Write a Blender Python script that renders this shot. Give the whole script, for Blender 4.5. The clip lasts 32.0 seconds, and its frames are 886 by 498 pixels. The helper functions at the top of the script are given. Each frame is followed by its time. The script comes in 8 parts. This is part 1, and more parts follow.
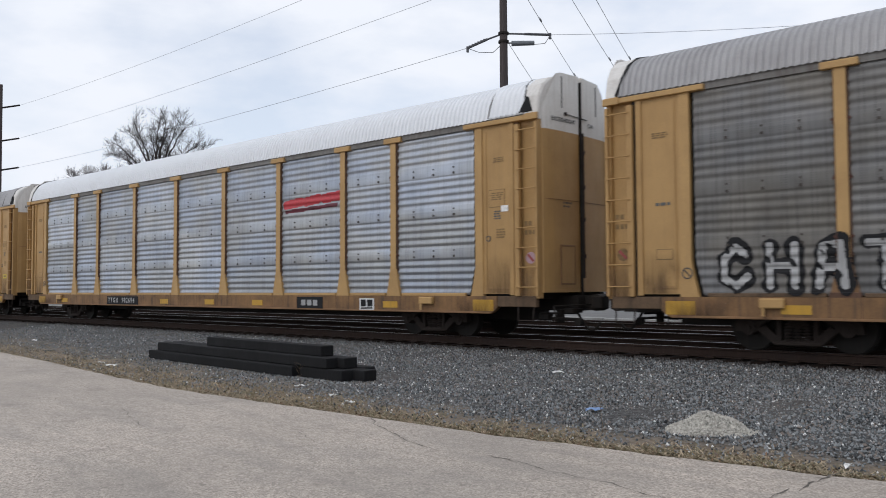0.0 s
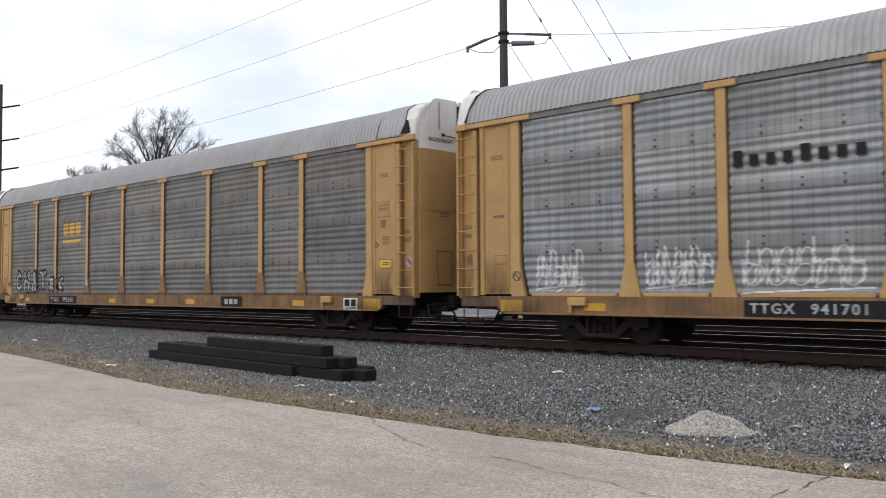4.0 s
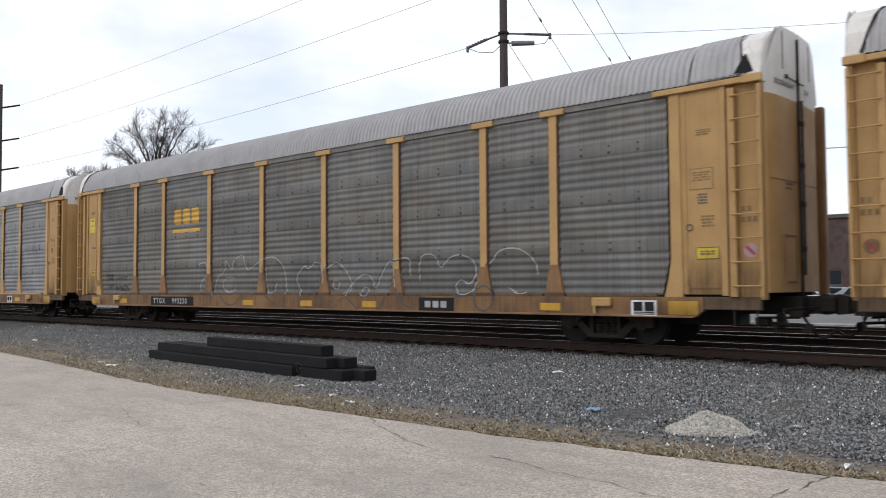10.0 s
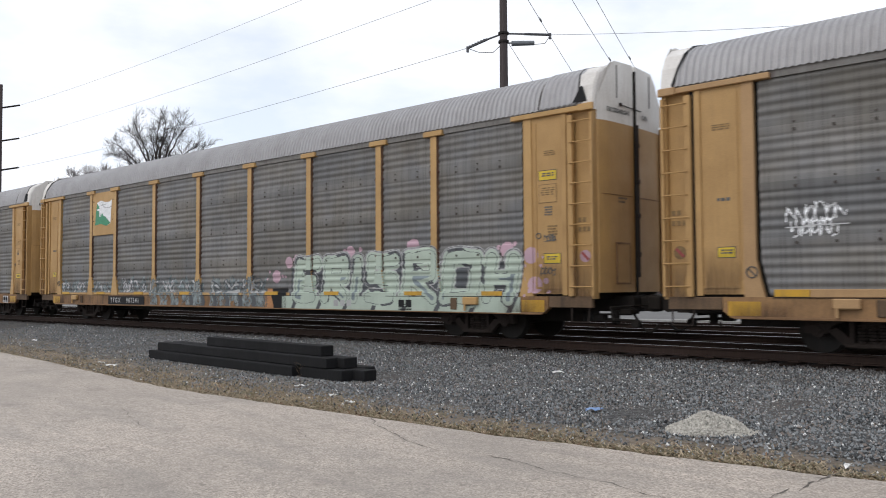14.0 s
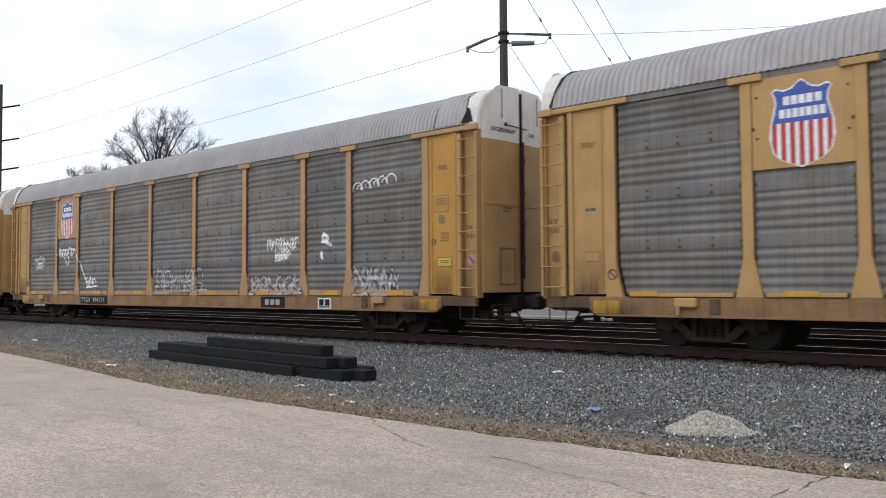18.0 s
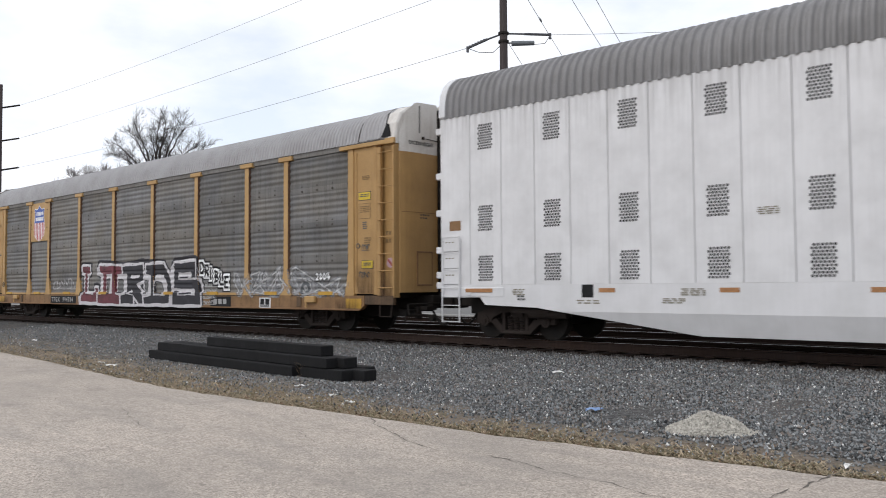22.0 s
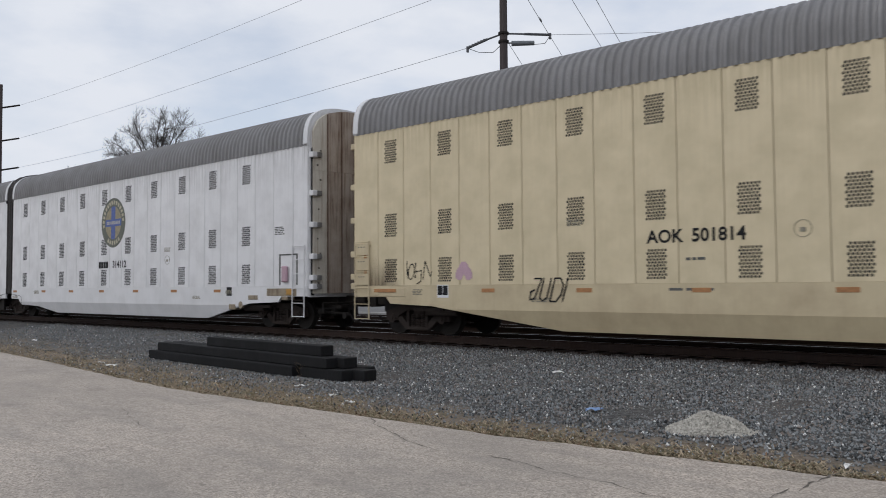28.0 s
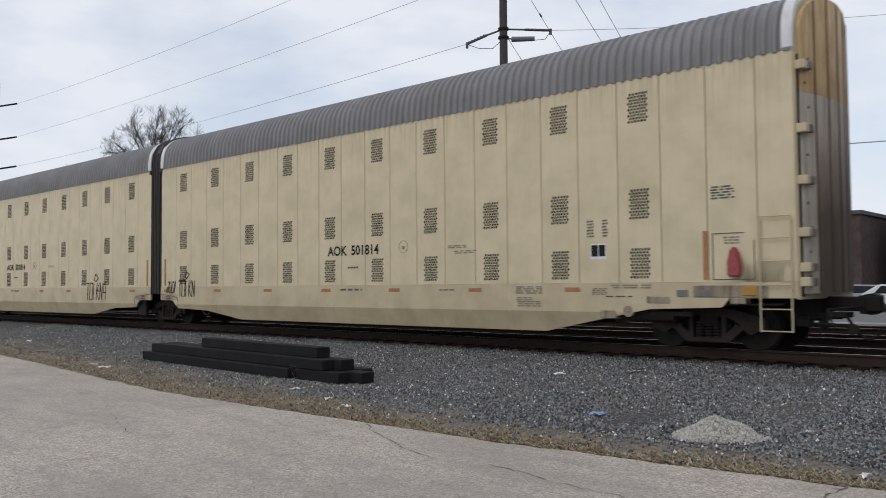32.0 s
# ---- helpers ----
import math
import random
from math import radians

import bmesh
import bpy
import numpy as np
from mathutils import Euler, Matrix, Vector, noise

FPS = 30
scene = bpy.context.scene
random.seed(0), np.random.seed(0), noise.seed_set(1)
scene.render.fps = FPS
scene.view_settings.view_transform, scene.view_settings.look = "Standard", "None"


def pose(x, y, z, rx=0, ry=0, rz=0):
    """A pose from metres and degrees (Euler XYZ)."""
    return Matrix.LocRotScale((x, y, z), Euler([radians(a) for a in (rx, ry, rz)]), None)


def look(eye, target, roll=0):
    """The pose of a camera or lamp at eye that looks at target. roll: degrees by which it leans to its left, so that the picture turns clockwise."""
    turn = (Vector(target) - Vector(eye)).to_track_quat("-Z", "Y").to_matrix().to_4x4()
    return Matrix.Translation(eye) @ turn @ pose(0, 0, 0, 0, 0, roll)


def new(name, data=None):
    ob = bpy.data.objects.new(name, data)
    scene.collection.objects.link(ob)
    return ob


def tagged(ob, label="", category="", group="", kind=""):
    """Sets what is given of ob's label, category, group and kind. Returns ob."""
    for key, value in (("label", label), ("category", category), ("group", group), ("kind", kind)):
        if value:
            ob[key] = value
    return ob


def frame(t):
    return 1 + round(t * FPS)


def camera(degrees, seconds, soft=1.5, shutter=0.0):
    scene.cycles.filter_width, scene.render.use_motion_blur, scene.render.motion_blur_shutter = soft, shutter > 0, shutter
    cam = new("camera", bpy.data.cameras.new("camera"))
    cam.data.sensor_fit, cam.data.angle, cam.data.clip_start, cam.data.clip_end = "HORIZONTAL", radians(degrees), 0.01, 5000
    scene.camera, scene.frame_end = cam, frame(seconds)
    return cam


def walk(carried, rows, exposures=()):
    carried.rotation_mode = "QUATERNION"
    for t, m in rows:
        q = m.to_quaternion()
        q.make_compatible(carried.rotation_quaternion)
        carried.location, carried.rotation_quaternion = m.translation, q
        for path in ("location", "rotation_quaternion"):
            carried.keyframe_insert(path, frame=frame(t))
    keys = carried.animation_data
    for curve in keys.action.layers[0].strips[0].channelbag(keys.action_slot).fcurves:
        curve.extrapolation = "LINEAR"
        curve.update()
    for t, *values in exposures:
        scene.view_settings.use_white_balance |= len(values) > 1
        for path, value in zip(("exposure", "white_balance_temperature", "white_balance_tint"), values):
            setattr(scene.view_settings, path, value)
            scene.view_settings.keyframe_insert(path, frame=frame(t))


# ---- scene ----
# ---- camera ----
FOV = 56.37
EYE = (0.32, -14.843, 1.2259)


def aim(dx, dy, dz, yaw, pitch, roll):
    """Camera pose: offset from EYE in metres, yaw to the left of +Y, pitch up, roll, in radians."""
    return (Matrix.Translation((EYE[0] + dx, EYE[1] + dy, EYE[2] + dz)) @ Matrix.Rotation(yaw, 4, "Z")
            @ Matrix.Rotation(math.pi / 2 + pitch, 4, "X") @ Matrix.Rotation(roll, 4, "Z"))


cam = camera(FOV, 32.0, 0.95, 0.2)
STILL = aim(0, 0, 0, 0.7309, 0.0454, -0.0063)
CAMERA_ROWS = [
    (0.0, STILL), (10.0, STILL), (20.0, STILL), (28.6, STILL), (29.0, STILL), (29.2, aim(-0.006, 0.008, 0.03, 0.7314, 0.0440, -0.0055)),
    (29.5, aim(-0.030, 0.039, 0.069, 0.7330, 0.0411, -0.0040)),
    (30.0, aim(-0.356, 0.376, 0.031, 0.7443, 0.0403, 0.0019)),
    (30.5, aim(-0.306, 0.464, 0.043, 0.7434, 0.0406, -0.0074)),
    (31.0, aim(-0.202, 0.315, 0.034, 0.7338, 0.0425, -0.0101)),
    (31.5, aim(-0.196, 0.294, 0.032, 0.7330, 0.0430, -0.0095)),
    (32.0, aim(-0.216, 0.284, 0.030, 0.7314, 0.0431, -0.0085)),
]
EXPOSURES = [(0.0, -0.24, 6350, 10), (1.0, -0.1, 6450, 10), (3.0, 0.05, 6550, 10), (6.0, 0.0, 6500, 10), (22.0, 0.02, 6550, 10), (23.0, 0.0, 6600, 10), (24.0, -0.3, 6420, 10), (25.0, -0.52, 6300, 10),
             (27.0, -0.48, 6330, 10), (28.0, -0.47, 6330, 10), (32.0, -0.41, 6330, 10)]
walk(cam, CAMERA_ROWS, EXPOSURES)

# ---- sky and sun ----
SUN_EL, SUN_AZ = radians(46), radians(188)
world = bpy.data.worlds.new("sky")
scene.world = world
world.use_nodes = True
wn, wl = world.node_tree.nodes, world.node_tree.links
wn.clear()
w_out = wn.new("ShaderNodeOutputWorld")
w_bg = wn.new("ShaderNodeBackground")
w_sky = wn.new("ShaderNodeTexSky")
w_sky.sky_type = "NISHITA"
w_sky.sun_disc = False
w_sky.sun_elevation, w_sky.sun_rotation = SUN_EL, SUN_AZ
w_sky.altitude, w_sky.air_density, w_sky.dust_density = 200, 1.0, 2.0
w_dim = wn.new("ShaderNodeVectorMath")
w_dim.operation = "SCALE"
w_dim.inputs["Scale"].default_value = 0.2
w_co = wn.new("ShaderNodeTexCoord")
w_map = wn.new("ShaderNodeMapping")
w_map.inputs["Scale"].default_value = (1.0, 1.0, 2.6)
w_noise = wn.new("ShaderNodeTexNoise")
w_noise.inputs["Scale"].default_value = 3.2
w_noise.inputs["Detail"].default_value = 7
w_noise.inputs["Roughness"].default_value = 0.55
w_ramp = wn.new("ShaderNodeMapRange")
w_ramp.inputs["From Min"].default_value, w_ramp.inputs["From Max"].default_value = 0.36, 0.6
w_ramp.inputs["To Min"].default_value, w_ramp.inputs["To Max"].default_value = 0.6, 1.0
w_mix = wn.new("ShaderNodeMix")
w_mix.data_type = "RGBA"
w_mix.inputs[7].default_value = (1.12, 1.15, 1.22, 1)
wl.new(w_sky.outputs[0], w_dim.inputs[0])
wl.new(w_co.outputs["Generated"], w_map.inputs[0])
wl.new(w_map.outputs[0], w_noise.inputs[0])
wl.new(w_noise.outputs[0], w_ramp.inputs[0])
wl.new(w_ramp.outputs[0], w_mix.inputs[0])
wl.new(w_dim.outputs[0], w_mix.inputs[6])
wl.new(w_mix.outputs[2], w_bg.inputs[0])
w_bg.inputs[1].default_value = 0.95
wl.new(w_bg.outputs[0], w_out.inputs[0])

sun = new("sun", bpy.data.lights.new("sun", "SUN"))
sun.data.energy, sun.data.angle, sun.data.color = 0.7, radians(25), (1.0, 0.96, 0.9)
sun.matrix_world = look((0, 0, 0), (-math.sin(SUN_AZ) * math.cos(SUN_EL), -math.cos(SUN_AZ) * math.cos(SUN_EL), -math.sin(SUN_EL)))

# ---- materials ----


class Nodes:
    """A small builder round one material's node tree."""

    def __init__(self, name):
        self.m = bpy.data.materials.new(name)
        self.m.use_nodes = True
        self.n, self.l = self.m.node_tree.nodes, self.m.node_tree.links
        self.bsdf = self.n["Principled BSDF"]
        self.co = self.n.new("ShaderNodeTexCoord").outputs["Object"]

    def put(self, socket, value):
        if isinstance(value, bpy.types.NodeSocket):
            self.l.new(value, socket)
        else:
            socket.default_value = value

    def math(self, op, a, b=0.0, c=0.0):
        k = self.n.new("ShaderNodeMath")
        k.operation = op
        for i, v in enumerate((a, b, c)):
            self.put(k.inputs[i], v)
        return k.outputs[0]

    def sep(self, v):
        k = self.n.new("ShaderNodeSeparateXYZ")
        self.put(k.inputs[0], v)
        return k.outputs

    def shifted(self, amount=37.0):
        """Object coordinates moved by the object's own random number, so that alike pieces differ."""
        r = self.n.new("ShaderNodeObjectInfo").outputs["Random"]
        k = self.n.new("ShaderNodeVectorMath")
        k.operation = "ADD"
        self.put(k.inputs[0], self.co)
        self.put(k.inputs[1], self.math("MULTIPLY", r, amount))
        return k.outputs[0]

    def noise(self, scale, detail=4, co=None, stretch=None, rough=0.55):
        k = self.n.new("ShaderNodeTexNoise")
        k.inputs["Scale"].default_value, k.inputs["Detail"].default_value = scale, detail
        k.inputs["Roughness"].default_value = rough
        v = co or self.co
        if stretch:
            p = self.n.new("ShaderNodeMapping")
            p.inputs["Scale"].default_value = stretch
            self.put(p.inputs[0], v)
            v = p.outputs[0]
        self.put(k.inputs[0], v)
        return k.outputs[0]

    def range(self, v, a, b, lo=0.0, hi=1.0):
        k = self.n.new("ShaderNodeMapRange")
        for i, x in enumerate((v, a, b, lo, hi)):
            self.put(k.inputs[i], x)
        return k.outputs[0]

    def mix(self, f, a, b, blend="MIX"):
        k = self.n.new("ShaderNodeMix")
        k.data_type, k.blend_type = "RGBA", blend
        self.put(k.inputs[0], f)
        for i, v in ((6, a), (7, b)):
            self.put(k.inputs[i], v if isinstance(v, bpy.types.NodeSocket) else (*v, 1))
        return k.outputs[2]

    def bump(self, h, strength, dist=0.01):
        k = self.n.new("ShaderNodeBump")
        k.inputs["Strength"].default_value, k.inputs["Distance"].default_value = strength, dist
        self.put(k.inputs["Height"], h)
        self.put(self.bsdf.inputs["Normal"], k.outputs[0])

    def done(self, colour, rough=0.7, metal=0.0):
        self.put(self.bsdf.inputs["Base Color"], colour if isinstance(colour, bpy.types.NodeSocket) else (*colour, 1))
        self.put(self.bsdf.inputs["Roughness"], rough)
        self.put(self.bsdf.inputs["Metallic"], metal)
        return self.m


def weathered(name, base, dirt, rough=0.6, metal=0.0, amount=0.5, streak=1.0, fine=60.0, bump=0.15, warp=0.0):
    """Painted or bare sheet metal: cloudy fading, vertical run-down streaks, fine grit."""
    k = Nodes(name)
    co = k.shifted()
    cloud = k.range(k.noise(1.3, 5, co), 0.35, 0.7)
    runs = k.range(k.noise(5.0, 4, co, (3.0, 3.0, 0.18)), 0.48, 0.75, 0.0, streak)
    grit = k.noise(fine, 3, co)
    f = k.math("MULTIPLY", k.math("ADD", k.math("MULTIPLY", cloud, 0.6), runs), amount)
    col = k.mix(k.math("MINIMUM", f, 1.0), base, dirt)
    col = k.mix(k.range(grit, 0.35, 0.7, 0.0, 0.25), col, tuple(c * 0.55 for c in dirt))
    k.bump(grit, bump, 0.004)
    if warp:   # oil-canned thin sheet
        soft = k.n.new("ShaderNodeBump")
        soft.inputs["Strength"].default_value, soft.inputs["Distance"].default_value = warp, 0.06
        k.put(soft.inputs["Height"], k.noise(1.7, 2, co, (1.0, 1.0, 0.8)))
        k.put(k.bsdf.inputs["Normal"].links[0].from_node.inputs["Normal"], soft.outputs[0])
    return k.done(col, k.range(cloud, 0, 1, rough - 0.08, rough + 0.12), metal)


def plain(name, base, rough=0.6, metal=0.0, spread=0.25, scale=18.0):
    k = Nodes(name)
    n = k.range(k.noise(scale, 4, k.shifted()), 0.3, 0.7, 1 - spread, 1 + spread)
    v = k.n.new("ShaderNodeVectorMath")
    v.operation = "SCALE"
    v.inputs[0].default_value = base
    k.put(v.inputs["Scale"], n)
    k.bump(k.noise(scale * 6, 2), 0.12, 0.004)
    return k.done(v.outputs[0], rough, metal)


def sheet_panel(name, light, dark, amount, metal, holes=0.4, rough=0.5):
    """Galvanised corrugated sheet with rows of small perforations and grime."""
    k = Nodes(name)
    co = k.shifted()
    x, y, z = k.sep(k.co)
    cloud = k.range(k.noise(0.9, 6, co), 0.34, 0.68)
    patch = k.range(k.noise(2.2, 4, co, (1.0, 1.0, 1.0)), 0.40, 0.66)
    runs = k.range(k.noise(7.0, 3, co, (3.0, 1.0, 0.12)), 0.5, 0.74)
    f = k.math("ADD", k.math("MULTIPLY", cloud, 0.5), k.math("ADD", k.math("MULTIPLY", patch, 0.25), k.math("MULTIPLY", runs, 0.4)))
    col = k.mix(k.math("MINIMUM", k.math("MULTIPLY", f, amount), 1.0), light, dark)
    # each of the four sheets of a bay has aged on its own
    rnd = k.n.new("ShaderNodeTexWhiteNoise")
    rnd.noise_dimensions = "1D"
    k.put(rnd.inputs["W"], k.math("ADD", k.math("FLOOR", k.math("SUBTRACT", z, 0.06)), k.math("MULTIPLY", k.n.new("ShaderNodeObjectInfo").outputs["Random"], 91.7)))
    age = k.range(rnd.outputs["Value"], 0, 1, 0.80, 1.12)
    v = k.n.new("ShaderNodeVectorMath")
    v.operation = "SCALE"
    k.put(v.inputs[0], col)
    k.put(v.inputs["Scale"], age)
    col = v.outputs[0]
    # columns of small punched holes, in pairs, clogged to different degrees
    gx = k.math("FRACT", k.math("MULTIPLY", x, 3.9))
    c1 = k.math("LESS_THAN", k.math("ABSOLUTE", k.math("SUBTRACT", gx, 0.3)), 0.085)
    c2 = k.math("LESS_THAN", k.math("ABSOLUTE", k.math("SUBTRACT", gx, 0.62)), 0.085)
    hz = k.math("LESS_THAN", k.math("ABSOLUTE", k.math("SUBTRACT", k.math("FRACT", k.math("MULTIPLY", z, 23.26)), 0.5)), 0.3)
    clog = k.range(k.noise(2.4, 3, co, (2.6, 1.0, 0.3)), 0.36, 0.60, 0.15, 1.0)
    hole = k.math("MULTIPLY", k.math("MULTIPLY", k.math("ADD", c1, c2), k.range(hz, 0, 1, 0.35, 1.0)), k.math("MULTIPLY", clog, holes))
    # bluish zinc and olive-brown film in patches
    film = k.range(k.noise(0.55, 4, co, (1.0, 1.0, 1.3)), 0.38, 0.62)
    col = k.mix(1.0, col, k.mix(film, (0.95, 0.99, 1.06), (1.03, 1.0, 0.94)), "MULTIPLY")
    col = k.mix(hole, col, (0.03, 0.028, 0.026))
    k.bump(k.noise(40, 3, co), 0.12, 0.004)
    return k.done(col, k.range(cloud, 0, 1, rough, rough + 0.2), metal)


def railcar_paint(name, base, run, grime, warp):
    """Smooth railcar paint with run-off streaks below the eaves, clouds of grime that also paint the shading of dents,
    and dented sheet.
    """
    k = Nodes(name)
    co = k.shifted()
    x, y, z = k.sep(k.co)
    runs = k.range(k.noise(6.0, 4, co, (3.2, 1.0, 0.10)), 0.46, 0.70)
    high = k.math("MULTIPLY", runs, k.range(z, 4.2, 5.2, 0.10, 0.75))
    # grime clouds, strengthened to put the soft shading of dents into the colour
    cloud = k.range(k.noise(1.6, 5, co), 0.40, 0.72, 0.0, 0.6)
    # evenly spaced darker lines that fade out below the eave
    rib = k.math("ABSOLUTE", k.math("SUBTRACT", k.math("FRACT", k.math("MULTIPLY", x, 1 / 0.185)), 0.5))
    streak_mask = k.math("MULTIPLY", k.range(rib, 0.0, 0.30, 1.0, 0.0), k.range(k.math("ADD", z, k.math("MULTIPLY", k.noise(3.0, 3, co), 0.5)), 4.95, 5.45, 0.0, 0.5))
    col = k.mix(k.math("MAXIMUM", high, streak_mask), base, run)
    col = k.mix(cloud, col, grime)
    k.bump(k.noise(1.5, 2, co, (1.0, 1.0, 0.9)), warp, 0.06)
    return k.done(col, 0.45)


M = {}
M["yellow"] = weathered("railcar_yellow_paint", (0.485, 0.296, 0.108), (0.265, 0.155, 0.07), 0.55, 0, 0.6, 0.25)
M["yellow_sill"] = weathered("grimy_yellow_sill_paint", (0.25, 0.128, 0.044), (0.052, 0.034, 0.024), 0.65, 0, 1.05, 0.5, 25)
M["post_foot"] = weathered("rust_stained_yellow_paint", (0.27, 0.145, 0.06), (0.10, 0.055, 0.032), 0.7, 0, 0.9, 0.4)
M["door_pale"] = weathered("grey_white_door_paint", (0.58, 0.55, 0.48), (0.31, 0.25, 0.19), 0.65, 0, 0.7, 1.2)
M["yellow_faded"] = weathered("faded_tan_yellow_paint", (0.43, 0.265, 0.12), (0.25, 0.15, 0.08), 0.6, 0, 0.6, 0.3)
M["yellow_door"] = weathered("faded_yellow_paint", (0.45, 0.27, 0.098), (0.24, 0.138, 0.06), 0.6, 0, 0.6, 0.3, 60, 0.15, 0.25)
M["yellow_deep"] = weathered("deep_yellow_paint", (0.48, 0.25, 0.035), (0.28, 0.15, 0.04), 0.5, 0, 0.5, 0.3, 60, 0.15, 0.25)
M["yellow_bright"] = weathered("reflective_yellow", (0.56, 0.31, 0.02), (0.34, 0.2, 0.04), 0.45, 0, 0.6)
M["panel_silver"] = sheet_panel("bright_galvanised_sheet", (0.47, 0.49, 0.525), (0.25, 0.27, 0.305), 0.7, 0.6, 0.22, 0.3)
M["panel_grey"] = sheet_panel("grey_galvanised_sheet", (0.275, 0.28, 0.285), (0.14, 0.142, 0.144), 0.78, 0.2, 0.42, 0.45)
M["panel_dull"] = sheet_panel("grimy_galvanised_sheet", (0.178, 0.172, 0.164), (0.093, 0.087, 0.079), 0.85, 0.05, 0.34, 0.55)
M["panel_dark"] = sheet_panel("sooty_galvanised_sheet", (0.153, 0.148, 0.139), (0.080, 0.074, 0.066), 0.85, 0.05, 0.36, 0.55)
M["sill_end"] = weathered("oily_rusty_sill_end", (0.15, 0.095, 0.055), (0.035, 0.027, 0.022), 0.75, 0, 0.95, 0.5, 30)
M["roof_light"] = weathered("galvanised_roof_sheet", (0.39, 0.385, 0.39), (0.24, 0.23, 0.23), 0.5, 0.2, 0.5, 0.6)
M["roof_white"] = weathered("white_roof_paint", (0.72, 0.73, 0.75), (0.42, 0.41, 0.39), 0.5, 0, 0.45, 0.8)
M["roof_dark"] = weathered("dark_grey_roof_sheet", (0.235, 0.232, 0.235), (0.14, 0.135, 0.13), 0.55, 0.1, 0.5, 0.6)
M["white"] = railcar_paint("white_railcar_paint", (0.71, 0.708, 0.718), (0.35, 0.34, 0.34), (0.53, 0.525, 0.53), 0.4)
M["platform"] = weathered("grimy_platform_paint", (0.36, 0.30, 0.21), (0.10, 0.07, 0.05), 0.7, 0, 0.9, 0.8, 25)
M["roof_silver"] = weathered("pale_roof_sheet", (0.80, 0.82, 0.85), (0.60, 0.61, 0.62), 0.45, 0, 0.3, 0.5)
M["bolt"] = plain("rusty_bolt", (0.048, 0.038, 0.032), 0.8)
M["rust_red"] = weathered("red_rust_bloom", (0.10, 0.043, 0.03), (0.06, 0.03, 0.024), 0.9, 0, 0.8, 0.4)
M["rim_rust"] = weathered("rusty_panel_edge", (0.12, 0.062, 0.036), (0.05, 0.03, 0.022), 0.85, 0, 0.8, 0.4)
M["door_white"] = weathered("dirty_white_door_paint", (0.72, 0.70, 0.67), (0.42, 0.38, 0.33), 0.6, 0, 0.45, 0.8, 40, 0.1, 0.35)
M["label_yellow"] = weathered("lemon_yellow_label", (0.66, 0.47, 0.03), (0.45, 0.31, 0.03), 0.5, 0, 0.5)
M["ink_faint"] = plain("faded_stencil_ink", (0.21, 0.135, 0.06), 0.8)
M["sill_tan"] = weathered("tan_sill_paint", (0.285, 0.155, 0.060), (0.10, 0.058, 0.032), 0.65, 0, 0.95, 0.35, 25)
M["cream"] = railcar_paint("cream_railcar_paint", (0.645, 0.548, 0.366), (0.42, 0.345, 0.21), (0.48, 0.41, 0.258), 0.7)
M["white_skirt"] = railcar_paint("white_skirt_paint", (0.68, 0.678, 0.69), (0.44, 0.42, 0.40), (0.55, 0.55, 0.55), 0.25)
M["cream_skirt"] = railcar_paint("cream_skirt_paint", (0.545, 0.46, 0.30), (0.30, 0.23, 0.15), (0.35, 0.27, 0.17), 0.35)
M["rust_door"] = weathered("rust_streaked_white_door", (0.42, 0.36, 0.30), (0.17, 0.115, 0.08), 0.65, 0, 0.9, 1.0)
M["ochre_door"] = weathered("ochre_door_paint", (0.60, 0.44, 0.22), (0.33, 0.175, 0.07), 0.6, 0, 0.75, 1.3)
M["steel"] = weathered("dark_running_gear_steel", (0.012, 0.0105, 0.0095), (0.026, 0.02, 0.016), 0.75, 0.1, 0.6)
M["truck"] = weathered("grimy_cast_steel", (0.034, 0.025, 0.021), (0.019, 0.014, 0.012), 0.85, 0.0, 0.6)
M["black"] = plain("black_rubber", (0.02, 0.02, 0.021), 0.6)
M["black_paint"] = plain("black_paint", (0.011, 0.011, 0.0125), 0.75)
M["grime"] = plain("grey_grime_paint", (0.075, 0.073, 0.07), 0.75)
M["eave"] = weathered("grey_eave_steel", (0.20, 0.195, 0.185), (0.10, 0.085, 0.075), 0.7, 0.0, 0.7)
M["white_paint"] = plain("white_spray_paint", (0.72, 0.73, 0.74), 0.6, 0, 0.15)
M["white_worn"] = weathered("worn_white_paint", (0.44, 0.44, 0.44), (0.21, 0.21, 0.205), 0.7, 0, 0.9, 0.4)
M["white_bright"] = weathered("chalky_white_spray", (0.64, 0.63, 0.64), (0.34, 0.33, 0.33), 0.75, 0, 0.75, 0.5)
M["white_scuffed"] = weathered("scuffed_white_paint", (0.62, 0.61, 0.63), (0.40, 0.38, 0.40), 0.65, 0, 0.7, 0.8)
M["plum"] = weathered("plum_spray_paint", (0.24, 0.16, 0.20), (0.36, 0.31, 0.32), 0.7, 0, 0.8, 0.5)
M["red"] = plain("red_paint", (0.42, 0.035, 0.045), 0.5)
M["maroon"] = plain("maroon_spray_paint", (0.115, 0.021, 0.032), 0.6, 0, 0.4, 3)
M["spray_dark"] = plain("dark_violet_grey_spray_paint", (0.021, 0.02, 0.026), 0.7, 0, 0.4, 3)
M["blue"] = plain("blue_paint", (0.04, 0.085, 0.36), 0.5)
M["green"] = plain("green_paint", (0.03, 0.22, 0.11), 0.5)
M["mint"] = weathered("mint_spray_paint", (0.44, 0.52, 0.435), (0.27, 0.31, 0.27), 0.65, 0, 0.7, 0.3)
M["teal_grey"] = weathered("faded_teal_paint", (0.21, 0.26, 0.28), (0.12, 0.14, 0.145), 0.65, 0, 0.8, 0.3)
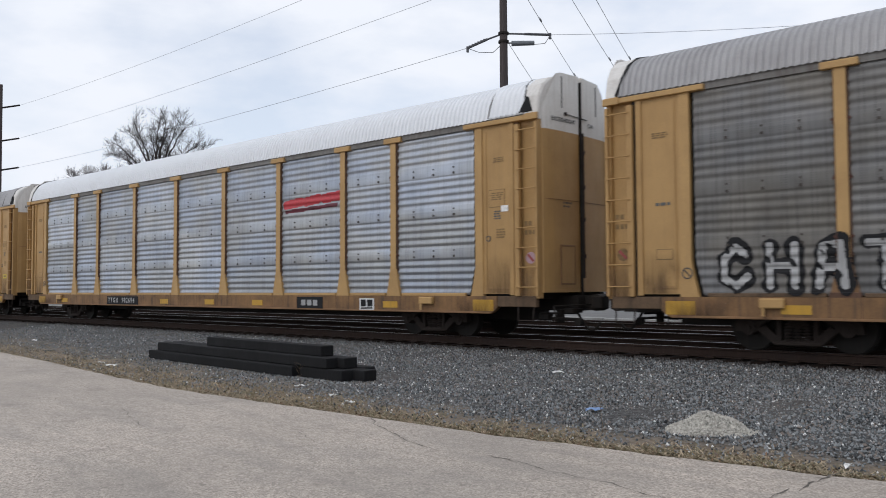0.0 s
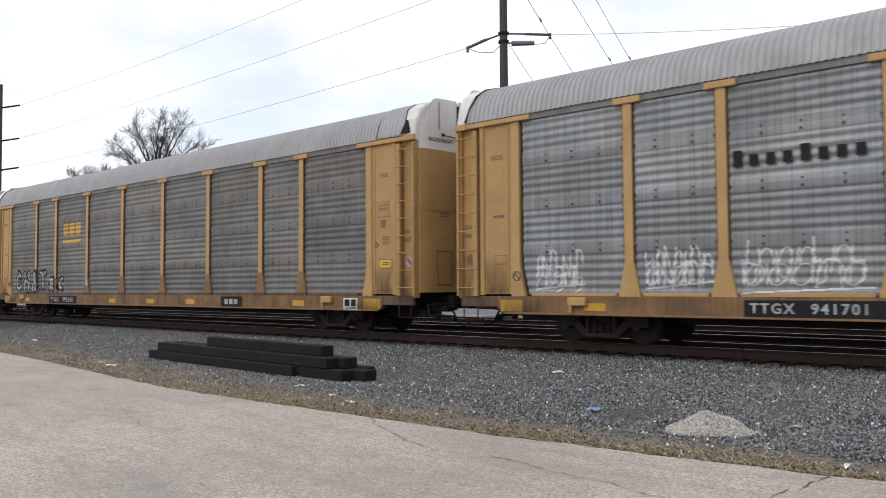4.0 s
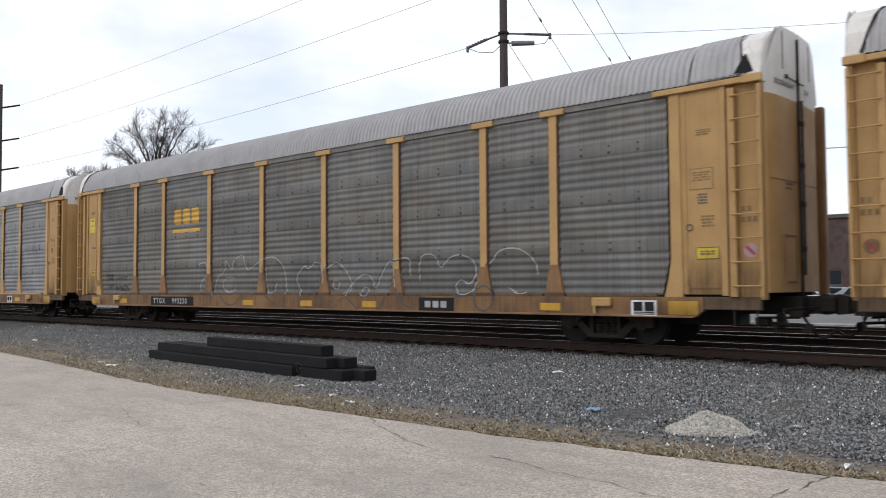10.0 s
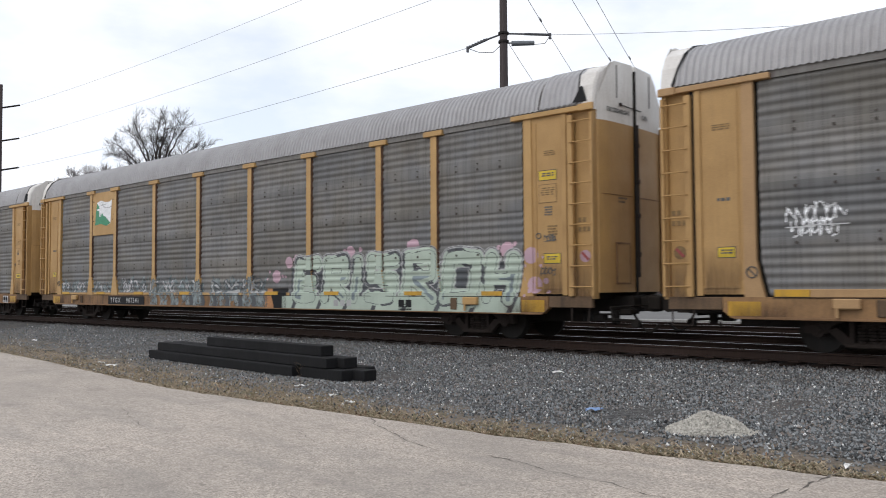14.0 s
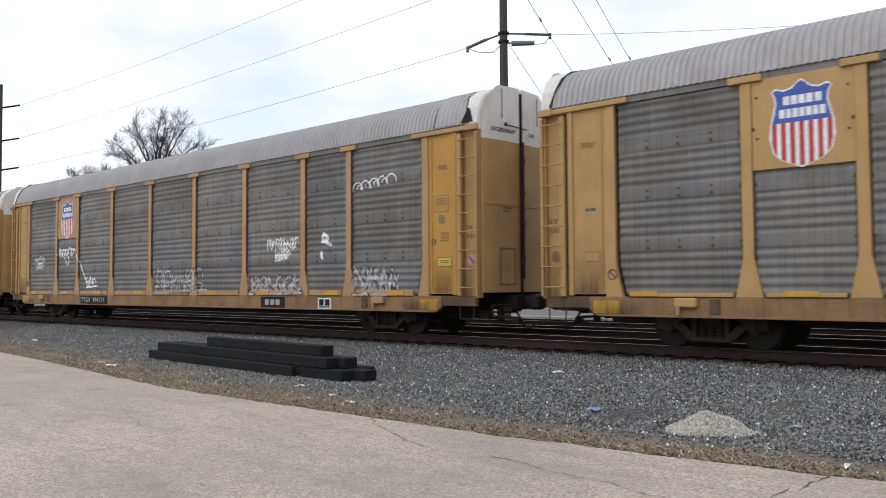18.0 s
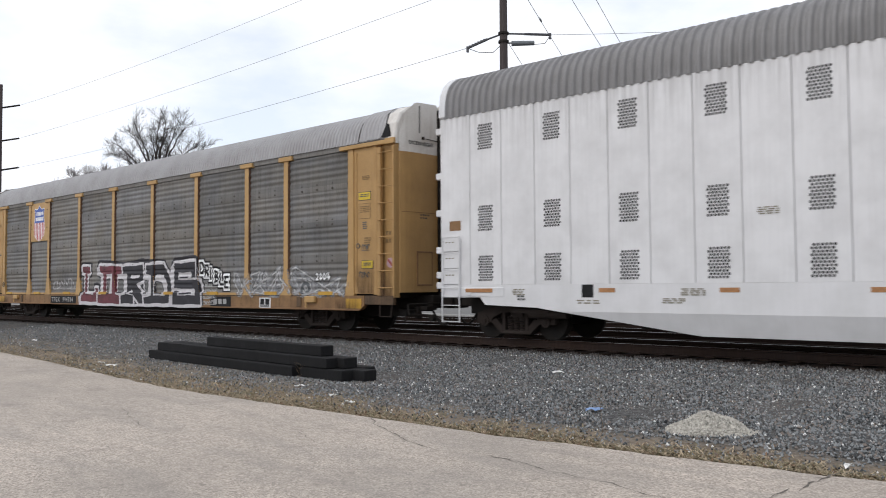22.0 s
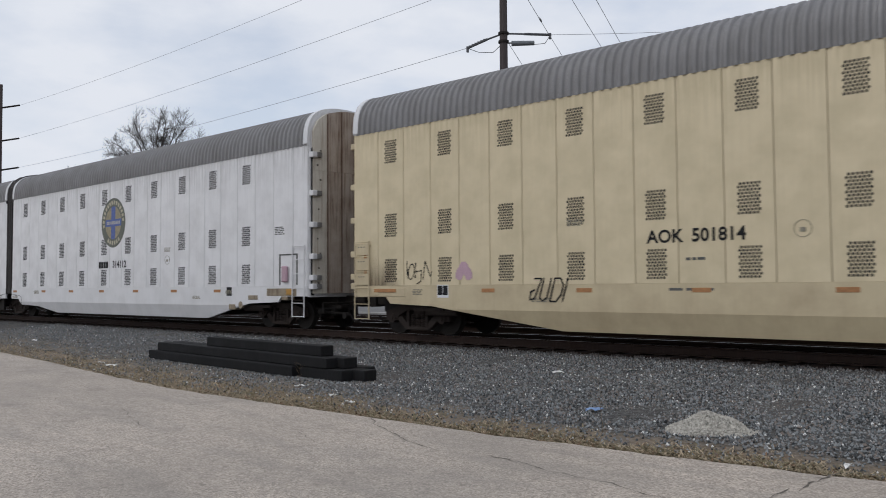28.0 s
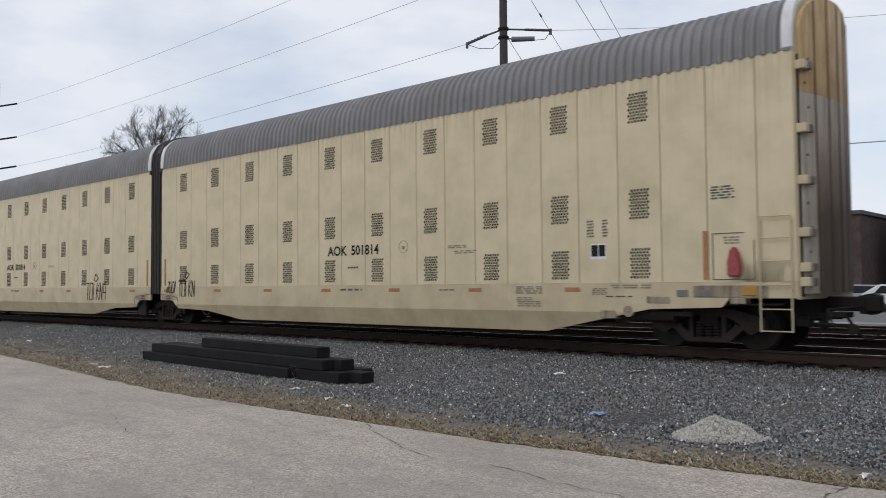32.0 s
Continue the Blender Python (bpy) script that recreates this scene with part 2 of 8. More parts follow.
M["charcoal"] = weathered("charcoal_spray_paint", (0.05, 0.055, 0.06), (0.12, 0.13, 0.14), 0.65, 0, 0.7, 0.3)
M["pink"] = weathered("pink_spray_paint", (0.53, 0.35, 0.42), (0.33, 0.24, 0.26), 0.65, 0, 0.7, 0.3)
M["orange"] = plain("orange_reflector", (0.36, 0.17, 0.065), 0.6)
M["ring_green"] = weathered("dark_olive_emblem_paint", (0.085, 0.095, 0.075), (0.16, 0.16, 0.13), 0.55, 0, 0.6)
M["sand"] = plain("sand_paint", (0.40, 0.37, 0.27), 0.6)
M["olive_field"] = plain("tan_field_paint", (0.27, 0.235, 0.15), 0.6)
M["cross_blue"] = plain("muted_blue_paint", (0.065, 0.10, 0.29), 0.55)
M["bellows"] = weathered("weathered_black_rubber", (0.020, 0.0165, 0.016), (0.052, 0.042, 0.038), 0.7, 0, 0.8, 1.0)
M["letter_grey"] = plain("dark_stencil_ink", (0.10, 0.10, 0.095), 0.8)
M["ink_pale"] = plain("pale_stencil_ink", (0.24, 0.22, 0.17), 0.8)
M["cloth_red"] = plain("faded_red_cloth", (0.32, 0.075, 0.075), 0.9)
M["timber"] = weathered("creosoted_timber", (0.0065, 0.0066, 0.0075), (0.015, 0.0148, 0.0152), 0.88, 0, 0.7, 0.6, 45, 0.4)
M["tie"] = weathered("weathered_crosstie", (0.010, 0.007, 0.0058), (0.020, 0.014, 0.0112), 0.95, 0, 0.8)
M["rail_rust"] = weathered("rusty_rail_web", (0.025, 0.0148, 0.0115), (0.040, 0.0245, 0.0185), 0.85, 0.0, 0.8)
M["rail_head"] = plain("polished_rail_head", (0.50, 0.50, 0.51), 0.38, 1.0, 0.15)
M["pole_wood"] = weathered("weathered_pole_wood", (0.05, 0.04, 0.039), (0.085, 0.07, 0.067), 0.85, 0, 0.7)
M["wire"] = plain("aluminium_wire", (0.36, 0.37, 0.39), 0.5, 0.2)
M["lamp_grey"] = plain("grey_lamp_housing", (0.16, 0.175, 0.19), 0.5, 0.3)
M["insulator"] = plain("grey_insulator", (0.07, 0.072, 0.08), 0.5)
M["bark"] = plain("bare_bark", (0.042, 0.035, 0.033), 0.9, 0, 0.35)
# paler than bark: the haze of distance is put into the colour
M["bark_hazed"] = plain("haze_greyed_twigs", (0.27, 0.25, 0.25), 0.9, 0, 0.3)
M["litter_blue"] = plain("blue_plastic_litter", (0.20, 0.31, 0.52), 0.5)
M["litter_white"] = plain("white_litter", (0.75, 0.74, 0.72), 0.7)
M["grit_pale"] = plain("pale_crushed_stone", (0.42, 0.40, 0.355), 0.95, 0, 0.4, 30)
M["kerb"] = weathered("weathered_concrete", (0.36, 0.355, 0.34), (0.20, 0.19, 0.175), 0.9, 0, 0.7, 0.8, 30)
M["brick_far"] = plain("dark_brown_brick", (0.075, 0.05, 0.045), 0.9, 0, 0.3, 2)
M["glass_dark"] = plain("dark_window_glass", (0.02, 0.025, 0.03), 0.1)
M["car_silver"] = plain("silver_car_paint", (0.42, 0.44, 0.47), 0.3, 0.4, 0.05)
M["car_white"] = plain("white_car_paint", (0.75, 0.76, 0.78), 0.3, 0.0, 0.05)
M["weed"] = plain("dry_weed", (0.13, 0.095, 0.06), 0.9)


def stained_door_material():
    """Grey-white folding door, its foot sprayed brown with brake dust in an uneven tide."""
    k = Nodes("stained_folding_door")
    co = k.shifted()
    x, y, z = k.sep(k.co)
    runs = k.noise(3.0, 5, co, (3.0, 3.0, 0.25))
    col = k.mix(k.range(runs, 0.45, 0.7), (0.52, 0.48, 0.42), (0.25, 0.185, 0.135))
    tide = k.range(k.math("ADD", z, k.math("MULTIPLY", runs, 2.2)), 5.0, 3.5)
    col = k.mix(k.math("MULTIPLY", tide, 0.85), col, (0.055, 0.036, 0.027))
    k.bump(k.noise(30, 3), 0.15, 0.004)
    return k.done(col, 0.75)


M["stained_door"] = stained_door_material()


def film_material():
    """Brake dust and rust as a blotchy half-transparent film that thins out to a ragged edge."""
    k = Nodes("brake_dust_film")
    co = k.shifted()
    u, v, w = k.sep(k.n.new("ShaderNodeTexCoord").outputs["Generated"])
    ragged = k.math("MULTIPLY", k.math("SUBTRACT", k.noise(2.6, 6, co, (1.0, 1.0, 0.6)), 0.5), 0.9)
    side = k.math("SUBTRACT", 0.5, k.math("ABSOLUTE", k.math("SUBTRACT", u, 0.5)))
    rim = k.math("MINIMUM", k.range(k.math("ADD", side, ragged), 0.02, 0.3), k.range(k.math("ADD", w, ragged), 0.9, 0.05))
    runs = k.range(k.noise(9.0, 4, co, (2.0, 1.0, 0.12)), 0.4, 0.7, 0.45, 1.0)
    k.put(k.bsdf.inputs["Alpha"], k.math("MULTIPLY", k.math("MULTIPLY", rim, runs), 0.68))
    return k.done(k.mix(k.noise(6.0, 4, co), (0.032, 0.024, 0.02), (0.12, 0.066, 0.038)), 0.9)


M["grime_film"] = film_material()


def haze_material(name, pale, deep, thin, thick):
    """Overspray: thin pale paint that lets the sheet show through."""
    k = Nodes(name)
    co = k.shifted()
    k.put(k.bsdf.inputs["Alpha"], k.range(k.noise(5.0, 5, co), 0.3, 0.7, thin, thick))
    return k.done(k.mix(k.range(k.noise(9.0, 4, co, (1.0, 1.0, 0.6)), 0.35, 0.65), pale, deep), 0.8)


M["spray_haze"] = haze_material("spray_haze", (0.42, 0.43, 0.45), (0.30, 0.30, 0.31), 0.15, 0.75)
M["teal_haze"] = haze_material("teal_haze", (0.32, 0.37, 0.375), (0.12, 0.155, 0.17), 0.3, 0.95)
M["white_haze"] = haze_material("white_haze", (0.62, 0.61, 0.62), (0.42, 0.41, 0.42), 0.45, 0.95)


def straw_material():
    k = Nodes("dry_grass")
    r = k.n.new("ShaderNodeNewGeometry").outputs["Random Per Island"]
    col = k.mix(k.range(r, 0, 0.6), (0.43, 0.34, 0.235), (0.15, 0.13, 0.072))
    col = k.mix(k.range(r, 0.8, 1.0), col, (0.20, 0.10, 0.055))
    return k.done(col, 0.9)


def stone_material():
    k = Nodes("ballast_stone")
    r = k.n.new("ShaderNodeNewGeometry").outputs["Random Per Island"]
    col = k.mix(k.range(r, 0, 0.65), (0.030, 0.033, 0.035), (0.27, 0.285, 0.29))
    col = k.mix(k.range(r, 0.65, 0.9), col, (0.20, 0.17, 0.15))
    col = k.mix(k.range(r, 0.975, 0.98), col, (0.66, 0.66, 0.64))
    x, y, z = k.sep(k.co)
    # rust brown towards the rails, its tone also lowered for shade by the cars
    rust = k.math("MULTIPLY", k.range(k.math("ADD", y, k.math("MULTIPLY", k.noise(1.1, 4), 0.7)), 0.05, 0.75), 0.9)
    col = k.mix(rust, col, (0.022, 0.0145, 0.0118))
    k.bump(k.noise(90, 3), 0.3, 0.004)
    return k.done(col, 0.9)


def ground_material():
    """Crushed stone with dirt, browned by rust and brake dust along the rails and painted darker for shade under the
    train; soil towards the lot.
    """
    k = Nodes("railbed_ground")
    x, y, z = k.sep(k.co)
    v = k.n.new("ShaderNodeTexVoronoi")
    v.inputs["Scale"].default_value = 26
    k.put(v.inputs[0], k.co)
    tone = k.sep(v.outputs["Color"])[0]
    big = k.range(k.noise(0.7, 5), 0.35, 0.65)
    col = k.mix(tone, (0.022, 0.023, 0.024), (0.15, 0.154, 0.155))
    col = k.mix(k.math("MULTIPLY", big, 0.45), col, (0.15, 0.13, 0.115))
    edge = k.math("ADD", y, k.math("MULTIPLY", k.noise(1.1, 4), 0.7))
    # rust stain and painted under-car shade share this near-black mix
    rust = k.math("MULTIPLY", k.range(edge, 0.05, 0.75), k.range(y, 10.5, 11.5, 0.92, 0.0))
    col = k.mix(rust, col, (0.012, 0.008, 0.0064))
    soil = k.math("MULTIPLY", k.range(k.math("ADD", k.math("ADD", y, k.range(x, -28, -8, -2.8, 0.0)), k.math("MULTIPLY", k.noise(1.6, 5), 2.2)), -4.9, -6.2), k.range(k.noise(14, 4), 0.3, 0.6, 0.6, 1.0))
    col = k.mix(soil, col, k.mix(k.noise(11, 5), (0.165, 0.128, 0.088), (0.41, 0.325, 0.235)))
    far = k.range(y, 12.5, 13.5)
    col = k.mix(far, col, k.mix(k.noise(0.4, 5), (0.15, 0.15, 0.145), (0.22, 0.215, 0.21)))
    h = k.math("ADD", k.math("MULTIPLY", v.outputs["Distance"], -1.0), k.noise(60, 3))
    k.bump(h, 0.6, 0.03)
    return k.done(col, 0.92)


def lot_material():
    """Old bleached asphalt: pale aggregate showing, faint stains and hairline wear."""
    k = Nodes("bleached_asphalt")
    v = k.n.new("ShaderNodeTexVoronoi")
    v.inputs["Scale"].default_value = 70
    k.put(v.inputs[0], k.co)
    tone = k.sep(v.outputs["Color"])[0]
    grain = k.noise(28, 5)
    col = k.mix(k.math("ADD", k.math("MULTIPLY", tone, 0.75), k.range(k.noise(34, 4), 0.3, 0.7, 0.0, 0.3)), (0.15, 0.125, 0.103), (0.72, 0.63, 0.54))
    col = k.mix(k.range(grain, 0.35, 0.65, 0.0, 0.35), col, (0.345, 0.30, 0.255))
    col = k.mix(k.range(k.noise(0.5, 5), 0.4, 0.7, 0.0, 0.5), col, (0.275, 0.243, 0.21))
    col = k.mix(k.range(k.noise(2.2, 4), 0.56, 0.72, 0.0, 0.4), col, (0.22, 0.192, 0.165))
    col = k.mix(k.range(k.noise(5.0, 5, None, (1.0, 2.6, 1.0)), 0.55, 0.75, 0.0, 0.4), col, (0.22, 0.19, 0.16))
    col = k.mix(k.range(k.noise(1.1, 6, None, (0.5, 1.6, 1.0), 0.65), 0.47, 0.66, 0.0, 0.4), col, (0.24, 0.22, 0.197))
    col = k.mix(k.range(k.noise(13, 4), 0.58, 0.74, 0.0, 0.55), col, (0.17, 0.148, 0.126))
    k.bump(k.math("ADD", k.math("MULTIPLY", k.noise(110, 3), 0.6), k.math("ADD", grain, k.noise(7, 4))), 0.4, 0.01)
    return k.done(col, 0.88)


M["straw"], M["stone"], M["ground"], M["lot"] = straw_material(), stone_material(), ground_material(), lot_material()
# dusty, oxidised surfaces hardly shine
for _n in ("steel", "truck", "tie", "rail_rust", "timber", "ground", "stone", "black_paint", "sill_end", "black"):
    M[_n].node_tree.nodes["Principled BSDF"].inputs["Specular IOR Level"].default_value = 0.08 if _n in ("ground", "tie") else 0.28

# ---- mesh helpers ----


def bm_mesh(name, bm, *mats, smooth=False):
    me = bpy.data.meshes.new(name)
    bmesh.ops.recalc_face_normals(bm, faces=bm.faces)
    bm.to_mesh(me)
    bm.free()
    for m in mats:
        me.materials.append(M[m] if isinstance(m, str) else m)
    if smooth:
        me.shade_smooth()
    return me


def box(bm, x0, x1, y0, y1, z0, z1, bevel=0.0, mat=0):
    vs = [bm.verts.new((x, y, z)) for x in (x0, x1) for y in (y0, y1) for z in (z0, z1)]
    quads = ((0, 1, 3, 2), (4, 6, 7, 5), (0, 4, 5, 1), (2, 3, 7, 6), (0, 2, 6, 4), (1, 5, 7, 3))
    fs = [bm.faces.new([vs[i] for i in q]) for q in quads]
    for f in fs:
        f.material_index = mat
    if bevel:
        es = list({e for f in fs for e in f.edges})
        bmesh.ops.bevel(bm, geom=es, offset=bevel, segments=1, affect="EDGES", material=-1)


def prism(bm, poly, y0, y1, mat=0, edge=None):
    """A solid from a closed outline in x and z, between two depths."""
    a = [bm.verts.new((x, y0, z)) for x, z in poly]
    b = [bm.verts.new((x, y1, z)) for x, z in poly]
    n = len(poly)
    fs = [bm.faces.new(a), bm.faces.new(b[::-1])] + [bm.faces.new((a[i], b[i], b[(i + 1) % n], a[(i + 1) % n])) for i in range(n)]
    for i, f in enumerate(fs):
        f.material_index = mat if i < 2 or edge is None else edge


def tube(bm, p, q, r, sides=6, r2=None, mat=0):
    """A round bar from p to q."""
    p, q = Vector(p), Vector(q)
    d = (q - p).normalized()
    u = d.orthogonal().normalized()
    w = d.cross(u)
    r2 = r if r2 is None else r2
    ring = [[bm.verts.new(c + (u * math.cos(2 * math.pi * i / sides) + w * math.sin(2 * math.pi * i / sides)) * k)
             for i in range(sides)] for c, k in ((p, r), (q, r2))]
    fs = [bm.faces.new((ring[0][i], ring[0][(i + 1) % sides], ring[1][(i + 1) % sides], ring[1][i])) for i in range(sides)]
    fs += [bm.faces.new(ring[0][::-1]), bm.faces.new(ring[1])]
    for f in fs:
        f.material_index = mat


def polytube(bm, pts, r, sides=6):
    """One round bar through a row of points."""
    pts = [Vector(p) for p in pts]
    rings, u = [], None
    for i, p in enumerate(pts):
        d = (pts[min(i + 1, len(pts) - 1)] - pts[max(i - 1, 0)]).normalized()
        u = d.orthogonal().normalized() if u is None else (u - d * u.dot(d)).normalized()
        w = d.cross(u)
        rings.append([bm.verts.new(p + (u * math.cos(2 * math.pi * k / sides) + w * math.sin(2 * math.pi * k / sides)) * r) for k in range(sides)])
    for a, b in zip(rings, rings[1:]):
        for k in range(sides):
            bm.faces.new((a[k], a[(k + 1) % sides], b[(k + 1) % sides], b[k]))
    bm.faces.new(rings[0][::-1])
    bm.faces.new(rings[-1])


def disc_y(bm, cx, cz, y0, y1, r, sides=24, mat=0):
    prism(bm, [(cx + r * math.cos(2 * math.pi * i / sides), cz + r * math.sin(2 * math.pi * i / sides)) for i in range(sides)], y0, y1, mat)


def grid_mesh(name, pts, mat, smooth=False, closed=False):
    """A sheet through a 2D array of points (rows x columns x 3)."""
    a = np.asarray(pts, float)
    r, c = a.shape[:2]
    i = np.arange(r * c).reshape(r, c)
    q = np.stack([i[:-1, :-1], i[1:, :-1], i[1:, 1:], i[:-1, 1:]], -1).reshape(-1, 4)
    me = bpy.data.meshes.new(name)
    me.from_pydata(a.reshape(-1, 3).tolist(), [], q.tolist())
    me.materials.append(M[mat])
    if smooth:
        me.shade_smooth()
    return me


def child(name, me, parent, loc=(0, 0, 0), label=""):
    ob = new(name, me)
    ob.parent = parent
    ob.location = loc
    return tagged(ob, label)


def part(name, bm, material, parent, label="", loc=(0, 0, 0), smooth=False):
    mats = material if isinstance(material, tuple) else (material,)
    return child(name, bm_mesh(name, bm, *mats, smooth=smooth), parent, loc, label)


def letters(text, size, mat, bold=0.0, wide=1.0):
    """A flat mesh of text in the xz plane, facing -y, centred."""
    cu = bpy.data.curves.new("letters", "FONT")
    cu.body, cu.size, cu.align_x, cu.align_y, cu.offset, cu.resolution_u = text, size, "CENTER", "CENTER", bold, 3
    cu.space_character = wide
    ob = bpy.data.objects.new("letters", cu)
    me = bpy.data.meshes.new_from_object(ob)
    bpy.data.objects.remove(ob)
    me.transform(Matrix.Rotation(math.pi / 2, 4, "X"))
    me.materials.clear()
    me.materials.append(M[mat])
    return me


# ---- ground and tracks ----
GROUND_Z, LOT_Z = -0.44, -0.42


def ground_height(x, y):
    """Height of the railbed and of the land round it across the tracks."""
    ys = [-3000, -30, -6.2, -4.0, -1.3, -0.3, 0.4, 9.3, 11.5, 13, 3000]
    zs = [-0.46, -0.46, -0.445, -0.43, -0.36, -0.26, -0.215, -0.215, -0.34, -0.38, -0.40]
    return np.interp(y, ys, zs)


def build_ground():
    xs = np.concatenate([[-3000, -900, -300, -150, -90], np.arange(-60, 6.01, 0.3), [12, 30, 80, 300, 900, 3000]])
    ys = np.concatenate([[-3000, -600, -100, -30, -15], np.arange(-9, 3.01, 0.2), np.arange(4, 14, 0.7), [18, 30, 60, 150, 500, 3000]])
    X, Y = np.meshgrid(xs, ys, indexing="ij")
    Z = ground_height(X, Y)
    lump = np.array([[noise.noise((x * 0.9, y * 0.9, 0)) * 0.03 + noise.noise((x * 3, y * 3, 5)) * 0.015
                      if -61 < x < 7 and -7.2 < y < 12 else 0 for y in ys] for x in xs])
    Z = Z + lump * (np.abs(Y + 3) < 3.4)
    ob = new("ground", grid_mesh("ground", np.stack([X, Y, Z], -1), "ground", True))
    tagged(ob, "grey crushed-stone railbed, rust-browned beside the rails and painted darker for shade under the train", "ground", kind="structure")


# the edge of the lot bends gently along the railbed
LOT_EDGE = [(-200, 10.0), (-72.42, -0.29), (-45.44, -3.78), (-23.14, -6.34), (-19.37, -6.73), (-14.7, -7.35), (-12.18, -7.63), (-9.24, -7.62), (-7.42, -7.59), (-5.3, -7.56), (-3.42, -7.39), (-1.87, -7.23), (0.26, -6.99), (6.16, -6.44), (35.28, -5.21)]


def lot_edge(x):
    return np.interp(x, [p[0] for p in LOT_EDGE], [p[1] for p in LOT_EDGE])


def build_lot():
    xs = np.concatenate([[-200, -120, -60, -45], np.arange(-36, 6, 0.12), [8, 15, 40]])
    e = lot_edge(xs) + np.array([noise.noise((x * 2.1, 3, 0)) * 0.06 + noise.noise((x * 9, 7, 0)) * 0.025 for x in xs])
    rows = []
    for x, y in zip(xs, e):
        rows.append([(x, y, LOT_Z - 0.06), (x, y, LOT_Z - 0.008), (x, y - 0.03, LOT_Z), (x, y - 1.5, LOT_Z), (x, y - 4, LOT_Z), (x, -60, LOT_Z)])
    ob = new("pavement", grid_mesh("pavement", rows, "lot"))
    tagged(ob, "bleached cracked asphalt lot with a ragged edge", "pavement", kind="structure")
    # cracks: narrow ragged grooves shown as thin dark strips
    crack_mat = plain("crack_soil", (0.12, 0.105, 0.09), 0.95)
    rnd = random.Random(4)
    lines = [((-7.39, -7.59), (-6.93, -7.98), 0.022), ((-6.93, -7.98), (-6.42, -8.25), 0.022), ((-6.42, -8.25), (-5.82, -8.5), 0.022), ((-5.82, -8.5), (-5.29, -8.64), 0.022), ((-4.76, -8.49), (-4.3, -8.57), 0.018), ((-4.3, -8.57), (-3.87, -8.69), 0.018), ((-3.87, -8.69), (-3.43, -8.71), 0.018), ((-3.43, -8.71), (-3.05, -8.8), 0.018), ((-3.05, -8.8), (-2.67, -8.89), 0.018), ((-1.99, -7.11), (-2.05, -7.59), 0.03), ((-2.05, -7.59), (-2.09, -7.99), 0.03), ((-2.09, -7.99), (-2.16, -8.46), 0.03), ((-1.95, -7.13), (-1.8, -7.05), 0.02), ((-1.8, -7.05), (-1.64, -6.98), 0.02), ((-10.66, -9.26), (-9.45, -9.69), 0.012), ((-9.45, -9.69), (-8.92, -9.9), 0.012), ((-12.79, -9.32), (-11.88, -9.54), 0.01), ((-14.21, -8.34), (-12.52, -8.66), 0.008), ((-17.13, -8.48), (-17.18, -7.82), 0.008), ((-8.8, -8.56), (-7.43, -8.81), 0.007), ((-7.43, -8.81), (-6.43, -9.29), 0.007), ((-4.39, -7.96), (-3.84, -8.02), 0.006)]
    for (x0, y0), (x1, y1), w in lines:
        n = max(6, int(math.hypot(x1 - x0, y1 - y0) / 0.07))
        L, d = [], Vector((x1 - x0, y1 - y0)).normalized()
        off = 0.0
        for i in range(n + 1):
            f = i / n
            off = off * 0.8 + rnd.uniform(-0.025, 0.025)
            c = Vector((x0 + (x1 - x0) * f - d.y * off, y0 + (y1 - y0) * f + d.x * off))
            hw = 0.36 * w * rnd.uniform(0.3, 1.0) * (0.3 + math.sin(math.pi * min(1, f + 0.12)))
            L.append([(c.x - d.y * hw, c.y + d.x * hw, LOT_Z + 0.004), (c.x + d.y * hw, c.y - d.x * hw, LOT_Z + 0.004)])
        me = grid_mesh("crack", L, "black")
        me.materials.clear()
        me.materials.append(crack_mat)
        child("crack", me, ob)


RAIL_PROFILE = [(-0.07, -0.18), (0.07, -0.18), (0.07, -0.165), (0.012, -0.15), (0.012, -0.045), (0.037, -0.035), (0.037, -0.008), (0.028, 0.0),
                (-0.028, 0.0), (-0.037, -0.008), (-0.037, -0.035), (-0.012, -0.045), (-0.012, -0.15), (-0.07, -0.165)]


def rail_mesh():
    bm = bmesh.new()
    xs = [-600, -200, -60, 0, 200]
    rings = [[bm.verts.new((x, y, z)) for y, z in RAIL_PROFILE] for x in xs]
    n = len(RAIL_PROFILE)
    for a, b in zip(rings, rings[1:]):
        for i in range(n):
            f = bm.faces.new((a[i], b[i], b[(i + 1) % n], a[(i + 1) % n]))
            f.material_index = 1 if i == 7 else 0
    return bm_mesh("rail", bm, "rail_rust", "rail_head")


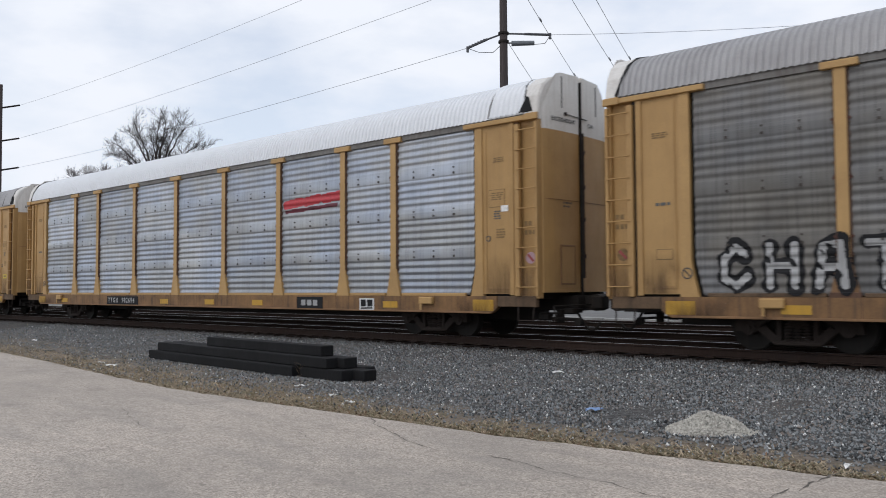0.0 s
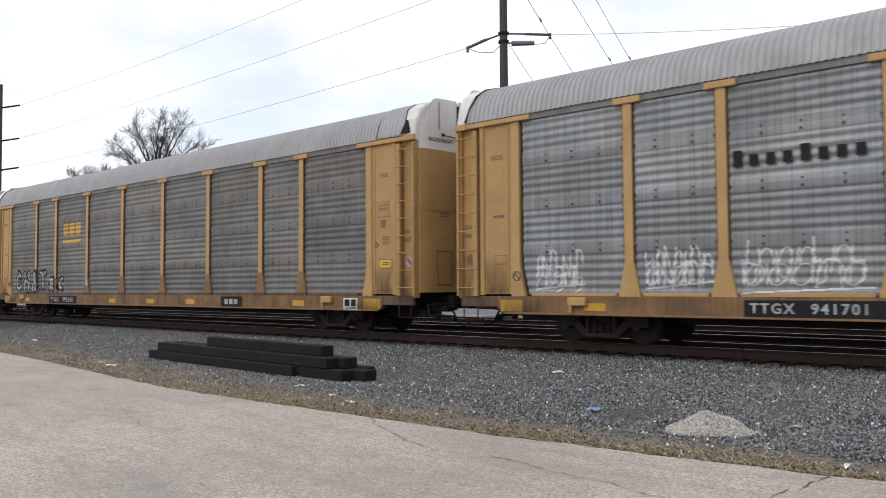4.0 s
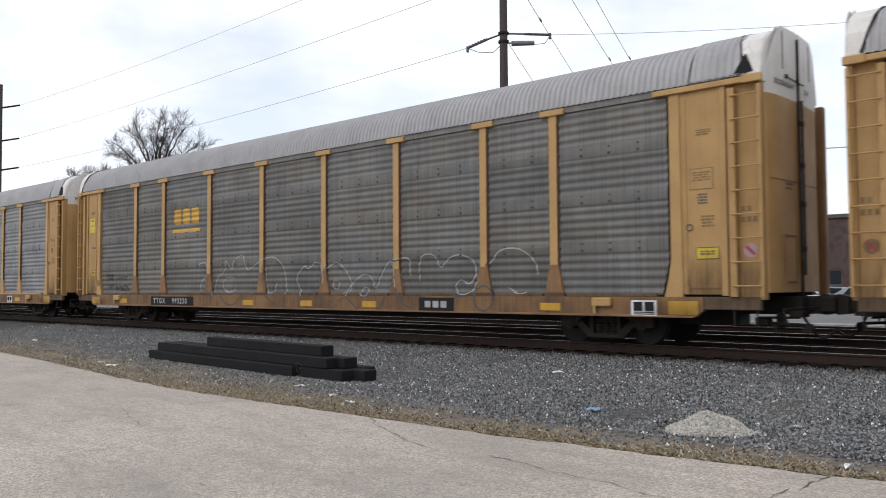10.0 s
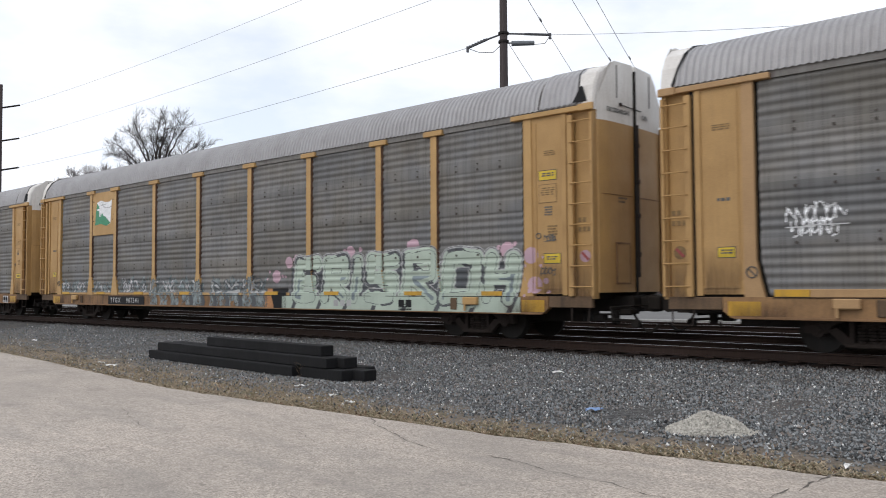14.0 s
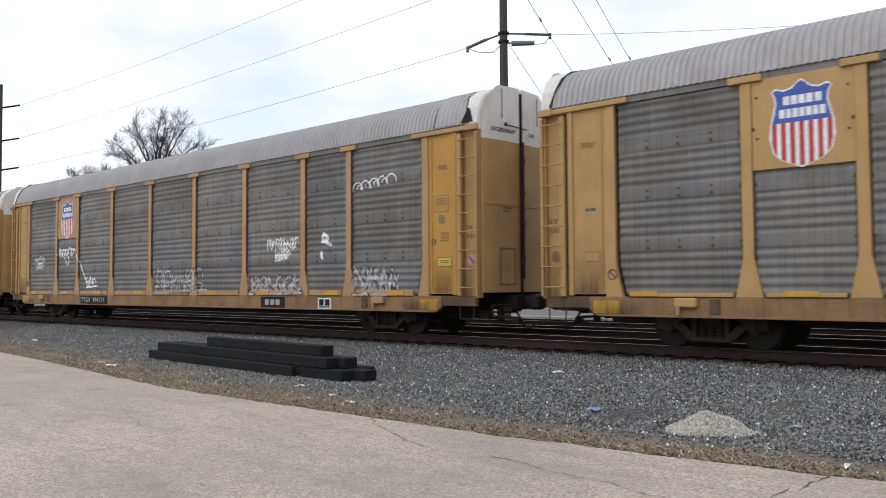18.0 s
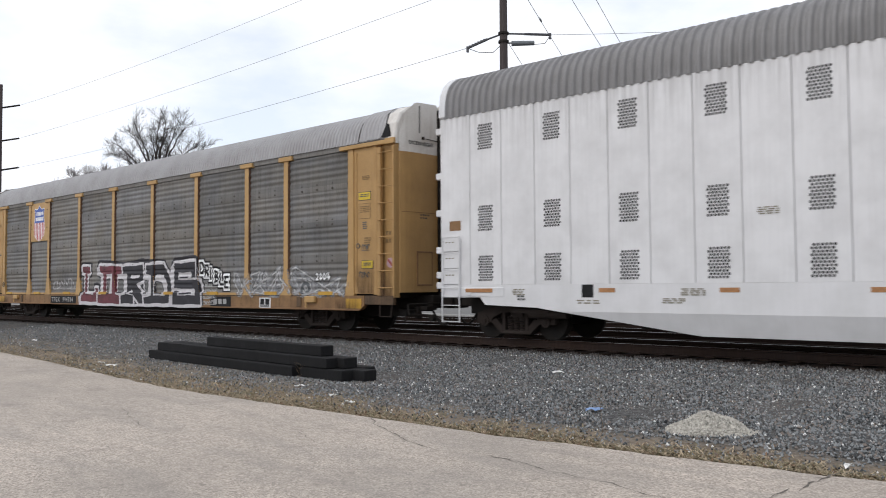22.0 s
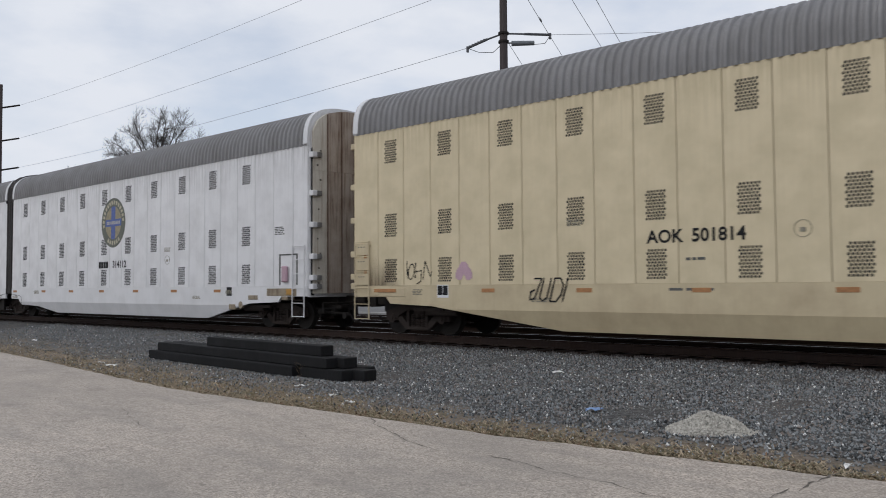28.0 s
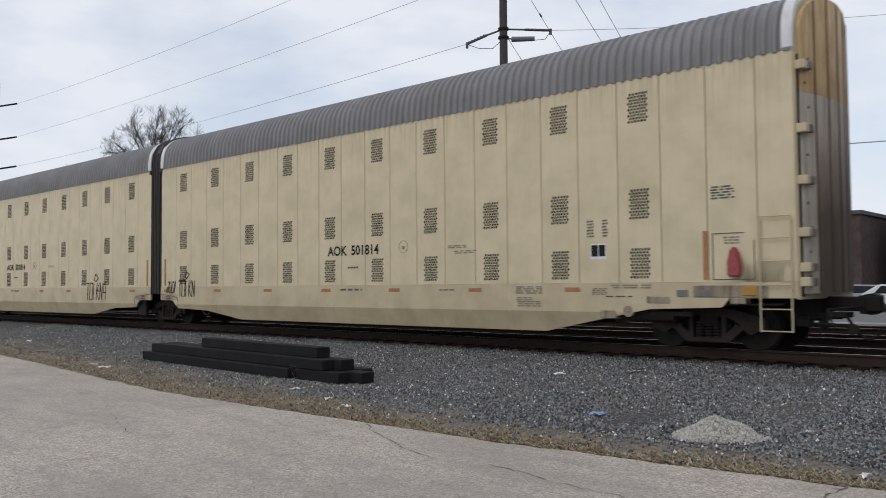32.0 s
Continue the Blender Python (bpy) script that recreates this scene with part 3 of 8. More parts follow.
def build_tracks():
    rm = rail_mesh()
    bm = bmesh.new()
    box(bm, -0.115, 0.115, -1.3, 1.3, -0.17, 0.0, 0.012)
    tm = bm_mesh("crosstie", bm, "tie")
    bm = bmesh.new()
    box(bm, -0.1, 0.1, -0.17, 0.17, 0, 0.014)
    for sx in (-0.07, 0.07):
        for sy in (-0.1, 0.1):
            box(bm, sx - 0.012, sx + 0.012, sy - 0.012, sy + 0.012, 0.014, 0.04)
    plate = bm_mesh("tie_plate", bm, "rail_rust")
    rnd = random.Random(2)
    for j, y in enumerate((1.5, 5.7, 10.0)):
        tr = tagged(new("railway_track"), "steel rails on dark wooden crossties in ballast", "track", "railway tracks", "structure")
        tr.location = (0, y, 0)
        for s in (-0.755, 0.755):
            child("rail", rm, tr, (0, s, 0), "rusty rail with a polished head")
        n = 130 if j == 0 else 60
        for i in range(n):
            x = 4 - i * 0.53
            t = child("crosstie", tm, tr, (x, rnd.uniform(-0.03, 0.03), -0.185))
            t.rotation_euler = (0, 0, rnd.uniform(-0.012, 0.012))
            if j == 0 and i < 80:
                child("tie_plate", plate, tr, (x, -0.755, -0.186))
    # third line's shallow bed shares the ground


# ---- auto carrier railcars ----
POSTS = (-9.1, -7.15, -4.29, -1.44, 1.44, 4.29, 7.15, 9.1)
DOOR_POST = 11.92
PANEL_BAYS = [(-11.81, -9.1), (-9.1, -7.15), (-7.15, -4.29), (-4.29, -1.44), (-1.44, 1.44), (1.44, 4.29), (4.29, 7.15), (7.15, 9.1), (9.1, 11.81)]
SIDE, PANEL_Y = 1.5, 1.43
P_BOT, P_TOP = 1.03, 4.93
STRIPS = (4.03, 3.03, 2.03)


def ridge(z):
    """How far the corrugated sheet stands proud at height z: four ridges, then a flat bolted strip."""
    z = np.asarray(z, float)
    near = np.min([np.abs(z - s) for s in STRIPS], axis=0)
    wave = 0.5 + 0.5 * np.cos((z - 4.35) / 0.172 * 2 * np.pi)
    w = np.clip(wave * 1.25 - 0.12, 0, 1)
    f = np.clip((near - 0.12) / 0.03, 0, 1)
    bulge = 0.020 + 0.008 * np.cos(np.clip(near / 0.15, 0, 1) * np.pi / 2)
    return bulge * (1 - f) + 0.024 * w * f


def side_depth(x, z):
    """Depth of the near face of an auto carrier at x along the car and height z."""
    x, z = np.broadcast_arrays(np.asarray(x, float), np.asarray(z, float))
    d = PANEL_Y + ridge(z)
    half = np.interp(z, [1.0, 1.15, 1.68, 1.7], [0.26, 0.22, 0.105, 0.105])
    for p in POSTS:
        d = np.where(np.abs(x - p) < half, SIDE + 0.012, d)
    d = np.where(np.abs(x) > DOOR_POST - 0.1, SIDE + 0.012, d)
    d = np.where(np.abs(x) > DOOR_POST + 0.12, SIDE - 0.02, d)
    return -np.where(z < 1.085, SIDE + 0.022, d)


_cache = {}


def cached(key, make):
    if key not in _cache:
        _cache[key] = make()
    return _cache[key]


def panel_mesh(width, mat, z0=P_BOT, z1=P_TOP):
    zs = np.unique(np.concatenate([np.arange(z0, z1, 0.0215), [z1]]))
    y = -(PANEL_Y + ridge(zs))
    # rounded lower corners: the sheet tucks in beside the post feet
    cols = []
    for side in (-1, 1):
        tuck = np.interp(zs, [1.0, 1.15, 1.68, 5], [0.25, 0.21, 0.09, 0.09])
        cols.append(np.stack([side * (width / 2 - tuck + 0.03), y, zs], -1))
    a = np.stack([cols[0], cols[0] * [0.5, 1, 1], cols[1] * [0.5, 1, 1], cols[1]], 1)
    return grid_mesh("panel", a, mat, True)


def bolts_mesh(width):
    bm = bmesh.new()
    for s in STRIPS:
        for dz, r in ((-0.068, 0.024), (0.068, 0.017)):
            for x in ((-0.245 * width, 0, 0.245 * width) if width > 2.3 else (-0.2 * width, 0.2 * width)):
                box(bm, x - r, x + r, -PANEL_Y - 0.042, -PANEL_Y - 0.01, s + dz - r, s + dz + r)
    return bm_mesh("bolt_strip", bm, "bolt")


def post_mesh(mat):
    bm = bmesh.new()
    prism(bm, [(-0.1, 1.66), (0.1, 1.66), (0.1, P_TOP), (-0.1, P_TOP)], -SIDE - 0.006, -SIDE + 0.1, 0, 1)
    for s in (-1, 1):   # rusty edge flange with rivets
        x0, x1 = sorted((s * 0.1, s * 0.128))
        box(bm, x0, x1, -PANEL_Y - 0.04, -PANEL_Y + 0.02, 1.5, P_TOP, 0, 1)
        for i in range(15):
            z = 1.72 + i * 0.225
            box(bm, s * 0.125 - 0.016, s * 0.125 + 0.016, -PANEL_Y - 0.052, -PANEL_Y - 0.03, z - 0.018, z + 0.018, 0, 1)
        for z in STRIPS:
            prism(bm, [(s * 0.108, z - 0.05), (s * 0.15, z - 0.02), (s * 0.165, z + 0.005), (s * 0.145, z + 0.03), (s * 0.108, z + 0.04)], -PANEL_Y - 0.056, -PANEL_Y - 0.02, 2)
    return bm_mesh("post", bm, mat, "rim_rust", "rust_red")


def post_foot_mesh(mat):
    bm = bmesh.new()
    prism(bm, [(-0.25, 0.99), (0.25, 0.99), (0.2, 1.2), (0.104, 1.68), (-0.104, 1.68), (-0.2, 1.2)], -SIDE - 0.01, -SIDE + 0.1)
    return bm_mesh("post_foot", bm, mat)


def sill_seam_mesh():
    bm = bmesh.new()
    box(bm, -0.006, 0.006, -SIDE - 0.019, -SIDE, 0.65, 0.99)
    return bm_mesh("sill_seam", bm, "rim_rust")


def foot_shoe_mesh():
    bm = bmesh.new()
    box(bm, -0.255, 0.255, -SIDE - 0.016, -SIDE + 0.05, 0.985, 1.085, 0.006)
    return bm_mesh("foot_shoe", bm, "rim_rust")


def cap_mesh(mat, w=0.62):
    bm = bmesh.new()
    box(bm, -w / 2, w / 2, -SIDE - 0.05, -SIDE + 0.1, 4.90, 5.03, 0.012)
    return bm_mesh("post_cap", bm, mat)


ROOF = [(-1.5, 5.06), (-1.48, 5.16), (-1.43, 5.42), (-1.28, 5.70), (-1.0, 5.89), (-0.55, 6.01), (0, 6.05)]
ROOF_MAX = [(-1.5, 5.26), (-1.5, 5.48), (-1.46, 5.80), (-1.32, 6.09), (-1.02, 6.30), (-0.55, 6.41), (0, 6.44)]


def full(profile):
    return profile + [(-y, z) for y, z in profile[-2::-1]]


def eased_profile(profile):
    """The whole outline of a vault, evenly stepped and rounded."""
    prof = np.array(full(profile))
    k = np.concatenate([[0], np.cumsum(np.hypot(*np.diff(prof, axis=0).T))])
    u = np.linspace(0, k[-1], 41)
    prof = np.stack([np.interp(u, k, prof[:, 0]), np.interp(u, k, prof[:, 1])], -1)
    for _ in range(2):
        prof[1:-1] = (prof[:-2] + 2 * prof[1:-1] + prof[2:]) / 4
    return prof


def ribbed_roof(name, profile, x0, x1, pitch, depth, mat):
    """A vaulted roof of ribbed sheet, ribs across the car."""
    prof = eased_profile(profile)
    t = np.gradient(prof, axis=0)
    nrm = np.stack([-t[:, 1], t[:, 0]], -1)
    nrm /= np.linalg.norm(nrm, axis=1, keepdims=True)
    n = int((x1 - x0) / pitch)
    xs, ds = [], []
    for i in range(n):
        for f, d in ((0.0, 0), (0.3, 0), (0.5, 1), (0.8, 1)):
            xs.append(x0 + (i + f) * (x1 - x0) / n)
            ds.append(d * depth)
    xs.append(x1)
    ds.append(0)
    pts = [[(x, p[0] + q[0] * d, p[1] + q[1] * d) for p, q in zip(prof, nrm)] for x, d in zip(xs, ds)]
    return grid_mesh(name, pts, mat)


def vault_solid(bm, profile, x0, x1, zb, grow=0.0, mat=0):
    """A closed block with the roof's outline, down to zb."""
    prof = [(y * (1 + grow), z + grow) for y, z in full(profile)]
    prof = [(prof[0][0], zb)] + prof + [(prof[-1][0], zb)]
    a = [bm.verts.new((x0, y, z)) for y, z in prof]
    b = [bm.verts.new((x1, y, z)) for y, z in prof]
    n = len(prof)
    fs = [bm.faces.new(a), bm.faces.new(b[::-1])] + [bm.faces.new((a[i], b[i], b[(i + 1) % n], a[(i + 1) % n])) for i in range(n)]
    for f in fs:
        f.material_index = mat


WHEELSETS = []


def wheelset_mesh():
    bm = bmesh.new()
    for s in (-1, 1):
        y = s * 0.755
        disc_y(bm, 0, 0, y - 0.065, y + 0.065, 0.415, 28)
        disc_y(bm, 0, 0, y - s * 0.065 - 0.02, y - s * 0.065 + 0.015, 0.445, 28)
        disc_y(bm, 0, 0, y + s * 0.06, y + s * 0.085, 0.10, 14)
        for i in range(6):
            a = i * math.pi / 3
            box(bm, 0.2 * math.cos(a) - 0.03, 0.2 * math.cos(a) + 0.03, y + s * 0.06 - 0.01, y + s * 0.06 + 0.012, 0.2 * math.sin(a) - 0.03, 0.2 * math.sin(a) + 0.03)
        disc_y(bm, 0, 0, y + s * 0.06, y + s * 0.26, 0.07, 12)
    disc_y(bm, 0, 0, -0.75, 0.75, 0.08, 12)
    return bm_mesh("wheelset", bm, "steel")


def truck_frame_mesh():
    """Two cast side frames with spring nests, a bolster between, and bearing boxes."""
    bm = bmesh.new()
    for s in (-1, 1):
        y = s * 0.98
        y0, y1 = y - 0.09, y + 0.09
        prism(bm, [(-1.12, 0.36), (-0.72, 0.36), (-0.62, 0.5), (-0.36, 0.62), (0.36, 0.62), (0.62, 0.5), (0.72, 0.36), (1.12, 0.36), (1.1, 0.6), (0.8, 0.68), (0.45, 0.76),
                   (-0.45, 0.76), (-0.8, 0.68), (-1.1, 0.6)], y0, y1)
        prism(bm, [(-0.72, 0.4), (-0.56, 0.48), (-0.27, 0.2), (-0.4, 0.13)], y0 + 0.02, y1 - 0.02)
        prism(bm, [(0.72, 0.4), (0.56, 0.48), (0.27, 0.2), (0.4, 0.13)], y0 + 0.02, y1 - 0.02)
        box(bm, -0.42, 0.42, y0 + 0.01, y1 - 0.01, 0.12, 0.21, 0.02)
        for x in (-0.36, 0.29):
            box(bm, x, x + 0.08, y0 + 0.01, y1 - 0.01, 0.2, 0.64)
        for x in (-0.17, 0.0, 0.17):
            for k in range(6):
                disc = 0.21 + k * 0.055
                tube(bm, (x, y, disc), (x, y, disc + 0.035), 0.075, 10)
        for x in (-0.865, 0.865):
            disc_y(bm, x, 0.42, y - 0.12, y + 0.13, 0.125, 16)
            disc_y(bm, x, 0.42, y + (0.13 if s > 0 else -0.155), y + (0.155 if s > 0 else -0.13), 0.06, 8)
    box(bm, -0.18, 0.18, -1.0, 1.0, 0.46, 0.7, 0.02)
    return bm_mesh("side_frame", bm, "truck")


def add_truck(car, x):
    tr = child("truck", cached("truck", truck_frame_mesh), car, (x, 0, 0))
    for dx in (-0.865, 0.865):
        WHEELSETS.append((child("wheelset", cached("wheelset", wheelset_mesh), tr, (dx, 0, 0.42)), dx))
    return tr


def coupler_mesh():
    bm = bmesh.new()
    box(bm, -0.55, 0.12, -0.1, 0.1, 0.72, 0.98, 0.02)
    prism(bm, [(0.1, 0.68), (0.3, 0.66), (0.42, 0.72), (0.42, 1.0), (0.3, 1.04), (0.1, 1.0)], -0.2, 0.16)
    box(bm, 0.2, 0.48, -0.26, -0.12, 0.7, 1.0, 0.03)
    box(bm, -0.2, 0.05, -0.75, -0.35, 0.62, 0.72, 0.01)
    tube(bm, (-0.1, -1.3, 0.78), (0.15, -0.2, 0.8), 0.018)
    tube(bm, (0.0, -1.35, 0.5), (-0.1, -1.3, 0.78), 0.018)
    # cut lever, brake pipe, chain and a brake rigging bar under the end
    tube(bm, (-0.6, -1.1, 0.62), (-0.15, -0.3, 0.6), 0.022)
    tube(bm, (-0.7, -0.9, 0.52), (0.1, -0.62, 0.48), 0.03)
    box(bm, -0.75, -0.5, -0.95, -0.7, 0.46, 0.62, 0.02)
    box(bm, -0.45, -0.3, -0.7, -0.55, 0.4, 0.7, 0.02)
    tube(bm, (0.12, -0.7, 0.42), (0.12, -0.56, 0.42), 0.09, 10)
    tube(bm, (-0.25, -1.25, 0.5), (-0.25, -1.25, 0.3), 0.016)
    # hanging air hose
    pts = [Vector((-0.05 + 0.55 * t, -0.45 + 0.1 * t, 0.66 - 0.42 * math.sin(math.pi * t * 0.8))) for t in np.linspace(0, 1, 9)]
    for a, b in zip(pts, pts[1:]):
        tube(bm, a, b, 0.028, 6)
    return bm_mesh("coupler", bm, "steel")


def ladder_mesh(mat, w=0.52, z0=1.0, z1=4.85, n=9):
    bm = bmesh.new()
    for x, hw in ((-w / 2, 0.065), (w / 2, 0.035)):
        box(bm, x - hw, x + hw, -0.05, 0.05, z0, z1, 0.008)
    for i in range(n):
        z = z0 + 0.2 + i * (z1 - z0 - 0.35) / (n - 1)
        tube(bm, (-w / 2, -0.07, z), (w / 2, -0.07, z), 0.014, 6)
    return bm_mesh("ladder", bm, mat)


def end_door_meshes(mat_low, mat_high):
    """Radial end doors: a yellow lower leaf with a white upper part, standing out of the car's end."""
    out = []
    for name, za, zb, m in (("lower", 1.08, 4.72, mat_low), ("upper", 4.72, 6.1, mat_high)):
        bm = bmesh.new()
        # curved leaf seen from above, from the side wall to the middle gap
        ring = [(0.0, -1.40), (0.10, -1.36), (0.14, -1.22), (0.17, -1.05), (0.185, -0.82), (0.20, -0.5), (0.21, -0.06), (0.13, -0.06), (0.12, -0.5), (0.105, -0.82), (0.09, -1.05), (0.06, -1.20), (0.02, -1.30), (-0.05, -1.34)]
        top = lambda y: min(zb, float(np.interp(abs(y), [0, 0.82, 1.05, 1.22, 1.4], [6.08, 6.05, 5.82, 5.5, 5.15]))) if zb > 5 else zb
        a = [bm.verts.new((x, y, za)) for x, y in ring]
        b = [bm.verts.new((x, y, top(y))) for x, y in ring]
        n = len(ring)
        for i in range(n):
            bm.faces.new((a[i], b[i], b[(i + 1) % n], a[(i + 1) % n]))
        bm.faces.new(b)
        bm.faces.new(a[::-1])
        out.append(bm_mesh("door_leaf", bm, m))
    return out


def stirrup_mesh():
    bm = bmesh.new()
    polytube(bm, [(-0.22, -SIDE + 0.02, 0.8), (-0.2, -SIDE - 0.01, 0.46), (0.2, -SIDE - 0.01, 0.46), (0.22, -SIDE + 0.02, 0.8)], 0.017, 6)
    return bm_mesh("stirrup", bm, "truck")


def door_fittings(car, s):
    """Lock bars, handles, hinge strip and stencils on one end's double doors."""
    def lock_bar():
        bm = bmesh.new()
        prism(bm, [(-0.02, 1.4), (0.02, 1.4), (0.02, 4.75), (-0.02, 4.75)], -0.018, 0.018)
        for z in (1.9, 2.75, 3.5, 4.3):   # guides
            box(bm, -0.03, 0.03, -0.05, 0.05, z - 0.05, z + 0.05, 0.008)
        return bm_mesh("lock_bar", bm, "truck")

    def grip(y):
        bm = bmesh.new()
        polytube(bm, [(0.0, y * 0.3, 4.62), (0.03, y, 4.5), (0.03, y, 4.0), (0.0, y * 0.3, 3.88)], 0.014, 6)
        return bm_mesh("door_handle", bm, "truck")

    def rod():
        bm = bmesh.new()
        tube(bm, (0, -0.62, 0), (0.02, 0.25, -0.03), 0.012, 6)
        box(bm, -0.03, 0.02, -0.64, -0.58, -0.03, 0.04)
        return bm_mesh("handle_rod", bm, "truck")

    def strip():
        bm = bmesh.new()
        box(bm, -0.01, 0.008, -0.022, 0.022, 0, 0.72, 0.004)
        return bm_mesh("hinge_strip", bm, "eave")

    def pocket():
        bm = bmesh.new()
        for y0, y1, z0, z1 in ((-0.3, 0.3, 0.86, 0.9), (-0.3, 0.3, 0, 0.04), (-0.3, -0.26, 0, 0.9), (0.26, 0.3, 0, 0.9)):
            box(bm, -0.01, 0.02, y0, y1, z0, z1, 0.004)
        return bm_mesh("hatch_frame", bm, "post_foot")
    turn = (0, 0, 0 if s > 0 else math.pi)
    for name, make, x, y, z, lb in (("lock_bar", lock_bar, 13.83, 0, 0, "dark steel lock bar"), ("door_handle", lambda: grip(-0.1), 13.83, 0, 0, ""), ("handle_rod", rod, 13.77, 0, 5.12, "thin steel handle rod"),
                                    ("hinge_strip", strip, 13.742, -0.72, 5.25, "grey hinge strip"), ("hinge_strip", strip, 13.742, 0.72, 5.25, "grey hinge strip"),
                                    ("hatch_frame", pocket, 13.74, -0.55, 1.25, "raised frame of a small end hatch")):
        o = child(name, cached(name, make), car, (s * x, y, z), lb)
        o.rotation_euler = turn
    # plates and a round sign behind the ladder's rungs
    for z, n in ((2.62, 2), (2.42, 3)):
        bm = bmesh.new()
        for i in range(n):
            x = s * 13.33 - 0.16 + i * 0.11
            box(bm, x, x + 0.08, -SIDE + 0.094, -SIDE + 0.102, z - 0.05, z + 0.05)
        tagged(part("stencil", bm, "ink_faint", car), "small stencilled plates", kind="stuff")
    bm = bmesh.new()
    disc_y(bm, 0, 0, -0.006, 0, 0.13, 20)
    sign = part("round_sign", bm, "pink" if s > 0 else "ink_faint", car, "faded round warning sign", (s * 13.33, -SIDE + 0.1, 1.85))
    bm = bmesh.new()
    prism(bm, [(-0.10, 0.06), (-0.06, 0.10), (0.10, -0.06), (0.06, -0.10)], -0.01, -0.006)
    part("sign_bar", bm, "cloth_red", sign)
    for fy in (-1, 1):   # pressed seam across each leaf
        bm = bmesh.new()
        ring = [(0.085, 1.36), (0.145, 1.22), (0.175, 1.05), (0.19, 0.82), (0.205, 0.5), (0.215, 0.08)]
        polytube(bm, [(x, fy * y, 0) for x, y in ring], 0.009, 4)
        o = part("door_seam", bm, "post_foot", car, "", (s * 13.55, 0, 3.16))
        o.rotation_euler = turn
    if s > 0:
        bm = bmesh.new()
        rnd = random.Random(8)
        for row, (y0, n, z) in enumerate(((-0.7, 4, 3.1), (-0.7, 3, 3.02))):
            for i in range(n):
                y = y0 + i * 0.085
                f = 13.552 + float(np.interp(y + 0.03, [-1.05, -0.82, -0.5, -0.06], [0.17, 0.185, 0.2, 0.21]))
                box(bm, f - 0.004, f + 0.004, y, y + rnd.uniform(0.04, 0.065), z - 0.02, z + 0.02)
        tagged(part("stencil", bm, "grime", car), "small stencilled print", kind="stuff")
        for word, y in (("EXCESS", -0.9), ("HEIGHT", -0.45), ("CAR", 0.42)):
            o = child("lettering", cached(("words", word), lambda: letters(word, 0.13, "letter_grey", 0.004)), car, (13.768 + 0.045 * (min(0, y) + 0.3), y, 4.97), "dark stencilled warning")
            o.rotation_euler = (0, 0, math.pi / 2 - (0.06 if y < 0 else -0.03))


def auto_carrier(label, centre, panel="panel_dull", yellow="yellow", door="yellow_door", roof="roof_light", emblem_bay=None, foot=None, sill_mat="yellow_sill", ledge=1.07, ledge_mat=None, fresh=None):
    """A long enclosed auto carrier railcar on two trucks; x runs along the car, -y is the near side."""
    car = tagged(new("auto_carrier_railcar"), label, "railcar", "freight train cars")
    car.location = (centre, 1.5, 0)
    foot = foot or yellow
    for x0, x1 in PANEL_BAYS:
        w = x1 - x0
        z1 = P_TOP
        if emblem_bay and abs(x0 - emblem_bay[0]) < 0.01:
            z1 = 3.3
            bm = bmesh.new()
            box(bm, -w / 2 + 0.1, w / 2 - 0.1, -PANEL_Y - 0.055, -PANEL_Y, 3.28, 4.94, 0.01)
            board = child("emblem_board", bm_mesh("emblem_board", bm, yellow), car, ((x0 + x1) / 2, 0, 0), "yellow steel emblem board")
            for bx in (-w / 2 + 0.2, w / 2 - 0.2):
                for bz in (3.85, 4.6):
                    bm = bmesh.new()
                    box(bm, bx - 0.02, bx + 0.02, -PANEL_Y - 0.066, -PANEL_Y - 0.055, bz - 0.02, bz + 0.02)
                    part("bolt", bm, "bolt", board)
        child("panel", cached(("panel", round(w, 2), panel, z1), lambda: panel_mesh(w, panel, P_BOT, z1)), car, ((x0 + x1) / 2, 0, 0))
        if z1 == P_TOP:
            tagged(child("bolt_strip", cached(("bolts", round(w, 2)), lambda: bolts_mesh(w)), car, ((x0 + x1) / 2, 0, 0)), kind="stuff")
        bm = bmesh.new()
        box(bm, -w / 2 + 0.3, w / 2 - 0.3, -SIDE - 0.012, -SIDE + 0.05, 1.0, ledge, 0.008)
        child("panel_ledge", cached(("ledge", round(w, 2), ledge_mat or yellow, ledge), lambda: bm_mesh("panel_ledge", bm, ledge_mat or yellow)), car, ((x0 + x1) / 2, 0, 0))
    pm = cached(("post", yellow), lambda: post_mesh(yellow))
    cm = cached(("cap", yellow), lambda: cap_mesh(yellow))
    for p in POSTS:
        child("post", pm, car, (p, 0, 0))
        child("post_cap", cm, car, (p, 0, 0))
        child("post_foot", cached(("foot", foot), lambda: post_foot_mesh(foot)), car, (p, 0, 0))
        for dx in (-0.26, 0.26):
            child("sill_seam", cached("sill_seam", sill_seam_mesh), car, (p + dx, 0, 0))
        if foot == "post_foot":
            child("foot_shoe", cached("foot_shoe", foot_shoe_mesh), car, (p, 0, 0), "dark rusted base block of the post")

    def ends():
        r = {}
        for s in (-1, 1):
            bm = bmesh.new()
            X = lambda a, b: (min(s * a, s * b), max(s * a, s * b))
            prism(bm, [(s * (DOOR_POST - 0.25), 0.99), (s * (DOOR_POST + 0.13), 0.99), (s * (DOOR_POST + 0.11), P_TOP), (s * (DOOR_POST - 0.1), P_TOP), (s * (DOOR_POST - 0.1), 1.68), (s * (DOOR_POST - 0.17), 1.3)],
                  -SIDE - 0.008, -SIDE + 0.1)
            r["post", s] = bm_mesh("door_post", bm, yellow)
            bm = bmesh.new()
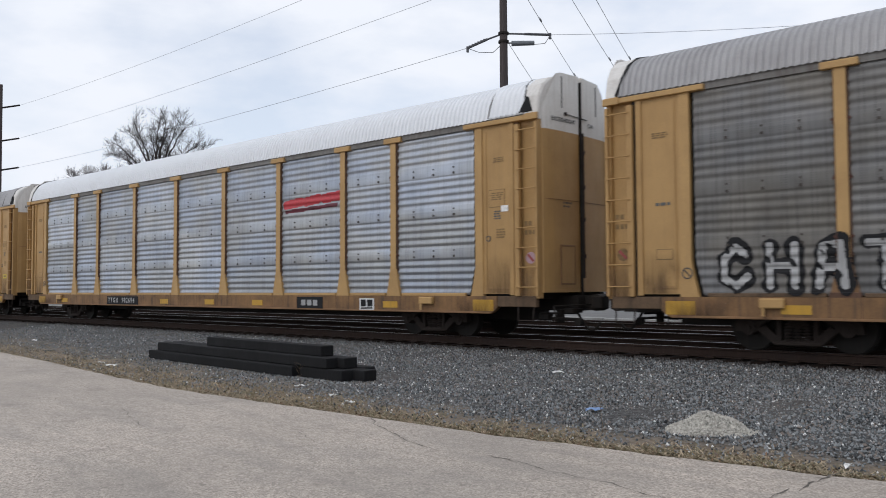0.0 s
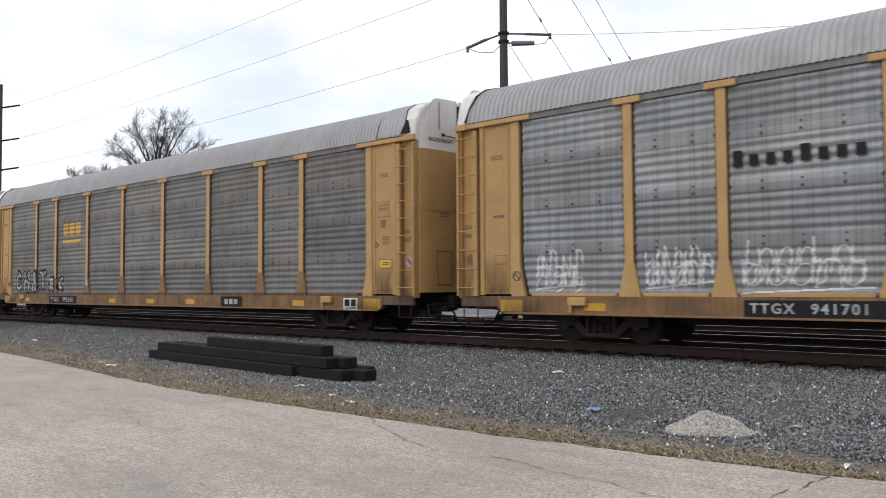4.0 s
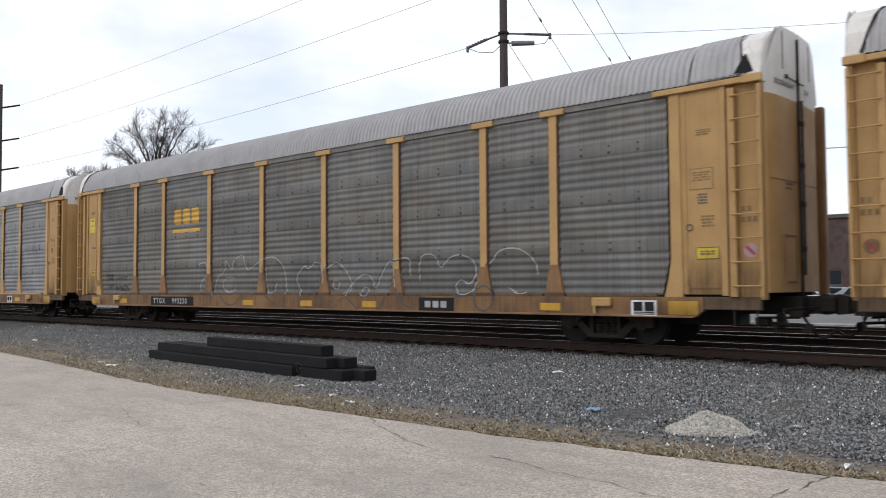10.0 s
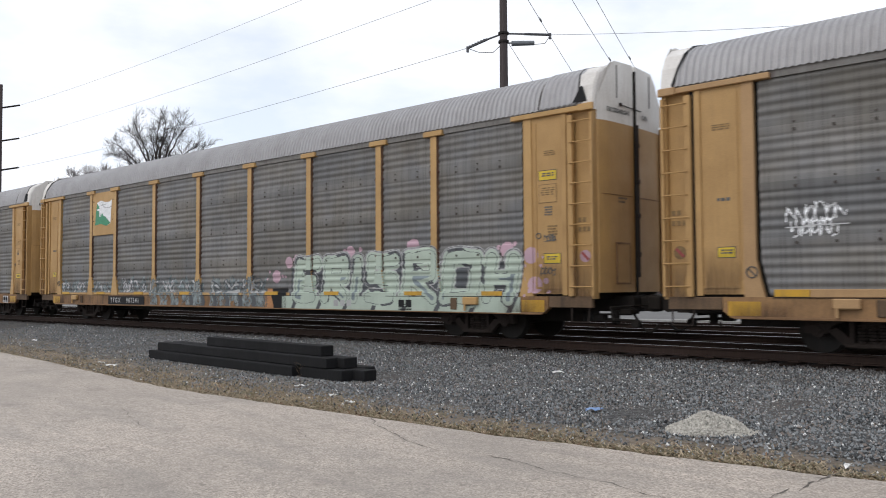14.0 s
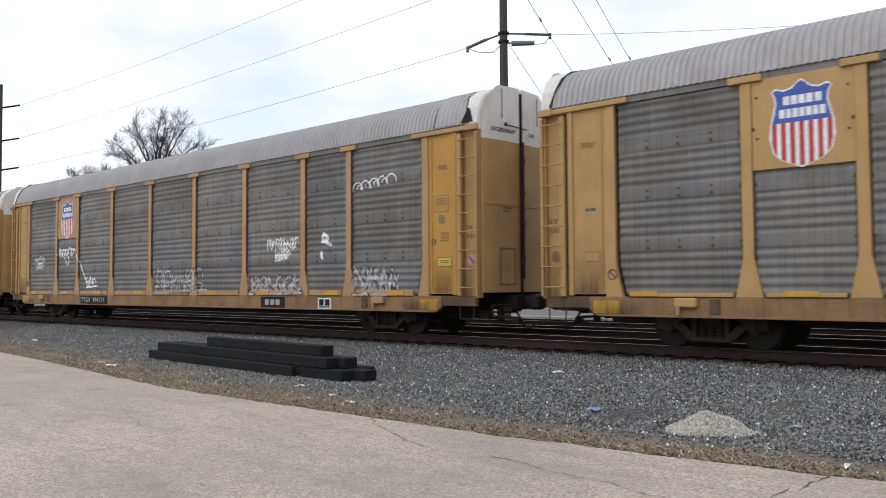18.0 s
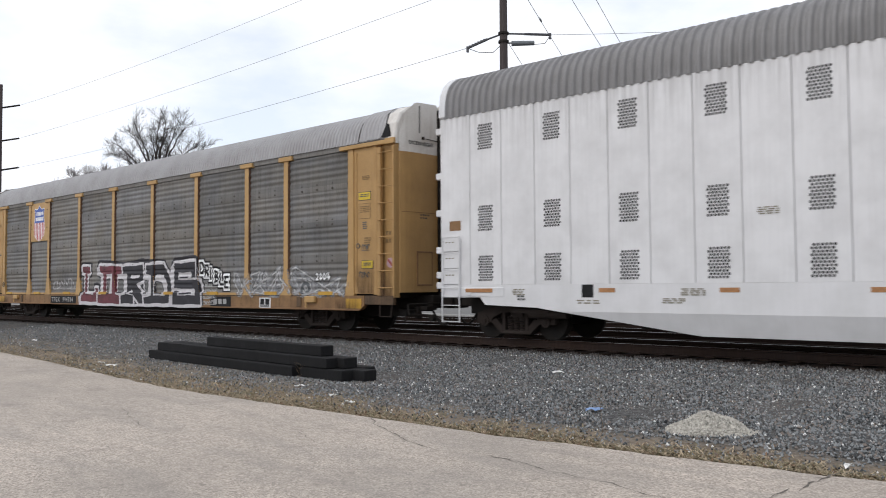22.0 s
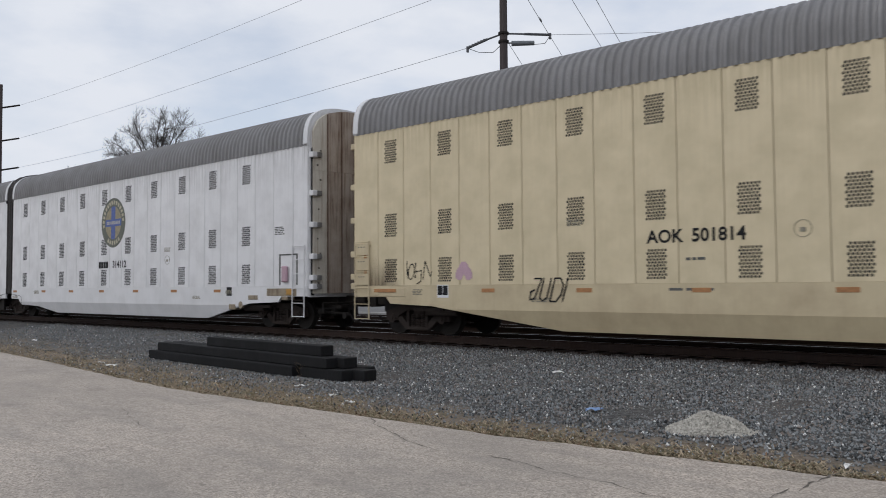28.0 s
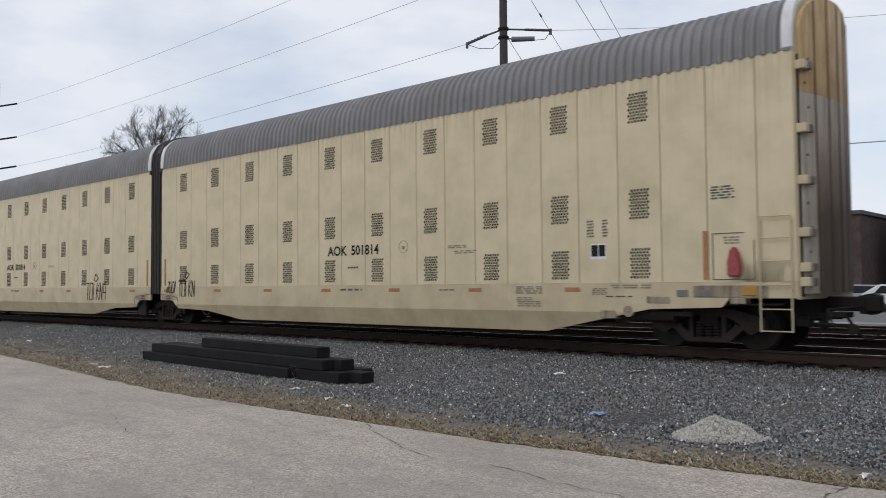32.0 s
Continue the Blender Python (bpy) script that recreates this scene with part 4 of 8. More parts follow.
            box(bm, *X(12.0, 12.94), -SIDE + 0.02, -SIDE + 0.09, 1.05, P_TOP, 0.0)
            repainted = fresh if fresh and s > 0 else door
            r["shear", s] = bm_mesh("end_side_panel", bm, repainted)
            bm = bmesh.new()
            box(bm, *X(12.83, 12.95), -SIDE - 0.015, -SIDE + 0.02, 1.02, P_TOP, 0.006)
            r["stop", s] = bm_mesh("door_stop", bm, repainted)
            bm = bmesh.new()
            prism(bm, [(s * 12.12, 4.8), (s * 12.12, 1.16), (s * 12.83, 1.16), (s * 12.83, 1.21), (s * 12.155, 1.21), (s * 12.155, 4.8)], -SIDE + 0.003, -SIDE + 0.02)
            r["bead", s] = bm_mesh("panel_bead", bm, repainted)
            bm = bmesh.new()
            # solid fill of the recess: black stands for its shade at one end only
            box(bm, *X(12.945, 13.05), -SIDE + 0.03, -SIDE + 0.1, 1.0, P_TOP)
            r["gap", s] = bm_mesh("door_seal", bm, "black_paint" if s < 0 else "post_foot")
            bm = bmesh.new()
            box(bm, *X(13.0, 13.6), -SIDE + 0.10, -SIDE + 0.16, 1.0, P_TOP)
            box(bm, *X(13.52, 13.62), -SIDE + 0.0, -SIDE + 0.16, 0.95, P_TOP, 0.01)
            r["corner", s] = bm_mesh("corner_post", bm, door)
            bm = bmesh.new()
            box(bm, *X(11.5, 13.62), -SIDE - 0.06, -SIDE + 0.1, 4.92, 5.03, 0.012)
            box(bm, *X(13.3, 13.66), -SIDE - 0.09, -SIDE - 0.02, 4.90, 5.05, 0.012)
            r["cap", s] = bm_mesh("end_cap", bm, yellow)
        return r
    e = cached(("ends", yellow, door, fresh), ends)
    lad = cached(("ladder", door), lambda: ladder_mesh(door))
    leaves = cached(("leaves", door), lambda: end_door_meshes(door, "door_white"))
    coup = cached("coupler", coupler_mesh)
    for s in (-1, 1):
        child("door_post", e["post", s], car)
        child("end_side_panel", e["shear", s], car)
        child("door_stop", e["stop", s], car)
        child("panel_bead", e["bead", s], car)
        child("door_seal", e["gap", s], car)
        child("corner_post", e["corner", s], car)
        child("end_cap", e["cap", s], car)
        child("ladder", lad, car, (s * 13.33, -SIDE - 0.02, 0)).scale = (s, 1, 1)
        for fy in (1, -1):
            leaf = child("door_leaf", leaves[0], car, (s * 13.55, 0, 0))
            leaf.rotation_euler = (0, 0, 0 if s > 0 else math.pi)
            up = child("door_top", leaves[1], car, (s * 13.55, 0, 0), "dirty white painted door top")
            up.rotation_euler = leaf.rotation_euler
            if fy < 0:
                for o in (leaf, up):
                    o.scale = (1, -1, 1)
        door_fittings(car, s)
        c = child("coupler", coup, car, (s * 13.95, 0, 0))
        c.rotation_euler = (0, 0, 0 if s > 0 else math.pi)
        add_truck(car, s * 10.06)

    def core():
        bm = bmesh.new()
        # dark bar between the two end door leaves, and the inside of the car
        for s in (-1, 1):
            box(bm, min(s * 13.4, s * 13.80), max(s * 13.4, s * 13.79), -0.024, 0.024, 1.0, 5.95)
        box(bm, -13.4, 13.4, -1.36, 1.36, 0.93, 4.95)
        box(bm, -12.6, 12.6, -0.35, 0.35, 0.42, 0.95)
        for x in np.arange(-11, 11.1, 2.0):
            box(bm, x - 0.06, x + 0.06, -1.45, 1.45, 0.66, 0.95)
        box(bm, -13.9, -12.5, -0.4, 0.4, 0.66, 1.0)
        box(bm, 12.5, 13.9, -0.4, 0.4, 0.66, 1.0)
        return bm_mesh("underframe", bm, "steel")
    child("underframe", cached("core", core), car, label="dark grimy steel underframe and deck")

    def sill(side):
        bm = bmesh.new()
        y0, y1 = sorted((side * (SIDE + 0.016), side * (SIDE - 0.12)))
        prism(bm, [(-12.3, 0.62), (12.3, 0.62), (12.45, 0.74), (12.45, 1.0), (-12.45, 1.0), (-12.45, 0.74)], y0, y1)
        return bm_mesh("side_sill", bm, sill_mat)

    def flange(side):
        bm = bmesh.new()
        y0, y1 = sorted((side * (SIDE + 0.024), side * (SIDE - 0.10)))
        # added strip that gives the sill a darker brown lower edge
        box(bm, -12.25, 12.25, y0, y1, 0.60, 0.645, 0.006)
        return bm_mesh("sill_flange", bm, "post_foot")

    def end_sill():
        bm = bmesh.new()
        box(bm, -0.54, 0.54, -SIDE - 0.01, -SIDE + 0.1, 0.76, 1.0, 0.012)
        return bm_mesh("end_sill", bm, "sill_end")

    def end_post():
        bm = bmesh.new()
        box(bm, -0.09, 0.09, SIDE - 0.2, SIDE - 0.02, 1.0, 4.85, 0.02)
        return bm_mesh("end_post", bm, "post_foot")
    for side in (-1, 1):
        child("side_sill", cached(("sill", side, sill_mat), lambda: sill(side)), car)
        child("sill_flange", cached(("flange", side), lambda: flange(side)), car, label="rust-brown strip along the lower edge of the sill")
        child("stirrup", cached("stirrup", stirrup_mesh), car, (side * 13.25, 0, 0), "bent steel step bar")
        child("end_sill", cached("end_sill", end_sill), car, (side * 13.0, 0, 0), "rust-stained end of the sill")
        child("end_post", cached("end_post", end_post), car, (side * 13.72, 0, 0), "rusty brown corner post")

    def sill_bits():
        bm = bmesh.new()
        box(bm, -0.3, 0.3, -SIDE - 0.026, -SIDE - 0.016, 0.66, 0.92)
        return bm_mesh("reflector", bm, "yellow_bright")
    for s in (-1, 1):
        child("reflector", cached("sill_bits", sill_bits), car, (s * 12.05, 0, 0), "bright yellow reflective square")
    if ledge < 1.075:   # reflective strips on the sill, or on the ledge of the later cars
        for x in (-9.9, -2.1, 0.7, 3.3, 9.0):
            bm = bmesh.new()
            box(bm, -0.26, 0.26, -SIDE - 0.026, -SIDE - 0.016, 0.70, 0.86)
            child("reflector", cached("sill_strip", lambda: bm_mesh("reflector", bm, "yellow_bright")), car, (x, 0, 0))
    else:
        for x in (-11.2, -8.2, -5.3, -2.2, 2.6, 5.3, 8.4, 10.9):
            bm = bmesh.new()
            box(bm, -0.3, 0.3, -SIDE - 0.036, -SIDE - 0.010, 1.012, ledge + 0.03 if ledge < 1.1 else ledge - 0.006)
            child("reflector", cached(("ledge_strip", ledge), lambda: bm_mesh("reflector", bm, "yellow_bright")), car, (x, 0, 0))
        # black strips paint the shadow line at the seam under each ledge
        for x0, x1 in PANEL_BAYS:
            w = x1 - x0
            bm = bmesh.new()
            box(bm, -w / 2 + 0.27, w / 2 - 0.27, -SIDE - 0.031, -SIDE + 0.02, 0.984, 0.998)
            child("ledge_gap", cached(("gap", round(w, 2)), lambda: bm_mesh("ledge_gap", bm, "black_paint")), car, ((x0 + x1) / 2, 0, 0), "black strip for the shadowed seam under the ledge")
        for s in (-1, 1):
            bm = bmesh.new()
            box(bm, -0.1, 0.1, -SIDE - 0.05, -SIDE - 0.012, 0.68, 0.96, 0.01)
            child("pull_bracket", cached("pull_bracket", lambda: bm_mesh("pull_bracket", bm, "sill_end")), car, (s * 9.75, 0, 0), "rust-dark pull bracket on the sill")

    def jacking():
        bm = bmesh.new()
        box(bm, -0.22, 0.22, -SIDE - 0.12, -SIDE - 0.016, 0.80, 0.98, 0.02)
        tube(bm, (-0.15, -SIDE - 0.1, 0.82), (-0.15, -SIDE - 0.1, 0.66), 0.03)
        return bm_mesh("jacking_pad", bm, yellow)
    jm = cached(("jack", yellow), jacking)
    for s in (-1, 1):
        child("jacking_pad", jm, car, (s * 10.3, 0, 0))
    # far side: the same sheets, never seen from near by
    bm = bmesh.new()
    box(bm, -13.5, 13.5, SIDE - 0.12, SIDE - 0.06, 1.0, P_TOP)
    for p in (*POSTS, -DOOR_POST, DOOR_POST):
        box(bm, p - 0.1, p + 0.1, SIDE - 0.06, SIDE, 1.0, 5.0)
    child("far_side_wall", cached(("far", panel), lambda: bm_mesh("far_side_wall", bm, panel)), car)

    bm = bmesh.new()
    for side in (-1, 1):
        y0, y1 = sorted((side * (SIDE - 0.09), side * (SIDE - 0.02)))
        box(bm, -13.45, 13.45, y0, y1, P_TOP, 5.08)
    child("eave_plate", cached("eave", lambda: bm_mesh("eave_plate", bm, "eave")), car, label="grey steel eave plate under the roof")
    child("roof", cached(("roof", roof), lambda: ribbed_roof("roof", ROOF, -13.36, 13.36, 0.135, 0.034, roof)), car, label="ribbed sheet metal roof")

    # the hood leans back over the ribbed roof: wider at the ridge than at the eaves
    crown = [(y * 1.018, z + 0.032) for y, z in full(ROOF)]
    lean = lambda z: -0.10 - 0.26 * max(0.0, (z - 5.1) / 0.98) ** 0.8

    def hoods():
        bm = bmesh.new()
        prof = [(crown[0][0], 4.94)] + crown + [(crown[-1][0], 4.94)]
        a = [bm.verts.new((lean(z), y, z)) for y, z in prof]
        b = [bm.verts.new((0.13, y, z)) for y, z in prof]
        c = [bm.verts.new((0.16, y * 0.97, z - 0.03)) for y, z in prof]
        n = len(prof)
        for p, q in ((a, b), (b, c)):
            for i in range(n - 1):
                bm.faces.new((p[i], q[i], q[i + 1], p[i + 1]))
        bm.faces.new(c)
        return bm_mesh("roof_hood", bm, "door_white")

    def seals():
        bm = bmesh.new()
        polytube(bm, [(lean(z), y, z) for y, z in crown], 0.022, 5)
        return bm_mesh("roof_seal", bm, "black")

    def gaps():
        bm = bmesh.new()
        # solid black wedge paints the dark inside of the open notch
        prism(bm, [(-0.34, 5.10), (0.02, 5.10), (-0.02, 5.2), (-0.12, 5.44), (-0.17, 5.36)], -SIDE - 0.045, -SIDE + 0.14)
        return bm_mesh("roof_gap", bm, "black_paint")

    def seams():
        bm = bmesh.new()
        polytube(bm, [(12.25 + 0.1 * (z - 5.1), y * 1.02, z + 0.03) for y, z in eased_profile(ROOF).tolist()], 0.013, 5)
        return bm_mesh("roof_seam", bm, "bolt")

    def laps():
        return ribbed_roof("roof_lap", [(y * 1.012, z + 0.028) for y, z in ROOF], 12.25, 13.26, 0.135, 0.026, roof)
    for s in (-1, 1):
        child("roof_hood", cached("hood", hoods), car, (s * 13.48, 0, 0), "dirty white roof end hood").scale = (s, 1, 1)
        child("roof_seal", cached("seal", seals), car, (s * 13.48, 0, 0)).scale = (s, 1, 1)
        if s > 0:
            child("roof_gap", cached("roof_gap", gaps), car, (13.48, 0, 0), "black wedge standing for the shade in the open notch at the torn roof corner")
            child("roof_lap", cached(("lap", roof), laps), car, label="overlapping last sheet of the roof")
            child("roof_seam", cached("roof_seam", seams), car, label="dark seam where the last roof sheet laps")
    return car


# ---- paint on the cars ----
GLYPHS = {
    "L": [[(0, 1), (0, 0), (0.6, 0)]], "O": [[(0, 0), (0, 1), (0.62, 1), (0.62, 0), (0, 0)]], "R": [[(0, 0), (0, 1), (0.55, 1), (0.6, 0.55), (0.05, 0.5), (0.65, 0)]],
    "D": [[(0, 0), (0, 1), (0.4, 1), (0.65, 0.72), (0.65, 0.28), (0.4, 0), (0, 0)]], "S": [[(0.65, 1), (0, 1), (0, 0.52), (0.65, 0.48), (0.65, 0), (0, 0)]],
    "C": [[(0.55, 0.8), (0.3, 1), (0, 0.7), (0, 0.2), (0.3, 0), (0.6, 0.25)]], "H": [[(0, 0), (0, 1)], [(0.6, 0), (0.6, 1)], [(0, 0.5), (0.6, 0.5)]],
    "A": [[(0, 0), (0.1, 0.95), (0.5, 1), (0.6, 0)], [(0.05, 0.45), (0.55, 0.45)]], "T": [[(0.3, 0), (0.3, 1)], [(-0.05, 1), (0.65, 1)]],
    "U": [[(0, 1), (0, 0.15), (0.25, 0), (0.5, 0.15), (0.5, 1)]], "I": [[(0.1, 0), (0.1, 1)]], "K": [[(0, 0), (0.05, 1)], [(0.55, 1), (0.05, 0.45), (0.6, 0)]],
    "N": [[(0, 0), (0.03, 1), (0.5, 0), (0.55, 1)]], "J": [[(0.1, 1), (0.6, 1), (0.4, 0.1), (0.1, 0.05), (0.05, 0.4), (0.3, 0.5)]],
    "E": [[(0.55, 1), (0, 1), (0, 0), (0.55, 0)], [(0, 0.5), (0.45, 0.5)]], "P": [[(0, 0), (0, 1), (0.55, 0.9), (0.55, 0.55), (0, 0.45)]],
    "4": [[(0.02, 1), (0.0, 0.42), (0.62, 0.42)], [(0.48, 1), (0.48, 0)]], "2": [[(0, 0.8), (0.25, 1), (0.5, 0.8), (0, 0), (0.55, 0)]],
    "0": [[(0.25, 0), (0, 0.3), (0, 0.7), (0.25, 1), (0.5, 0.7), (0.5, 0.3), (0.25, 0)]], "M": [[(0, 0), (0, 1), (0.3, 0.5), (0.6, 1), (0.6, 0)]],
    "W": [[(0, 1), (0.12, 0), (0.3, 0.6), (0.48, 0), (0.6, 1)]], "B": [[(0, 0), (0, 1), (0.45, 0.9), (0.45, 0.6), (0, 0.5), (0.55, 0.4), (0.5, 0.05), (0, 0)]],
}


def lettering(text, x, z, w, h, gap=1.25, lean=0.0):
    """Stroke polylines of a word in metres; w is the width of one letter."""
    out = []
    for i, ch in enumerate(text):
        for poly in GLYPHS.get(ch, []):
            out.append([(x + i * w * gap + px / 0.62 * w + lean * pz * h, z + pz * h) for px, pz in poly])
    return out


def scrawl(seed, x0, x1, z0, z1, loops):
    """A looping spray line that reads as an illegible tag."""
    r = random.Random(seed)
    out = []
    w, h = (x1 - x0) / loops, z1 - z0
    for i in range(loops):
        x = x0 + i * w
        lean = r.uniform(-0.1, 0.35) * w
        top, low = z1 - r.uniform(0, 0.3) * h, z0 + r.uniform(0, 0.3) * h
        out.append([(x, low), (x + lean * 0.5, (top + low) / 2), (x + lean, top)])
        kind = r.randrange(4)
        if kind == 0:      # an arch to the next upright
            out.append([(x + lean + 0.45 * w * (1 - math.cos(a)), top - 0.35 * h * (1 - math.sin(a))) for a in np.linspace(0, 3.1, 8)])
        elif kind == 1:    # a loop
            out.append([(x + 0.5 * w + 0.4 * w * math.cos(a), (z0 + z1) / 2 + 0.32 * h * math.sin(a + 0.3)) for a in np.linspace(0, 6.3, 14)])
        elif kind == 2:    # a slash and a hook
            out.append([(x + lean, top), (x + 0.9 * w, low + 0.1 * h), (x + 1.1 * w, low + 0.3 * h)])
        else:
            out.append([(x + 0.1 * w, z0 + 0.5 * h), (x + 0.8 * w, z0 + r.uniform(0.4, 0.7) * h), (x + 0.7 * w, z0 + 0.1 * h), (x + 0.2 * w, z0)])
    if r.random() < 0.6:
        out.append([(x0, z0 - 0.05 * h), (x1 + 0.2 * w, z0 + r.uniform(-0.05, 0.12) * h)])
    return out


def dist_to(strokes, X, Z, square=False):
    """Distance from the strokes; square ends and corners for block letters."""
    d = np.full(X.shape, 9.0)
    for poly in strokes:
        for (ax, az), (bx, bz) in zip(poly, poly[1:]):
            dx, dz = bx - ax, bz - az
            t = np.clip(((X - ax) * dx + (Z - az) * dz) / max(dx * dx + dz * dz, 1e-9), 0, 1)
            ex, ez = X - ax - t * dx, Z - az - t * dz
            d = np.minimum(d, np.maximum(np.abs(ex), np.abs(ez)) if square else np.hypot(ex, ez))
    return d


def inside(poly, X, Z):
    c = np.zeros(X.shape, bool)
    for (ax, az), (bx, bz) in zip(poly, poly[1:] + poly[:1]):
        with np.errstate(divide="ignore", invalid="ignore"):
            c ^= ((az > Z) != (bz > Z)) & (X < (bx - ax) * (Z - az) / (bz - az if bz != az else 1e-9) + ax)
    return c


def painted(car, name, label, x0, x1, z0, z1, fn, mats, depth=side_depth, cell=0.03, lift=0.005):
    """A skin of paint that follows the car's side. fn gives a paint number per cell, 0 for none."""
    nx, nz = max(2, int((x1 - x0) / cell)), max(2, int((z1 - z0) / cell))
    xs, zs = np.linspace(x0, x1, nx + 1), np.linspace(z0, z1, nz + 1)
    cx, cz = np.meshgrid((xs[1:] + xs[:-1]) / 2, (zs[1:] + zs[:-1]) / 2, indexing="ij")
    idx = fn(cx, cz).astype(int)
    VX, VZ = np.meshgrid(xs, zs, indexing="ij")
    VY = depth(VX, VZ) - lift
    num = np.arange((nx + 1) * (nz + 1)).reshape(nx + 1, nz + 1)
    q = np.stack([num[:-1, :-1], num[1:, :-1], num[1:, 1:], num[:-1, 1:]], -1)[idx > 0]
    use, inv = np.unique(q, return_inverse=True)
    V = np.stack([VX, VY, VZ], -1).reshape(-1, 3)[use]
    me = bpy.data.meshes.new(name)
    me.from_pydata(V.tolist(), [], inv.reshape(-1, 4).tolist())
    for m in mats:
        me.materials.append(M[m])
    me.polygons.foreach_set("material_index", (idx[idx > 0] - 1).astype(np.int32))
    me.update()
    return child(name, me, car, label=label)


def outlined(strokes, *bands):
    """Paint numbers by distance from the strokes: bands from the inside out, (radius, number)."""
    def fn(X, Z):
        d = dist_to(strokes, X, Z)
        out = np.zeros(X.shape)
        for r, k in sorted(bands, reverse=True):
            out = np.where(d < r, k, out)
        return out
    return fn


def sprayed(strokes, w, halo):
    """Worn spray strokes: patchy fill inside a ragged dark halo."""
    def fn(X, Z):
        d = dist_to(strokes, X, Z)
        worn = np.sin(X * 9.0 + Z * 4) * np.sin(Z * 13 - X * 5) + 0.5 * np.sin(X * 31 + Z * 23)
        edge = halo + 0.03 * np.sin(X * 7 + 1.3 * Z) + 0.02 * np.sin(Z * 17 + X * 3)
        return np.where((d < w) & (worn > -0.75), 1, np.where(d < edge, 2, 0))
    return fn


def grimed(car, x0, x1, z0, z1, y=-SIDE - 0.012):
    """A thin film of brake dust and rust on the lower part of a side."""
    bm = bmesh.new()
    vs = [bm.verts.new((x, y, z)) for x, z in ((x0, z0), (x1, z0), (x1, z1), (x0, z1))]
    bm.faces.new(vs)
    return part("stain", bm, "grime_film", car, "brown blotchy film of brake dust and rust")


def flat_plate(car, name, label, x0, x1, z0, z1, mat, y=-SIDE - 0.03, t=0.01):
    bm = bmesh.new()
    box(bm, x0, x1, y - t, y, z0, z1)
    return part(name, bm, mat, car, label)


def stencil(car, x, z, w, rows, mat="letter_grey", y=-SIDE + 0.02 - 0.004, h=0.05, seed=0):
    """Lines of small print that cannot be read: short plain bars."""
    r = random.Random(seed + int(x * 100))
    bm = bmesh.new()
    for i in range(rows):
        cx = x - w / 2 + r.uniform(0, 0.1) * w
        while cx < x + w / 2 - 0.03:
            ln = r.uniform(0.15, 0.4) * w
            e = min(cx + ln, x + w / 2)
            box(bm, cx, e, y - 0.003, y, z - i * h * 1.7, z - i * h * 1.7 + h)
            cx = e + 0.08 * w
    return tagged(part("stencil", bm, mat, car), "small printed lines, too small to read", kind="stuff")


# ---- articulated auto carriers ----
VENT_ROWS = (4.70, 2.80, 1.64)


def vent_mesh():
    """A louvre of staggered dark slots punched through a slightly raised plate."""
    bm = bmesh.new()
    for i in range(10):
        z = -0.27 + i * 0.06
        off = 0.02 if i % 2 else -0.02
        for k in range(6):
            x = -0.175 + k * 0.07 + off * 0.85
            prism(bm, [(x - 0.026, z), (x - 0.014, z - 0.026), (x + 0.014, z - 0.026), (x + 0.026, z), (x + 0.014, z + 0.026), (x - 0.014, z + 0.026)], -0.004, 0.0)
    return bm_mesh("vent", bm, "black_paint")


def hoop_band(bm, x0, x1):
    """A flat steel band bent over the end of the vaulted roof."""
    prof = eased_profile(ROOF_MAX).tolist()
    rings = [[bm.verts.new((x, y * g, z + d)) for y, z in prof] for x, g, d in ((x0, 1.036, 0.058), (x1, 1.036, 0.058), (x1, 0.97, -0.03), (x0, 0.97, -0.03))]
    for p, q in zip(rings, rings[1:] + rings[:1]):
        for i in range(len(prof) - 1):
            bm.faces.new((p[i], q[i], q[i + 1], p[i + 1]))
    for e in (0, -1):
        bm.faces.new([r[e] for r in rings])


